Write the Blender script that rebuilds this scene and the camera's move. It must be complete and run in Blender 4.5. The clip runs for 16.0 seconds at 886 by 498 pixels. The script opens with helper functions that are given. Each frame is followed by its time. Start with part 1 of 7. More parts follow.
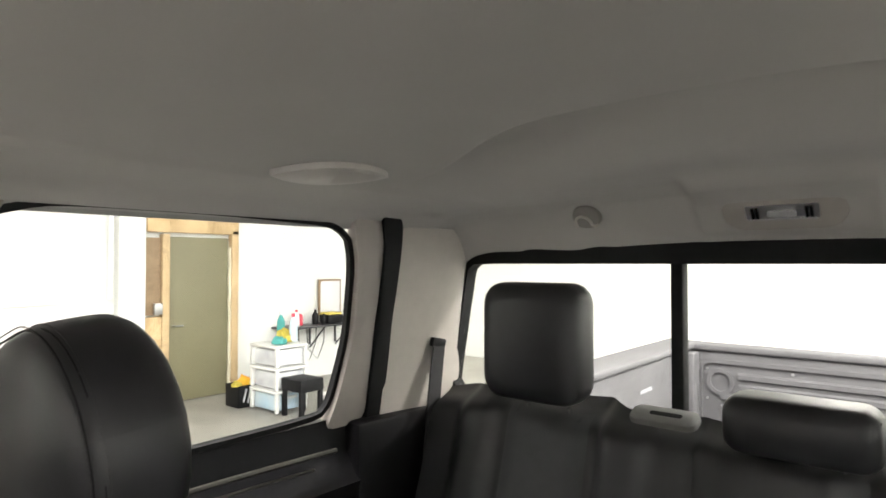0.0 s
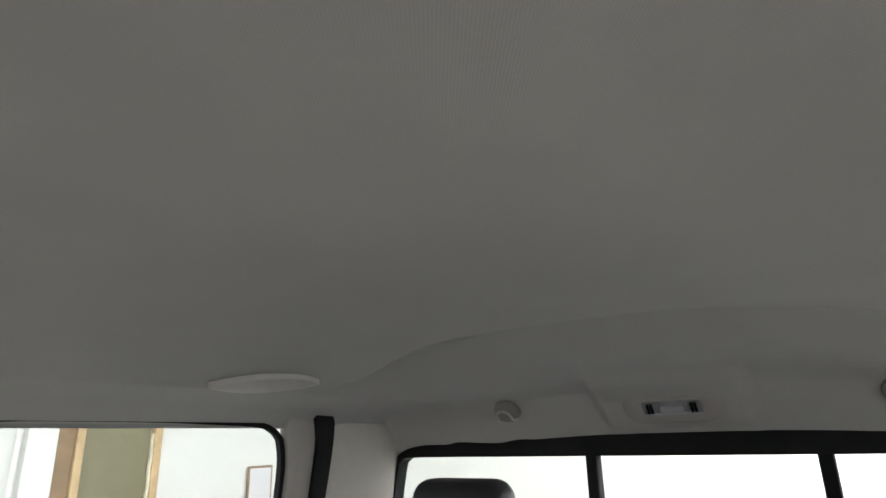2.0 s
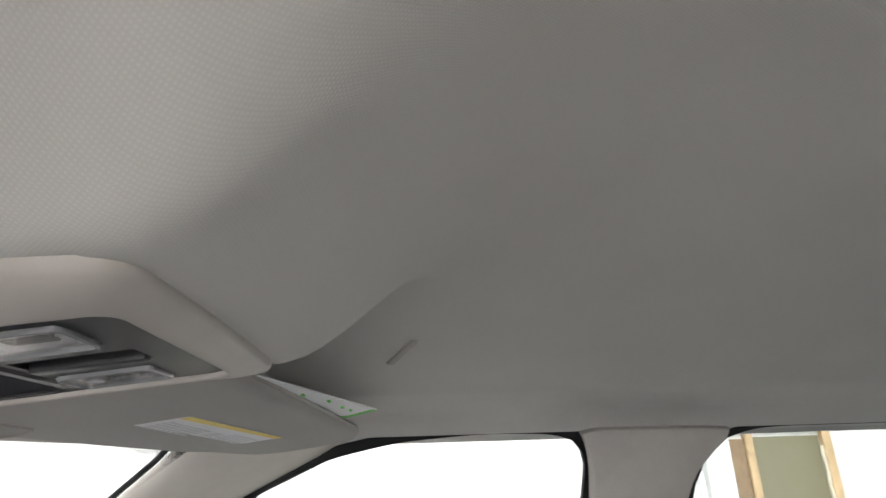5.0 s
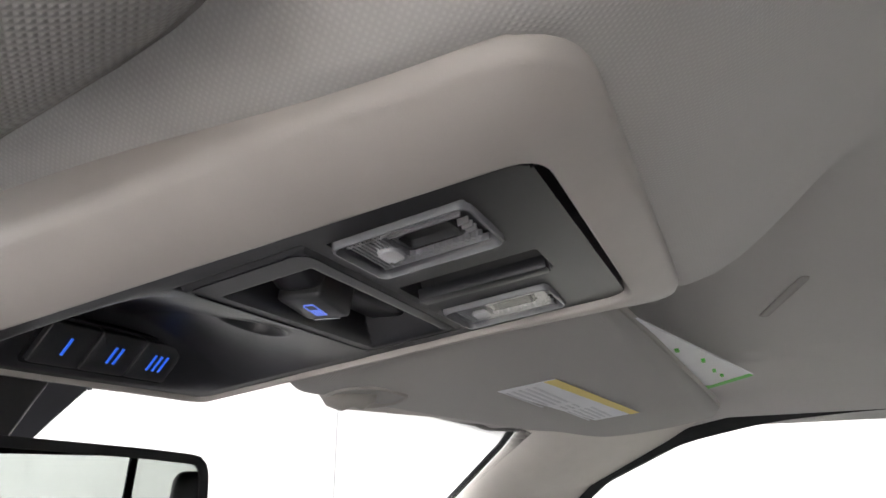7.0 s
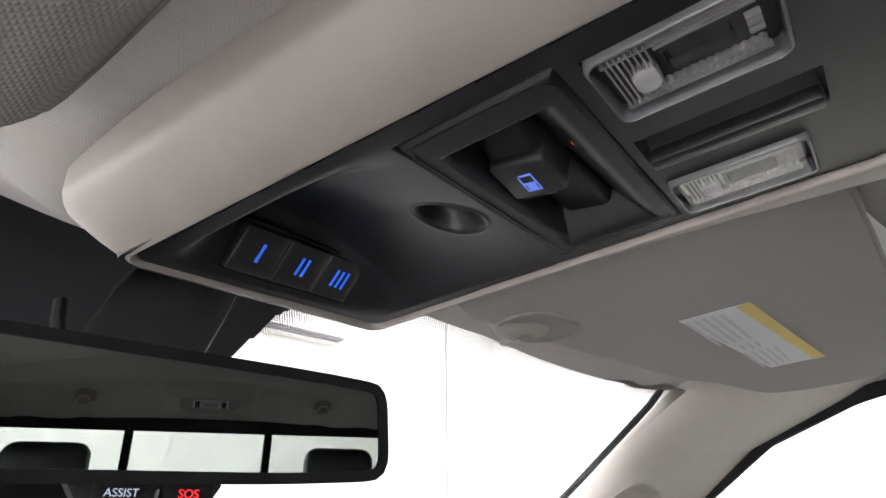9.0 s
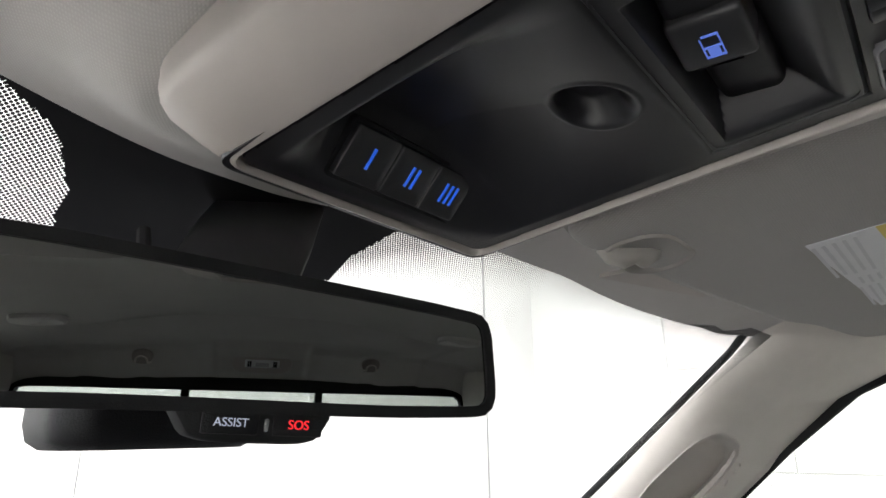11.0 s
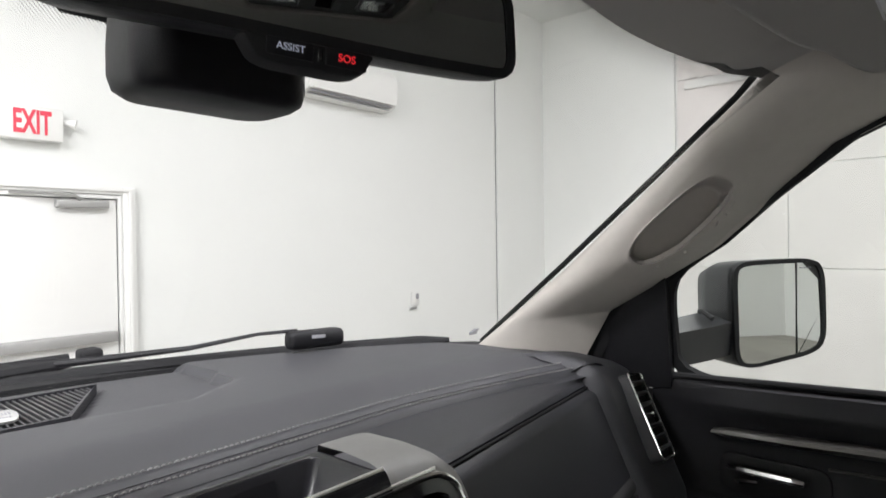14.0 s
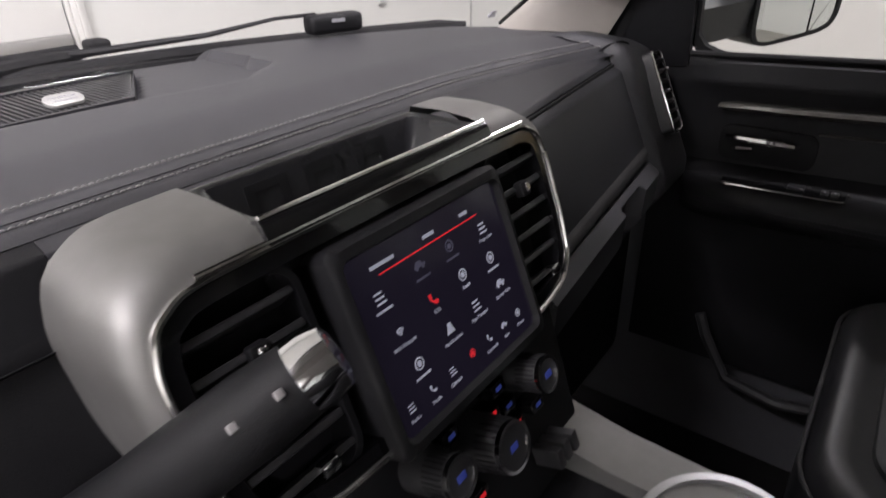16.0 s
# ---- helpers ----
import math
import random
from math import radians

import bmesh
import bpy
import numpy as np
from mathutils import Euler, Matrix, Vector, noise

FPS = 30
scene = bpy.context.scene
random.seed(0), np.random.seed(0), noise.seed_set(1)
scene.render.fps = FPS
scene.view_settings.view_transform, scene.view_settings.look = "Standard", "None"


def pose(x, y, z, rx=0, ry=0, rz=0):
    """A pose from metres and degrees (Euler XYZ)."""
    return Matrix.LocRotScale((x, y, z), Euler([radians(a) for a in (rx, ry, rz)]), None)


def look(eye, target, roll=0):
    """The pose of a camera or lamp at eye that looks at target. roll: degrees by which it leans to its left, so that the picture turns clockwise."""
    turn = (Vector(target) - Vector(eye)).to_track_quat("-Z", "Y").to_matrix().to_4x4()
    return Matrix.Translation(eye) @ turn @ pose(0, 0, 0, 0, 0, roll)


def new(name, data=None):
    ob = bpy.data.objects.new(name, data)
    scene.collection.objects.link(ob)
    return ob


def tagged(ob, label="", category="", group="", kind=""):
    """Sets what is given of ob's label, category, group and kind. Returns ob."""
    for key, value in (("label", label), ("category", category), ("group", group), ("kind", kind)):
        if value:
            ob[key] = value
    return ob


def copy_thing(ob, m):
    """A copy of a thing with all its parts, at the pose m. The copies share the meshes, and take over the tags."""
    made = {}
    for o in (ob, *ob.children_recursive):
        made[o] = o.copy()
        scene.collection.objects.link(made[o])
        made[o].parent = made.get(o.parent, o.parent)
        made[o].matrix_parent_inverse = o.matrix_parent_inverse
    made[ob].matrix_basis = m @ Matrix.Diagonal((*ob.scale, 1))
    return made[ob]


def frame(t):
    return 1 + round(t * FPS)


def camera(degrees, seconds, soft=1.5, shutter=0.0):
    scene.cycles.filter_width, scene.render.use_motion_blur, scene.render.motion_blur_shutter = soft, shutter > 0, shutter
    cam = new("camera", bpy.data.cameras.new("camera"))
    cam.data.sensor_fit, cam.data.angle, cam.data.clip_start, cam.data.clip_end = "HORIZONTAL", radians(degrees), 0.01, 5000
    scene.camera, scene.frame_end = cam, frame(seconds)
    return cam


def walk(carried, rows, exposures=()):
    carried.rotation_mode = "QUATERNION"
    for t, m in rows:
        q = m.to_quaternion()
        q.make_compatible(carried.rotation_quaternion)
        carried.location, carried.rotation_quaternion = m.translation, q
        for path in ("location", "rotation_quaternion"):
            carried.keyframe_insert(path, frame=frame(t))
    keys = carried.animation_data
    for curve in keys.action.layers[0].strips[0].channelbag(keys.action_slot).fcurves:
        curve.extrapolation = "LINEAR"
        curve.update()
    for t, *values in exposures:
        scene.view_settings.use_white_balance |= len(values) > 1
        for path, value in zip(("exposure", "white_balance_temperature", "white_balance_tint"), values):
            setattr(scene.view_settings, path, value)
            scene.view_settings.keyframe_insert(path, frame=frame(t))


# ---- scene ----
cam = camera(73.1, 16.0, shutter=0.15)
PATH = [
    (0, (-0.218, 0.06, 1.615), (1.066, -1.473, 1.662), 0.0),
    (0.5, (-0.283, 0.066, 1.629), (0.825, -1.576, 1.904), -0.3),
    (1, (-0.311, 0.075, 1.637), (0.721, -1.561, 2.143), -0.6),
    (1.5, (-0.319, 0.109, 1.65), (0.684, -1.52, 2.235), -1.1),
    (2, (-0.324, 0.145, 1.655), (0.746, -1.432, 2.264), -1.5),
    (2.5, (-0.344, 0.179, 1.657), (0.865, -1.283, 2.293), -1.8),
    (3, (-0.338, 0.206, 1.655), (1.05, -1.076, 2.312), -2.1),
    (3.5, (-0.335, 0.233, 1.65), (1.249, -0.791, 2.316), -2.0),
    (4, (-0.318, 0.259, 1.651), (1.421, -0.464, 2.325), -1.9),
    (4.5, (-0.306, 0.28, 1.644), (1.531, -0.106, 2.334), -1.7),
    (5, (-0.292, 0.317, 1.639), (1.58, 0.28, 2.344), -1.8),
    (5.2, (-0.29, 0.33, 1.638), (1.577, 0.431, 2.35), -1.8),
    (7.3, (-0.198, 0.414, 1.615), (1.441, 1.301, 2.342), -0.6),
    (7.5, (-0.197, 0.423, 1.612), (1.421, 1.35, 2.337), -0.4),
    (8, (-0.197, 0.446, 1.601), (1.376, 1.453, 2.316), -0.4),
    (8.5, (-0.192, 0.459, 1.59), (1.345, 1.525, 2.299), -0.4),
    (9, (-0.193, 0.468, 1.585), (1.322, 1.568, 2.287), -0.5),
    (9.5, (-0.19, 0.476, 1.58), (1.308, 1.605, 2.275), -0.7),
    (10, (-0.187, 0.494, 1.575), (1.298, 1.651, 2.251), -0.8),
    (10.2, (-0.187, 0.501, 1.574), (1.292, 1.673, 2.238), -0.7),
    (12.3, (-0.19, 0.545, 1.571), (1.289, 1.798, 2.061), -0.7),
    (12.5, (-0.192, 0.542, 1.571), (1.286, 1.801, 2.052), -0.8),
    (13, (-0.216, 0.529, 1.555), (1.271, 1.797, 1.983), -0.8),
    (13.5, (-0.229, 0.529, 1.511), (1.276, 1.81, 1.816), -0.9),
    (14, (-0.219, 0.514, 1.478), (1.301, 1.813, 1.458), -0.8),
    (14.5, (-0.227, 0.508, 1.465), (1.285, 1.798, 1.244), -0.9),
    (15, (-0.124, 0.513, 1.451), (1.384, 1.789, 1.138), -1.0),
    (15.5, (-0.193, 0.54, 1.425), (1.29, 1.785, 0.924), -1.1),
    (16, (-0.323, 0.572, 1.451), (1.071, 1.648, 0.503), -1.5),
]
walk(cam, [(t, look(e, g, r)) for t, e, g, r in PATH],
     exposures=((0, 0.50, 6900, 12), (0.5, 0.30, 6600, 12), (1, 0.15, 6500, 12), (1.5, 0.05, 6400, 11), (2, 0.15, 6350, 11), (3, 0.25, 6300, 13), (4, 0.40, 6250, 14), (5.2, 0.45, 6300, 12), (7.3, 0.45, 6300, 15), (9, 0.45, 6300, 15), (10.2, 0.25, 6300, 13), (12.3, -0.28, 6250, 11),
                (13, -0.53, 6250, 11), (13.5, -0.7, 6250, 11), (14.2, -0.95, 6350, 12), (15, -1.15, 6350, 13), (15.5, -1.15, 6400, 16), (16, -1.05, 6500, 19)))


# ---- light of the workshop ----
LAMP_WATTS = 260
world = bpy.data.worlds.new("world")
scene.world = world
world.use_nodes = True
world.node_tree.nodes["Background"].inputs[0].default_value = (0.8, 0.85, 0.9, 1)
world.node_tree.nodes["Background"].inputs[1].default_value = 0.05


# ---- materials ----
def mat(name, color, rough=0.6, metal=0.0, var=0.15, scale=30.0, bump=0.1, bscale=None, coat=0.0, spread=None, random_value=0.0):
    """A surface with variation at two scales in colour and a fine relief."""
    m = bpy.data.materials.new(name)
    m.use_nodes = True
    n, l = m.node_tree.nodes, m.node_tree.links
    b = n["Principled BSDF"]
    b.inputs["Roughness"].default_value = rough
    b.inputs["Metallic"].default_value = metal
    b.inputs["Coat Weight"].default_value = coat
    tc = n.new("ShaderNodeTexCoord")
    n1 = n.new("ShaderNodeTexNoise")
    n1.inputs["Scale"].default_value = scale
    n1.inputs["Detail"].default_value = 6
    n2 = n.new("ShaderNodeTexNoise")
    n2.inputs["Scale"].default_value = scale * 0.11
    n2.inputs["Detail"].default_value = 3
    for k in (n1, n2):
        l.new(tc.outputs["Object"], k.inputs["Vector"])
    add = n.new("ShaderNodeMath")
    add.operation = "ADD"
    l.new(n1.outputs["Fac"], add.inputs[0])
    l.new(n2.outputs["Fac"], add.inputs[1])
    ramp = n.new("ShaderNodeValToRGB")
    c = Vector(color)
    dark = spread or tuple(v * (1 - var) for v in c)
    light = tuple(min(1, v * (1 + var)) for v in c)
    ramp.color_ramp.elements[0].position, ramp.color_ramp.elements[0].color = 0.35, (*dark, 1)
    ramp.color_ramp.elements[1].position, ramp.color_ramp.elements[1].color = 0.65, (*light, 1)
    half = n.new("ShaderNodeMath")
    half.operation = "MULTIPLY"
    half.inputs[1].default_value = 0.5
    l.new(add.outputs[0], half.inputs[0])
    l.new(half.outputs[0], ramp.inputs[0])
    l.new(ramp.outputs[0], b.inputs["Base Color"])
    rr = n.new("ShaderNodeMapRange")
    rr.inputs["To Min"].default_value = max(0.02, rough - 0.08)
    rr.inputs["To Max"].default_value = min(1, rough + 0.08)
    l.new(n2.outputs["Fac"], rr.inputs["Value"])
    l.new(rr.outputs[0], b.inputs["Roughness"])
    if bump:
        n3 = n.new("ShaderNodeTexNoise")
        n3.inputs["Scale"].default_value = bscale or scale * 6
        n3.inputs["Detail"].default_value = 4
        l.new(tc.outputs["Object"], n3.inputs["Vector"])
        bp = n.new("ShaderNodeBump")
        bp.inputs["Strength"].default_value = bump
        bp.inputs["Distance"].default_value = 0.002
        l.new(n3.outputs["Fac"], bp.inputs["Height"])
        l.new(bp.outputs[0], b.inputs["Normal"])
    return m


def woven(name, color, pitch=0.0015, bump=0.16, var=0.03, dark=0.95):
    """A knitted cloth: rows of small knots, darker in the gaps between them."""
    m = mat(name, color, 0.95, 0, var, 9, 0)
    n, l = m.node_tree.nodes, m.node_tree.links
    b = n["Principled BSDF"]
    b.inputs["Sheen Weight"].default_value = 0.1
    tc = n.new("ShaderNodeTexCoord")
    waves = []
    for turn in (0.62, -0.62):
        mp = n.new("ShaderNodeMapping")
        mp.inputs["Rotation"].default_value = (0, 0, turn)
        w = n.new("ShaderNodeTexWave")
        w.inputs["Scale"].default_value = 0.314 / pitch
        w.inputs["Distortion"].default_value = 0.5
        w.inputs["Detail Scale"].default_value = 2
        l.new(tc.outputs["Object"], mp.inputs["Vector"])
        l.new(mp.outputs[0], w.inputs["Vector"])
        waves.append(w)
    mul = n.new("ShaderNodeMath")
    mul.operation = "MULTIPLY"
    l.new(waves[0].outputs["Fac"], mul.inputs[0])
    l.new(waves[1].outputs["Fac"], mul.inputs[1])
    rng = n.new("ShaderNodeMapRange")
    rng.inputs["To Min"].default_value = dark
    rng.inputs["To Max"].default_value = 1.06
    l.new(mul.outputs[0], rng.inputs["Value"])
    old = b.inputs["Base Color"].links[0].from_socket
    tint = n.new("ShaderNodeVectorMath")
    tint.operation = "MULTIPLY"
    l.new(old, tint.inputs[0])
    l.new(rng.outputs[0], tint.inputs[1])
    l.new(tint.outputs[0], b.inputs["Base Color"])
    bp = n.new("ShaderNodeBump")
    bp.inputs["Strength"].default_value = bump
    bp.inputs["Distance"].default_value = 0.0012
    l.new(mul.outputs[0], bp.inputs["Height"])
    l.new(bp.outputs[0], b.inputs["Normal"])
    return m


def glow(name, color, strength):
    m = bpy.data.materials.new(name)
    m.use_nodes = True
    b = m.node_tree.nodes["Principled BSDF"]
    b.inputs["Base Color"].default_value = (*[c * 0.5 for c in color], 1)
    b.inputs["Emission Color"].default_value = (*color, 1)
    b.inputs["Emission Strength"].default_value = strength
    return m


def pane(name, tint=(1, 1, 1), gloss=1.0):
    """Thin clear glass: it lets light straight through and mirrors a little more at a slant."""
    m = bpy.data.materials.new(name)
    m.use_nodes = True
    n, l = m.node_tree.nodes, m.node_tree.links
    n.remove(n["Principled BSDF"])
    tr, gl = n.new("ShaderNodeBsdfTransparent"), n.new("ShaderNodeBsdfGlossy")
    tr.inputs[0].default_value = (*tint, 1)
    gl.inputs["Roughness"].default_value = 0.01
    fr, mix, mu = n.new("ShaderNodeLayerWeight"), n.new("ShaderNodeMixShader"), n.new("ShaderNodeMath")
    power = n.new("ShaderNodeMath")
    power.operation = "POWER"
    power.inputs[1].default_value = 4.0
    l.new(fr.outputs["Facing"], power.inputs[0])
    mu.operation = "MULTIPLY_ADD"
    mu.inputs[1].default_value = 0.5 * gloss
    mu.inputs[2].default_value = 0.03 * gloss
    l.new(power.outputs[0], mu.inputs[0])
    l.new(mu.outputs[0], mix.inputs[0])
    l.new(tr.outputs[0], mix.inputs[1])
    l.new(gl.outputs[0], mix.inputs[2])
    l.new(mix.outputs[0], n["Material Output"].inputs[0])
    return m


M = {}
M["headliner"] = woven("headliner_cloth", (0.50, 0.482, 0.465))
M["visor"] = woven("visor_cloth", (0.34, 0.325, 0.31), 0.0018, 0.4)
M["beige"] = mat("beige_trim_plastic", (0.42, 0.385, 0.36), 0.5, 0, 0.04, 40, 0.06, 1400)
# beige trim plastic again, with the pillars' brighter light put into its colour
M["beige_lit"] = mat("lit_beige_trim_plastic", (0.54, 0.505, 0.465), 0.5, 0, 0.04, 40, 0.06, 1400)
M["beige_dark"] = mat("beige_grey_plastic", (0.30, 0.28, 0.26), 0.6, 0, 0.05, 40, 0.1, 900)
M["black"] = mat("black_grained_plastic", (0.009, 0.009, 0.0105), 0.5, 0, 0.15, 60, 0.25, 1200)
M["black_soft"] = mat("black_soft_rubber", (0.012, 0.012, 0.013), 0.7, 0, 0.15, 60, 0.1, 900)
M["gloss"] = mat("black_gloss_plastic", (0.007, 0.007, 0.008), 0.08, 0, 0.1, 20, 0, coat=0.3)
M["leather"] = mat("black_leather", (0.022, 0.022, 0.025), 0.44, 0, 0.15, 30, 0.12, 700)
M["leather_grey"] = mat("perforated_grey_leather", (0.036, 0.038, 0.040), 0.55, 0, 0.15, 40, 0.35, 900)
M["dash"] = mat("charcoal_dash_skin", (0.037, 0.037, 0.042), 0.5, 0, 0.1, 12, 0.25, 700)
# the same dash skin with the shade below the seam put into its colour
M["dash_shaded"] = mat("shaded_dash_skin", (0.019, 0.019, 0.023), 0.47, 0, 0.12, 12, 0.25, 700)
M["thread"] = mat("grey_stitching", (0.32, 0.31, 0.31), 0.9, 0, 0.2, 300, 0.2)
M["chrome"] = mat("chrome", (0.75, 0.75, 0.76), 0.08, 1, 0.03, 20, 0)
M["tray"] = mat("polished_black_plastic", (0.016, 0.016, 0.018), 0.24, 0, 0.1, 60, 0.03, 900)
M["silver"] = mat("brushed_silver_trim", (0.26, 0.256, 0.250), 0.55, 0.8, 0.06, 60, 0.05, 600)
M["steel_dark"] = mat("dark_metal", (0.09, 0.09, 0.1), 0.4, 0.8, 0.1, 40, 0.05)
M["white_wall"] = mat("white_painted_wall", (0.78, 0.79, 0.77), 0.7, 0, 0.02, 3, 0.15, 60)
M["pink_wall"] = mat("warm_white_panel", (0.74, 0.71, 0.69), 0.7, 0, 0.03, 3, 0.15, 60)
M["white_paint"] = mat("white_gloss_paint", (0.78, 0.78, 0.76), 0.4, 0, 0.02, 8, 0.05)
M["concrete"] = mat("concrete_floor", (0.33, 0.315, 0.285), 0.5, 0, 0.25, 3, 0.2, 80)
M["olive"] = mat("olive_painted_door", (0.20, 0.185, 0.11), 0.5, 0, 0.06, 6, 0.05)
M["lumber"] = mat("raw_pine_lumber", (0.55, 0.40, 0.23), 0.75, 0, 0.25, 14, 0.15)
M["osb"] = mat("strand_board", (0.58, 0.43, 0.25), 0.8, 0, 0.4, 40, 0.3, spread=(0.36, 0.24, 0.12))
M["bed"] = mat("grey_bed_liner", (0.095, 0.092, 0.099), 0.7, 0, 0.15, 40, 0.3, 400)
M["body"] = mat("grey_vehicle_paint", (0.12, 0.12, 0.13), 0.3, 0.4, 0.05, 20, 0, coat=0.6)
M["carpet"] = mat("black_carpet", (0.006, 0.0055, 0.006), 0.95, 0, 0.3, 200, 0.5, 900)
M["belt"] = mat("black_webbing", (0.02, 0.02, 0.022), 0.8, 0, 0.15, 200, 0.4, 800)
M["clear"] = pane("clear_glass")
M["tinted"] = pane("tinted_glass", (0.93, 0.95, 0.94))
M["tinted_rear"] = pane("darker_tinted_glass", (0.83, 0.85, 0.85))
M["side_mirror"] = mat("side_mirror_silver", (0.93, 0.92, 0.91), 0.02, 1, 0.01, 2, 0)
M["mirror"] = mat("mirror_silver", (0.30, 0.31, 0.30), 0.02, 1, 0.01, 2, 0)
for k in ("mirror", "side_mirror"):
    b_ = M[k].node_tree.nodes["Principled BSDF"]
    for link in list(b_.inputs["Roughness"].links):
        M[k].node_tree.links.remove(link)
    b_.inputs["Roughness"].default_value = 0.0
M["lens"] = mat("clear_ribbed_plastic", (0.8, 0.8, 0.82), 0.08, 0, 0.02, 20, 0)
M["lens"].node_tree.nodes["Principled BSDF"].inputs["Transmission Weight"].default_value = 0.85
M["reflector"] = mat("lamp_reflector", (0.9, 0.9, 0.92), 0.38, 1, 0.05, 60, 0.2)
M["lens_pink"] = mat("translucent_lamp_cover", (0.58, 0.55, 0.53), 0.35, 0, 0.03, 40, 0)
M["lens_white"] = mat("frosted_ribbed_lens", (0.5, 0.5, 0.52), 0.08, 0, 0.03, 20, 0)
M["lens_clear"] = pane("clear_lens_cover", (0.97, 0.97, 0.97))
M["grey_trim"] = mat("dark_grey_plastic", (0.055, 0.054, 0.056), 0.5, 0, 0.08, 60, 0.15, 900)
M["black_grey"] = mat("satin_black_plastic", (0.028, 0.028, 0.030), 0.38, 0, 0.1, 60, 0.05, 900)
M["chrome_soft"] = mat("satin_silver_badge", (0.45, 0.45, 0.46), 0.3, 0.9, 0.04, 60, 0)
M["print_light"] = mat("pale_print", (0.60, 0.60, 0.63), 0.7, 0, 0.05, 60, 0)
M["blue_dim"] = glow("dim_blue_backlight", (0.05, 0.08, 0.4), 0.35)
M["dim_glow"] = glow("dim_screen_print", (0.12, 0.12, 0.18), 0.35)
M["blue_white_glow"] = glow("blue_white_backlight", (0.18, 0.30, 1.0), 0.36)
M["grey_trim_light"] = mat("mid_grey_plastic", (0.20, 0.20, 0.20), 0.55, 0, 0.08, 60, 0.15, 900)
M["thread_dark"] = mat("charcoal_stitching", (0.04, 0.04, 0.042), 0.9, 0, 0.2, 300, 0.2)
M["silver_dark"] = mat("dark_satin_trim", (0.10, 0.097, 0.088), 0.35, 0.6, 0.06, 60, 0.05, 600)
M["grey_closer"] = mat("grey_cast_metal", (0.42, 0.42, 0.41), 0.45, 0.5, 0.05, 40, 0.05)
M["osb_dark"] = mat("brown_board", (0.30, 0.21, 0.13), 0.8, 0, 0.25, 20, 0.2)
M["foam"] = mat("sealing_foam", (0.72, 0.66, 0.52), 0.9, 0, 0.2, 40, 0.6, 90)
M["clear_drawer"] = mat("milky_clear_plastic", (0.68, 0.70, 0.71), 0.3, 0, 0.25, 9, 0, spread=(0.45, 0.46, 0.5))
M["mint_drawer"] = mat("mint_filled_plastic", (0.55, 0.66, 0.50), 0.3, 0, 0.25, 9, 0, spread=(0.6, 0.5, 0.25))
M["blue_drawer"] = mat("blue_filled_plastic", (0.35, 0.55, 0.72), 0.3, 0, 0.2, 9, 0, spread=(0.6, 0.68, 0.72))
M["yellow_cloth"] = mat("yellow_microfibre", (0.55, 0.45, 0.08), 0.95, 0, 0.15, 60, 0.4)
M["teal_cloth"] = mat("teal_microfibre", (0.08, 0.38, 0.36), 0.95, 0, 0.15, 60, 0.4)
M["orange_cloth"] = mat("orange_microfibre", (0.75, 0.25, 0.03), 0.95, 0, 0.2, 30, 0.4, spread=(0.8, 0.55, 0.05))
M["label"] = mat("white_paper_label", (0.72, 0.72, 0.75), 0.6, 0, 0.03, 60, 0)
M["yellow"] = mat("yellow_print", (0.7, 0.55, 0.12), 0.6, 0, 0.03, 60, 0)
M["print"] = mat("grey_print", (0.3, 0.3, 0.32), 0.7, 0, 0.05, 60, 0)
M["green"] = mat("green_print", (0.12, 0.55, 0.08), 0.6, 0, 0.05, 60, 0)
M["red"] = mat("red_print", (0.75, 0.06, 0.1), 0.5, 0, 0.05, 60, 0)
M["blue_glow"] = glow("blue_backlight", (0.04, 0.17, 0.9), 0.42)
M["amber_glow"] = glow("amber_glint_glow", (1.0, 0.35, 0.12), 0.6)
M["lens_sheen"] = mat("lamp_base_with_sheen", (0.42, 0.42, 0.43), 0.3, 0, 0.1, 60, 0.05)
M["lens_frame"] = mat("frosted_clear_plastic", (0.17, 0.17, 0.18), 0.12, 0, 0.05, 60, 0.1, 600)
M["lens_grey"] = mat("smoky_clear_plastic", (0.085, 0.085, 0.09), 0.15, 0, 0.2, 60, 0.1, 400)
M["red_glow"] = glow("red_backlight", (1.0, 0.03, 0.04), 0.8)
M["white_glow"] = glow("white_screen_print", (0.75, 0.8, 0.95), 0.35)
M["screen"] = glow("dark_screen", (0.013, 0.011, 0.020), 1.0)
M["screen"].node_tree.nodes["Principled BSDF"].inputs["Roughness"].default_value = 0.15
M["bright_trim"] = mat("bright_chrome_trim", (0.85, 0.84, 0.82), 0.14, 1, 0.03, 20, 0)
M["panel"] = mat("black_console_panel", (0.017, 0.017, 0.020), 0.38, 0, 0.15, 60, 0.09, 2200)
for k_ in ("black", "black_soft", "carpet"):
    M[k_].node_tree.nodes["Principled BSDF"].inputs["Specular IOR Level"].default_value = 0.22
M["lamp"] = glow("ceiling_lamp_cover", (1.0, 0.98, 0.94), 3.0)


# ---- builders ----
def obj(name, bm, material, smooth=40):
    me = bpy.data.meshes.new(name)
    bmesh.ops.recalc_face_normals(bm, faces=bm.faces)
    bm.to_mesh(me)
    bm.free()
    for p in me.polygons:
        p.use_smooth = True
    if smooth is not None:
        me.set_sharp_from_angle(angle=radians(smooth))
    me.materials.append(material if not isinstance(material, str) else M[material])
    return new(name, me)


def part(name, bm, material, parent, label="", smooth=40):
    ob = obj(name, bm, material, smooth)
    ob.parent = parent
    if label:
        ob["label"] = label
    return ob


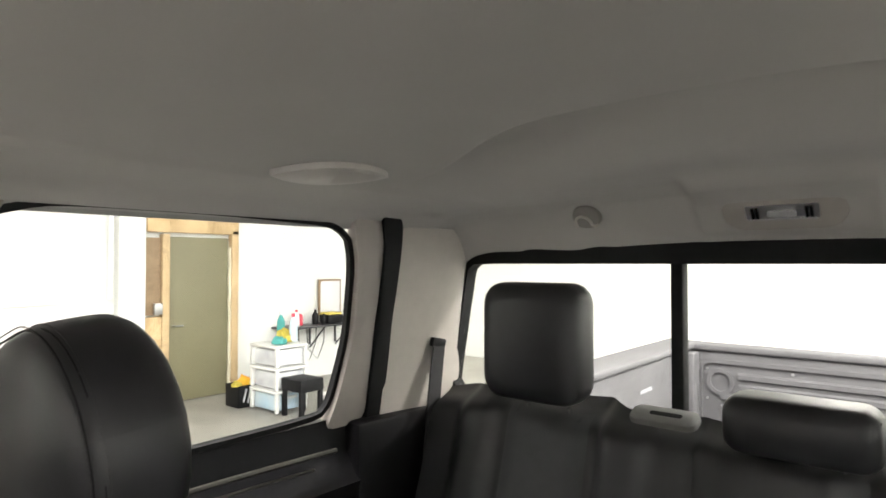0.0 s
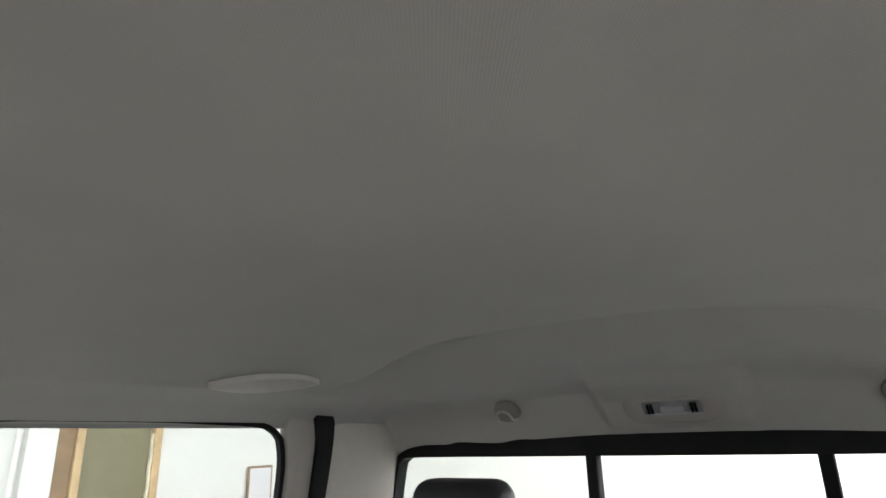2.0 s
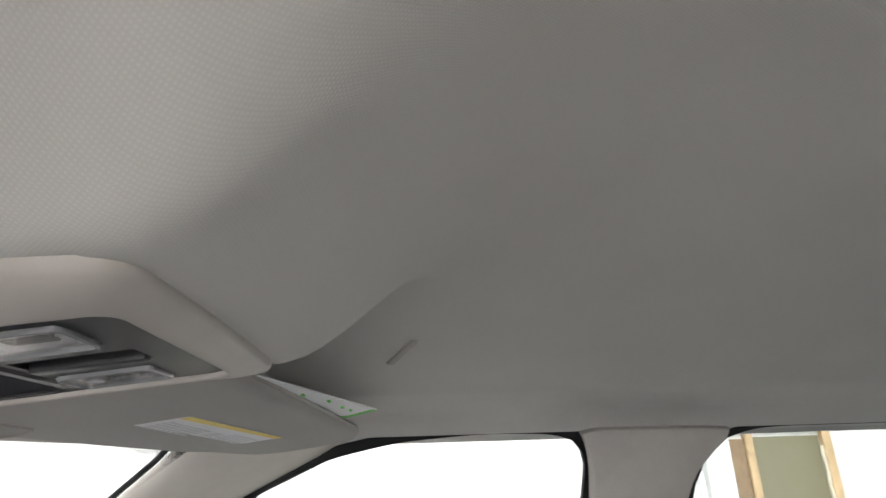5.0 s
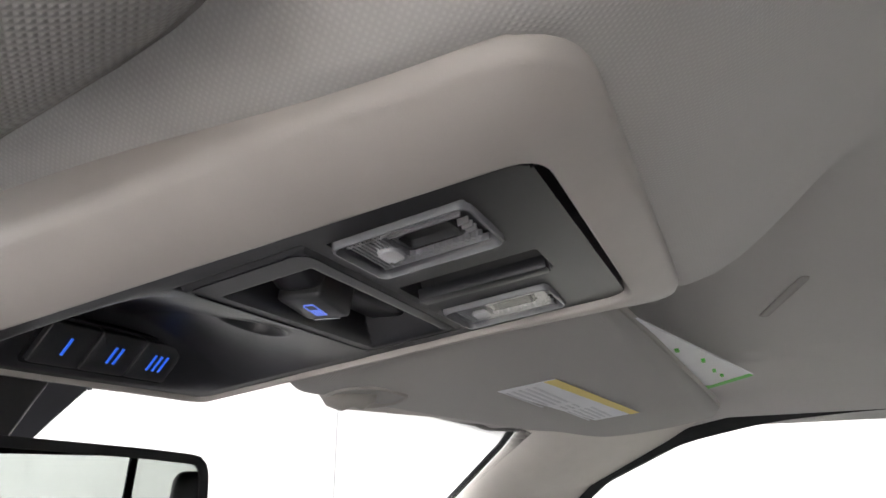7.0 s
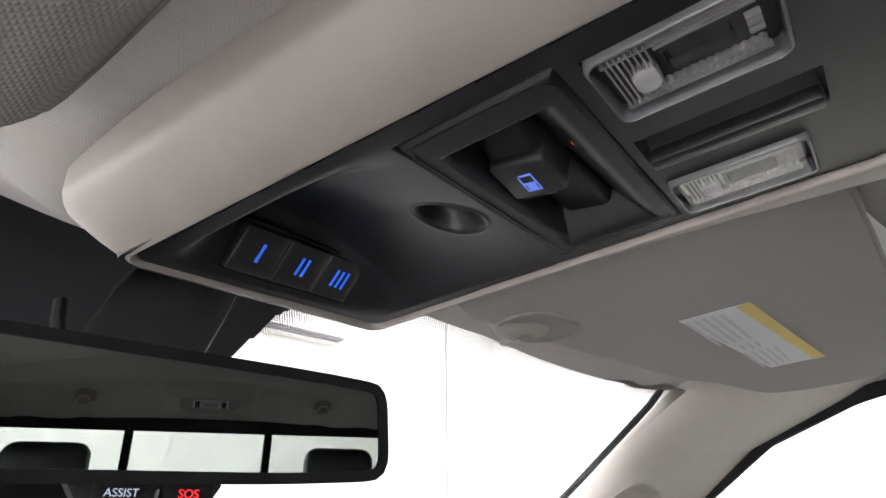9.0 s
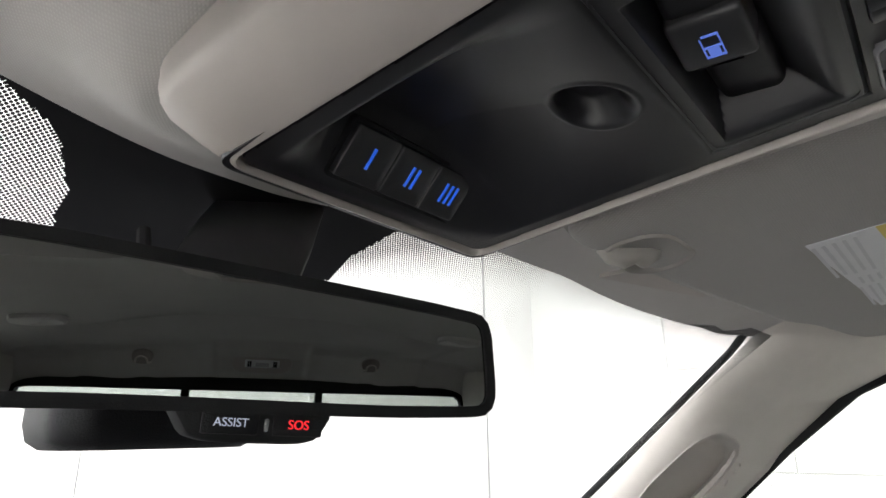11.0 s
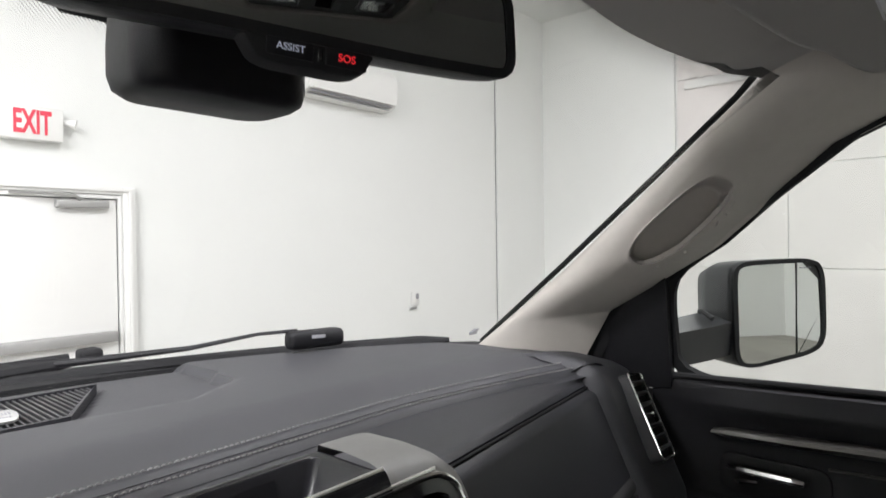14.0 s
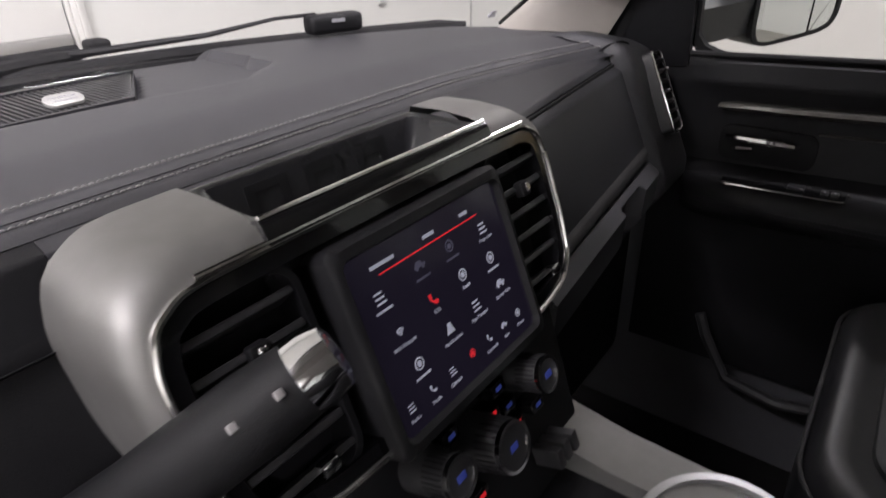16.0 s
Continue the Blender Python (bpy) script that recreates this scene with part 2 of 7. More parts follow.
def thing(name, label, category, group="", at=(0, 0, 0), kind=""):
    ob = new(name)
    ob.location = at
    return tagged(ob, label, category, group, kind)


def settle(root):
    """Parts were modelled in world places: keep them there under a root that stands elsewhere."""
    inv = Matrix.Translation(-root.location)
    for c in root.children:
        c.matrix_basis = inv @ c.matrix_basis
    return root


def structure(name, bm, material, label, category, smooth=40):
    return tagged(obj(name, bm, material, smooth), label, category, kind="structure")


def box(bm, lo, hi, bevel=0.0, seg=2, m=None):
    """A box from corner to corner, its edges rounded."""
    lo, hi = Vector(lo), Vector(hi)
    made = bmesh.ops.create_cube(bm, size=1)
    vs = made["verts"]
    size, mid = hi - lo, (hi + lo) / 2
    for v in vs:
        v.co = Vector((v.co.x * size.x, v.co.y * size.y, v.co.z * size.z)) + mid
    if bevel:
        es = list({e for v in vs for e in v.link_edges})
        r = bmesh.ops.bevel(bm, geom=es, offset=min(bevel, 0.49 * min(size)), segments=seg, profile=0.5, affect="EDGES")
        vs = list({v for f in r["faces"] for v in f.verts} | {v for v in vs if v.is_valid})
    if m is not None:
        seen, stack = set(vs), list(vs)
        while stack:
            for e in stack.pop().link_edges:
                for w in e.verts:
                    if w not in seen:
                        seen.add(w)
                        stack.append(w)
        for v in seen:
            v.co = m @ v.co
    return bm


def boxed(lo, hi, bevel=0.0, seg=2, m=None):
    return box(bmesh.new(), lo, hi, bevel, seg, m)


def loft(rings, closed=True, caps=True, bm=None):
    """A skin over rings of equally many points."""
    bm = bm or bmesh.new()
    rows = [[bm.verts.new(p) for p in r] for r in rings]
    k = len(rows[0])
    for a, b in zip(rows, rows[1:]):
        for i in range(k if closed else k - 1):
            j = (i + 1) % k
            bm.faces.new((a[i], a[j], b[j], b[i]))
    if caps and closed:
        bm.faces.new(rows[0][::-1])
        bm.faces.new(rows[-1])
    return bm


def rrect(w, h, r, n=5):
    """A rounded rectangle round the origin, as 2D points."""
    r = min(r, w / 2 - 1e-5, h / 2 - 1e-5)
    out = []
    for cx, cy, a0 in ((w / 2 - r, h / 2 - r, 0), (-w / 2 + r, h / 2 - r, 90), (-w / 2 + r, -h / 2 + r, 180), (w / 2 - r, -h / 2 + r, 270)):
        for i in range(n + 1):
            a = radians(a0 + 90 * i / n)
            out.append((cx + r * math.cos(a), cy + r * math.sin(a)))
    return out


def plate(outline, m, thick, edge=0.0, bm=None):
    """A 2D outline raised by thick along z with a chamfered rim, put in place by m."""
    pts = [Vector((x, y, 0)) for x, y in outline]
    c = sum(pts, Vector()) / len(pts)

    def ring(z, inset):
        res = []
        for p in pts:
            d = (p - c)
            q = p - d.normalized() * inset if d.length > inset else c
            res.append(m @ Vector((q.x, q.y, z)))
        return res
    rings = [ring(0, 0), ring(thick - edge, 0)]
    if edge:
        rings += [ring(thick - edge * 0.3, edge * 0.3), ring(thick, edge)]
    return loft(rings, bm=bm)


def frame_ring(outer, inner, m, z0, z1, edge=0.0, bm=None):
    """A flat frame between two outlines with equally many points."""
    f = lambda pts, z: [m @ Vector((x, y, z)) for x, y in pts]
    rings = [f(inner, z0), f(outer, z0), f(outer, z1 - edge), f([(x * (1 - edge * 4), y * (1 - edge * 4)) for x, y in outer] if edge else outer, z1), f(inner, z1)]
    bm = bm or bmesh.new()
    rows = [[bm.verts.new(p) for p in r] for r in rings]
    rows.append(rows[0])
    k = len(outer)
    for a, b in zip(rows, rows[1:]):
        for i in range(k):
            j = (i + 1) % k
            bm.faces.new((a[i], a[j], b[j], b[i]))
    return bm


def tube(points, radius, n=8, bm=None, caps=True):
    """A round bar along points; radius may be a list."""
    pts = [Vector(p) for p in points]
    rad = radius if isinstance(radius, (list, tuple)) else [radius] * len(pts)
    rings = []
    side = None
    for i, p in enumerate(pts):
        d = (pts[min(i + 1, len(pts) - 1)] - pts[max(i - 1, 0)]).normalized()
        if side is None:
            side = d.orthogonal().normalized()
        side = (side - d * side.dot(d)).normalized()
        up = d.cross(side)
        rings.append([p + rad[i] * (side * math.cos(2 * math.pi * k / n) + up * math.sin(2 * math.pi * k / n)) for k in range(n)])
    return loft(rings, bm=bm, caps=caps)


def sheet(f, nu, nv, thick=0.0, bm=None):
    """A surface f(u, v) over the unit square, with thickness against its normal."""
    bm = bm or bmesh.new()
    g = [[bm.verts.new(f(i / nu, j / nv)) for j in range(nv + 1)] for i in range(nu + 1)]
    fs = []
    for i in range(nu):
        for j in range(nv):
            fs.append(bm.faces.new((g[i][j], g[i + 1][j], g[i + 1][j + 1], g[i][j + 1])))
    if thick:
        bm.normal_update()
        low = [[bm.verts.new(g[i][j].co - thick * g[i][j].normal) for j in range(nv + 1)] for i in range(nu + 1)]
        for i in range(nu):
            for j in range(nv):
                bm.faces.new((low[i][j + 1], low[i + 1][j + 1], low[i + 1][j], low[i][j]))
        for i in range(nu):
            bm.faces.new((g[i][0], low[i][0], low[i + 1][0], g[i + 1][0]))
            bm.faces.new((g[i + 1][nv], low[i + 1][nv], low[i][nv], g[i][nv]))
        for j in range(nv):
            bm.faces.new((g[0][j + 1], low[0][j + 1], low[0][j], g[0][j]))
            bm.faces.new((g[nu][j], low[nu][j], low[nu][j + 1], g[nu][j + 1]))
    return bm


def smooth01(t):
    t = max(0.0, min(1.0, t))
    return t * t * (3 - 2 * t)


def lerp(a, b, t):
    return a + (b - a) * t


def along(table, t):
    """A value read off rows (t, value), gliding between them."""
    if t <= table[0][0]:
        return table[0][1]
    for (a, va), (b, vb) in zip(table, table[1:]):
        if t <= b:
            k = (t - a) / (b - a)
            return va + (vb - va) * k if not isinstance(va, tuple) else tuple(x + (y - x) * k for x, y in zip(va, vb))
    return table[-1][1]


def pillow(w, h, d, r, n=7, puff=0.5, m=Matrix()):
    """A stuffed cushion shape, w wide (x), h high (z), d deep (y)."""
    rings = []
    for k in range(n + 1):
        t = -1 + 2 * k / n
        s = (1 - abs(t) ** 3.2) ** puff * 0.5 + 0.5 if abs(t) < 1 else 0.5
        grow = (1 - abs(t) ** 4) ** 0.5 if abs(t) < 1 else 0
        ins = (1 - grow) * r
        rings.append([m @ Vector((x, t * d / 2, z)) for x, z in rrect(w - 2 * ins, h - 2 * ins, r * 1.2, 6)])
    return loft(rings)


def writing(text, size, m, material, parent, name="lettering", depth=0.0006, label="", bold=0.0):
    cu = bpy.data.curves.new(name, "FONT")
    cu.body, cu.size, cu.extrude, cu.offset = text, size, depth, bold
    cu.align_x, cu.align_y = "CENTER", "CENTER"
    tmp = bpy.data.objects.new("tmp", cu)
    scene.collection.objects.link(tmp)
    me = bpy.data.meshes.new_from_object(tmp.evaluated_get(bpy.context.evaluated_depsgraph_get()))
    bpy.data.objects.remove(tmp)
    me.transform(m)
    me.materials.clear()
    me.materials.append(M[material])
    ob = new(name, me)
    ob.parent = parent
    if label:
        ob["label"] = label
    return ob


# ---- the workshop ----
FLOOR = -0.15
XE, YN, XW, YS, ZC = 7.3, 5.0, -5.5, -9.0, 4.6


def slab(name, lo, hi, material, label, category="wall"):
    return structure(name, boxed(lo, hi), material, label, category)


structure("floor", boxed((XW, YS, FLOOR - 0.2), (XE, YN, FLOOR)), "concrete", "grey worn concrete workshop floor", "floor")
slab("ceiling", (XW, YS, ZC), (XE, YN, ZC + 0.2), "white_wall", "white painted workshop ceiling", "ceiling")
slab("wall_north", (XW, YN, FLOOR), (XE + 0.3, YN + 0.2, ZC), "white_wall", "white painted wall behind the exit door")
slab("wall_south", (XW, YS - 0.2, FLOOR), (XE + 0.3, YS, ZC), "white_wall", "plain white painted rear workshop wall")
slab("wall_west", (XW - 0.2, YS, FLOOR), (XW, YN, ZC), "white_wall", "plain white painted side wall")
slab("wall_east", (XE, YS, FLOOR), (XE + 0.2, YN, ZC), "white_wall", "white painted side wall with an olive door")

# unseen fixtures added overhead, the strongest to brighten the cab from the driver's side
for x, y, share in ((-2.6, -7.9, 0.7), (0.2, -7.9, 0.7), (-4.2, -3.4, 1.4), (-3.4, -1.0, 2.3), (0.9, -0.4, 0.8), (-3.4, 1.2, 2.3), (0.9, 1.1, 0.4), (4.6, 1.2, 0.5)):
    lm = thing("ceiling_light", "long white ceiling light fixture, added out of view, switched on", "ceiling light", "workshop ceiling lights", (x, y, ZC - 0.06))
    part("housing", boxed((-0.2, -0.75, 0.02), (0.2, 0.75, 0.058), 0.01), "white_paint", lm)
    part("diffuser", boxed((-0.18, -0.73, 0.0), (0.18, 0.73, 0.018), 0.004), "lamp", lm)
    ld = bpy.data.lights.new("area", "AREA")
    ld.shape, ld.size, ld.size_y, ld.energy = "RECTANGLE", 0.36, 1.4, LAMP_WATTS * share
    ld.color = (1.0, 0.99, 0.985)
    lo = new("ceiling_lamp_light", ld)
    lo.location = (x, y, ZC - 0.075)


# ---- the cab: roof lining, pillars, windows ----
def lining(x, y):
    """Height of the roof lining."""
    a = abs(x)
    z = 1.80 - 0.15 * x * x
    if a > 0.55:
        z = along([(0.55, 1.7546), (0.62, 1.749), (0.68, 1.743), (0.715, 1.737), (0.74, 1.727), (0.76, 1.712), (0.775, 1.695)], a)
    inner = smooth01((0.585 - a) / 0.03)
    z -= 0.006 * (1 - inner)
    z -= (0.05 + 0.025 * smooth01((a - 0.16) / 0.15)) * smooth01((y - 0.42) / 0.42)
    # hump over the console, steep-sided, flatter again at the windscreen
    ahead = smooth01((y - 0.75) / 0.11)
    slim = smooth01((y - 0.36) / 0.2) * (1 - ahead)
    rise = max(0.0, min(1.0, (lerp(0.192, 0.148, slim) - a) / lerp(lerp(0.085, 0.05, slim), 0.17, ahead)))
    hump = lerp(1 - (1 - rise) ** 2, smooth01(rise), max(ahead, 0.4)) * smooth01((y - 0.285) / 0.14)
    z -= hump * (0.088 - 0.036 * smooth01((y - 0.45) / 0.25) - 0.034 * ahead)
    z += 0.009 * math.exp(-((a - 0.37) / 0.12) ** 2) * smooth01((y - 0.68) / 0.10)
    # well that takes the console
    z += 0.040 * smooth01((0.102 - a) / 0.02) * smooth01((y - 0.432) / 0.02) * smooth01((0.735 - y) / 0.02)
    # the front lining ends in a lip that bows back towards the sides
    back = -0.590 - 0.135 * smooth01((a - 0.16) / 0.34) - y
    if back > 0:
        z += (0.036 * smooth01(back / 0.014) - 0.050 * smooth01((back - 0.01) / 0.32)) * smooth01((0.58 - a) / 0.16)
        z -= 0.008 * smooth01(back / 0.4) + along([(0, 0.0), (0.04, 0.004), (0.08, 0.012), (0.12, 0.031), (0.154, 0.064), (0.18, 0.096), (0.205, 0.133)], -1.0 - y)
    # faint waves: bands of light and shade on the cloth put into its shape
    z += 0.004 * math.exp(-((x + 0.055) / 0.045) ** 2) * smooth01((0.34 - y) / 0.2) * smooth01((y + 0.12) / 0.2)
    z += 0.003 * math.exp(-((x - 0.045) / 0.04) ** 2) * smooth01((0.2 - y) / 0.15) * smooth01((y + 0.25) / 0.2)
    z += 0.005 * math.exp(-((x + 0.30) / 0.07) ** 2) * smooth01((0.1 - y) / 0.2) * smooth01((y + 0.55) / 0.15)
    for sx in (1, -1):
        q = 0.268 * (sx * x - 0.335) + 0.963 * (y - 0.058)
        z -= 0.007 * math.exp(-(q / 0.05) ** 2) * smooth01((sx * x - 0.10) / 0.15) * smooth01((0.68 - sx * x) / 0.12)
    if y < -0.9:
        z += 0.07 * min(a, 0.66) ** 2 * smooth01((-1.0 - y) / 0.17)
        for cx, w in ((0.0, 0.15),):
            k = smooth01((w - abs(x - cx)) / 0.022 + 0.5) * smooth01((-1.02 - y) / 0.06) * smooth01((y + 1.2) / 0.04)
            z -= 0.023 * k
        for cx in (0.38, -0.38):
            k = smooth01(1.2 - math.hypot((x - cx) / 0.06, (y + 1.15) / 0.05))
            z += 0.016 * k
    return z


def roof_front(x):
    return 0.86 - 0.39 * x * x - 0.026 * math.exp(-((abs(x) - 0.29) / 0.09) ** 2)


def lining_point(u, v):
    x = lerp(-0.775, 0.775, u)
    if v < 0.3:
        y = lerp(-1.205, -0.76, v / 0.3)
    elif v < 0.6:
        y = lerp(-0.76, -0.57, (v - 0.3) / 0.3)
    else:
        y = lerp(-0.57, roof_front(x), (v - 0.6) / 0.4)
    return Vector((x, y, lining(x, y)))


structure("headliner", sheet(lining_point, 190, 270, -0.02), "headliner", "beige-grey knitted cloth roof lining of a pickup cab", "headliner", smooth=60)

# the passenger side leans in towards the roof
SIDE = Matrix(((0, -0.194, 0.981, 0.86), (1, 0, 0, 0), (0, 0.981, 0.194, 1.235), (0, 0, 0, 1)))
MIRRORED = Matrix.Diagonal((-1, 1, 1, 1))


def side2d(pts):
    return [(y, (z - 1.235) / 0.981) for y, z in pts]


def resample(pts, n):
    """n points evenly spaced round a closed outline, its corners cut smooth."""
    for _ in range(2):
        out = []
        for i, p in enumerate(pts):
            q = pts[(i + 1) % len(pts)]
            out += [(0.85 * p[0] + 0.15 * q[0], 0.85 * p[1] + 0.15 * q[1]), (0.15 * p[0] + 0.85 * q[0], 0.15 * p[1] + 0.85 * q[1])]
        pts = out
    d = [0.0]
    for i, p in enumerate(pts):
        q = pts[(i + 1) % len(pts)]
        d.append(d[-1] + math.hypot(q[0] - p[0], q[1] - p[1]))
    res, k = [], 0
    for i in range(n):
        s = d[-1] * i / n
        while d[k + 1] < s:
            k += 1
        t = (s - d[k]) / max(1e-9, d[k + 1] - d[k])
        p, q = pts[k], pts[(k + 1) % len(pts)]
        res.append((lerp(p[0], q[0], t), lerp(p[1], q[1], t)))
    return res


def grown(pts, d):
    """The outline pushed out by d."""
    area = sum(p[0] * q[1] - q[0] * p[1] for p, q in zip(pts, pts[1:] + pts[:1]))
    s = 1 if area > 0 else -1
    res = []
    for i, p in enumerate(pts):
        a, b = pts[i - 1], pts[(i + 1) % len(pts)]
        tx, ty = b[0] - a[0], b[1] - a[1]
        ln = math.hypot(tx, ty) or 1
        res.append((p[0] + s * d * ty / ln, p[1] - s * d * tx / ln))
    return res


FRONT_WIN = side2d([(0.885, 1.225), (0.885, 1.405), (0.80, 1.468), (0.717, 1.538), (0.62, 1.617), (0.50, 1.668), (0.38, 1.692), (0.244, 1.701), (0.12, 1.698), (0.080, 1.684), (0.066, 1.655), (0.082, 1.56), (0.13, 1.225)])
REAR_WIN = side2d([(-0.09, 1.27), (-0.105, 1.59), (-0.151, 1.676), (-0.235, 1.70), (-0.50, 1.70), (-0.75, 1.692), (-0.80, 1.668), (-0.820, 1.61), (-0.832, 1.446), (-0.81, 1.31), (-0.79, 1.275)])


def window(parent, outline, m, seal):
    o = resample(outline, 96)
    part("window_seal", frame_ring(grown(o, seal), o, m, -0.003, 0.012), "black_soft", parent, "black rubber window seal")
    g = part("window_pane", plate(grown(o, 0.004), m @ Matrix.Translation((0, 0, 0.0)), 0.004), "tinted_rear" if parent.name.startswith("rear_door") else "tinted", parent, "clear window glass")
    g.visible_shadow = False


for side, m in (("passenger", SIDE), ("driver", MIRRORED @ SIDE)):
    s = 1 if side == "passenger" else -1
    d = thing("front_door", "black front door trim with clear window, " + ("closed" if s > 0 else "opened out of view to let light in"), "vehicle door", "doors of the pickup", (s * 0.9, 0.45, 0.9))
    window(d, FRONT_WIN, m, 0.019)
    # trim panel, section by height
    prof = [(0.60, 0.845), (0.75, 0.85), (0.93, 0.835), (1.0, 0.80), (1.025, 0.80), (1.045, 0.845), (1.13, 0.852), (1.165, 0.845), (1.19, 0.835), (1.225, 0.842), (1.236, 0.858)]
    def panel(u, v):
        i = v * (len(prof) - 1)
        k = min(int(i), len(prof) - 2)
        z, x = lerp(prof[k][0], prof[k + 1][0], i - k), lerp(prof[k][1], prof[k + 1][1], i - k)
        y = lerp(0.93, 0.06, u)
        front = smooth01((y - 0.80) / 0.1)
        x = lerp(x, 0.85, front * 0.9)
        return Vector((s * x, y, z + 0.03 * u))
    part("trim_panel", sheet(panel, 30, 40, s * 0.03), "black", d, "black grained door trim")
    settle(d)
    r = thing("rear_door", "black rear door trim with clear window, closed", "vehicle door", "doors of the pickup", (s * 0.9, -0.5, 0.9))
    window(r, REAR_WIN, m, 0.012)
    part("trim_panel", sheet(lambda u, v: Vector((s * along([(0, 0.83), (0.5, 0.84), (0.8, 0.80), (0.86, 0.84), (1, 0.85)], v), lerp(0.0, -0.92, u), lerp(0.6, 1.262, v))), 12, 24, s * 0.03), "black", r, "black grained door trim")
    for z_, y0, y1, rad in ((1.205, -0.10, -0.80, 0.006), (1.178, -0.12, -0.74, 0.0035)):
        part("trim_line", tube([Vector((s * 0.808, lerp(y0, y1, i / 8), z_ + 0.006 * math.sin(math.pi * i / 8))) for i in range(9)], rad, 8), "silver_dark", r, "dark satin trim line")
    settle(r)
    # pillar trims
    structure("pillar_b" if s > 0 else "pillar_b_driver", plate(resample(side2d([(0.078, 1.708), (0.066, 1.68), (0.062, 1.64), (0.066, 1.58), (0.112, 1.2), (-0.075, 1.2), (-0.09, 1.58), (-0.115, 1.64), (-0.16, 1.685), (-0.19, 1.704)]), 80), m @ Matrix.Translation((0, 0, 0.012)) @ Matrix.Scale(-1, 4, (0, 0, 1)), 0.035, 0.012), "beige", "beige plastic door pillar trim", "pillar trim")
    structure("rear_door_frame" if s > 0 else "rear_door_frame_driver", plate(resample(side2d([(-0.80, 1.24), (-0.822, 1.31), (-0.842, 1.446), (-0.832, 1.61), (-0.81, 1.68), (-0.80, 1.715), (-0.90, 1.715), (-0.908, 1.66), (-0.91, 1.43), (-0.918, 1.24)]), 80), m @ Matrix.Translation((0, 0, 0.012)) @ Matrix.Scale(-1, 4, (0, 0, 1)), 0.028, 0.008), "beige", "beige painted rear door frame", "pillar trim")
    structure("door_seal" if s > 0 else "door_seal_driver", plate(resample(side2d([(-0.914, 1.2), (-0.906, 1.43), (-0.902, 1.60), (-0.897, 1.67), (-0.884, 1.70), (-0.875, 1.742), (-0.925, 1.742), (-0.945, 1.72), (-0.953, 1.66), (-0.962, 1.43), (-0.965, 1.2)]), 60), m @ Matrix.Translation((0, 0, 0.012)) @ Matrix.Scale(-1, 4, (0, 0, 1)), 0.036, 0.012), "black_soft", "black rubber rear door seal", "seal")
    structure("pillar_c" if s > 0 else "pillar_c_driver", sheet(lambda u, v: Vector((s * (lerp(0.83, 0.765, v) - 0.022 * smooth01(u) - 0.010 * math.sin(u * math.pi)), lerp(lerp(-0.955, -0.945, v), -1.23, u), lerp(1.245, 1.70, v))), 14, 24, s * 0.02), "beige_lit", "beige plastic rear pillar trim", "pillar trim")

    structure("quarter_trim" if s > 0 else "quarter_trim_driver", boxed((s * 0.80 if s > 0 else -0.87, -1.24, 0.5), (0.87 if s > 0 else -0.80, -0.86, 1.25), 0.012, 2), "black", "black lower trim beside the rear seat", "trim")
    # windscreen pillar with a moulded grip recess
    W = [(-0.12, (0.60, 0.66, 1.725)), (0, (0.637, 0.70, 1.686)), (0.27, (0.675, 0.845, 1.575)), (0.6, (0.714, 1.03, 1.430)), (1, (0.737, 1.235, 1.278)), (1.15, (0.75, 1.31, 1.22))]
    Q = [(-0.12, (0.785, 0.42, 1.715)), (0, (0.79, 0.50, 1.672)), (0.27, (0.798, 0.625, 1.615)), (0.45, (0.80, 0.72, 1.54)), (0.6, (0.803, 0.80, 1.468)), (0.75, (0.81, 0.90, 1.402)), (0.88, (0.815, 0.985, 1.35)), (1, (0.82, 1.02, 1.27)), (1.15, (0.83, 1.05, 1.2))]
    EDGE = [(-0.12, 1.0), (0.62, 1.0), (0.75, 0.97), (0.9, 0.95), (1, 0.925), (1.15, 0.90)]
    def pillar_skin(u, t):
        p = Vector(along(W, t)).lerp(Vector(along(Q, t)), u)
        p.x -= 0.05 * math.sin(math.pi * min(1, max(0, u) * 1.05)) ** 0.8 * (1 - 0.3 * smooth01((t - 0.7) / 0.3)) if u < 0.952 else 0
        return p
    def pillar(u, v):
        t = lerp(-0.12, 1.15, v)
        u *= along(EDGE, t)
        p = pillar_skin(u, t)
        along_, across = (t - 0.487 - 0.30 * (u - 0.585)) / 0.132, (u - 0.585) / 0.20
        k = abs(along_) ** 2.8 + abs(across) ** 2.8
        soft = lerp(0.26, 0.14, smooth01((across + along_ * 0.6 + 0.6) / 1.0))
        dip = smooth01((1.0 - k) / soft) * smooth01((along(EDGE, t) - 0.01 - u) / 0.05)
        p.x += 0.056 * dip
        p.y += 0.026 * dip
        # low lip round the recess
        p.x -= 0.0016 * math.exp(-((k - 1.12) / 0.10) ** 2)
        p.x *= s
        return p
    def pillar_return(u, v):
        t = lerp(-0.12, 1.15, v)
        p = pillar_skin(lerp(along(EDGE, t) - 0.015, 1.03, u), t) + Vector((0.007, 0, 0))
        p.x *= s
        return p
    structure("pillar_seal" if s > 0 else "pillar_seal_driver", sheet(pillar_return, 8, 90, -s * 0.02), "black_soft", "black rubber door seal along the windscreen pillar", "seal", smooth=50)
    structure("pillar_a" if s > 0 else "pillar_a_driver", sheet(pillar, 100, 200, -s * 0.012), "beige_lit", "beige windscreen pillar trim with a moulded recess", "pillar trim", smooth=50)
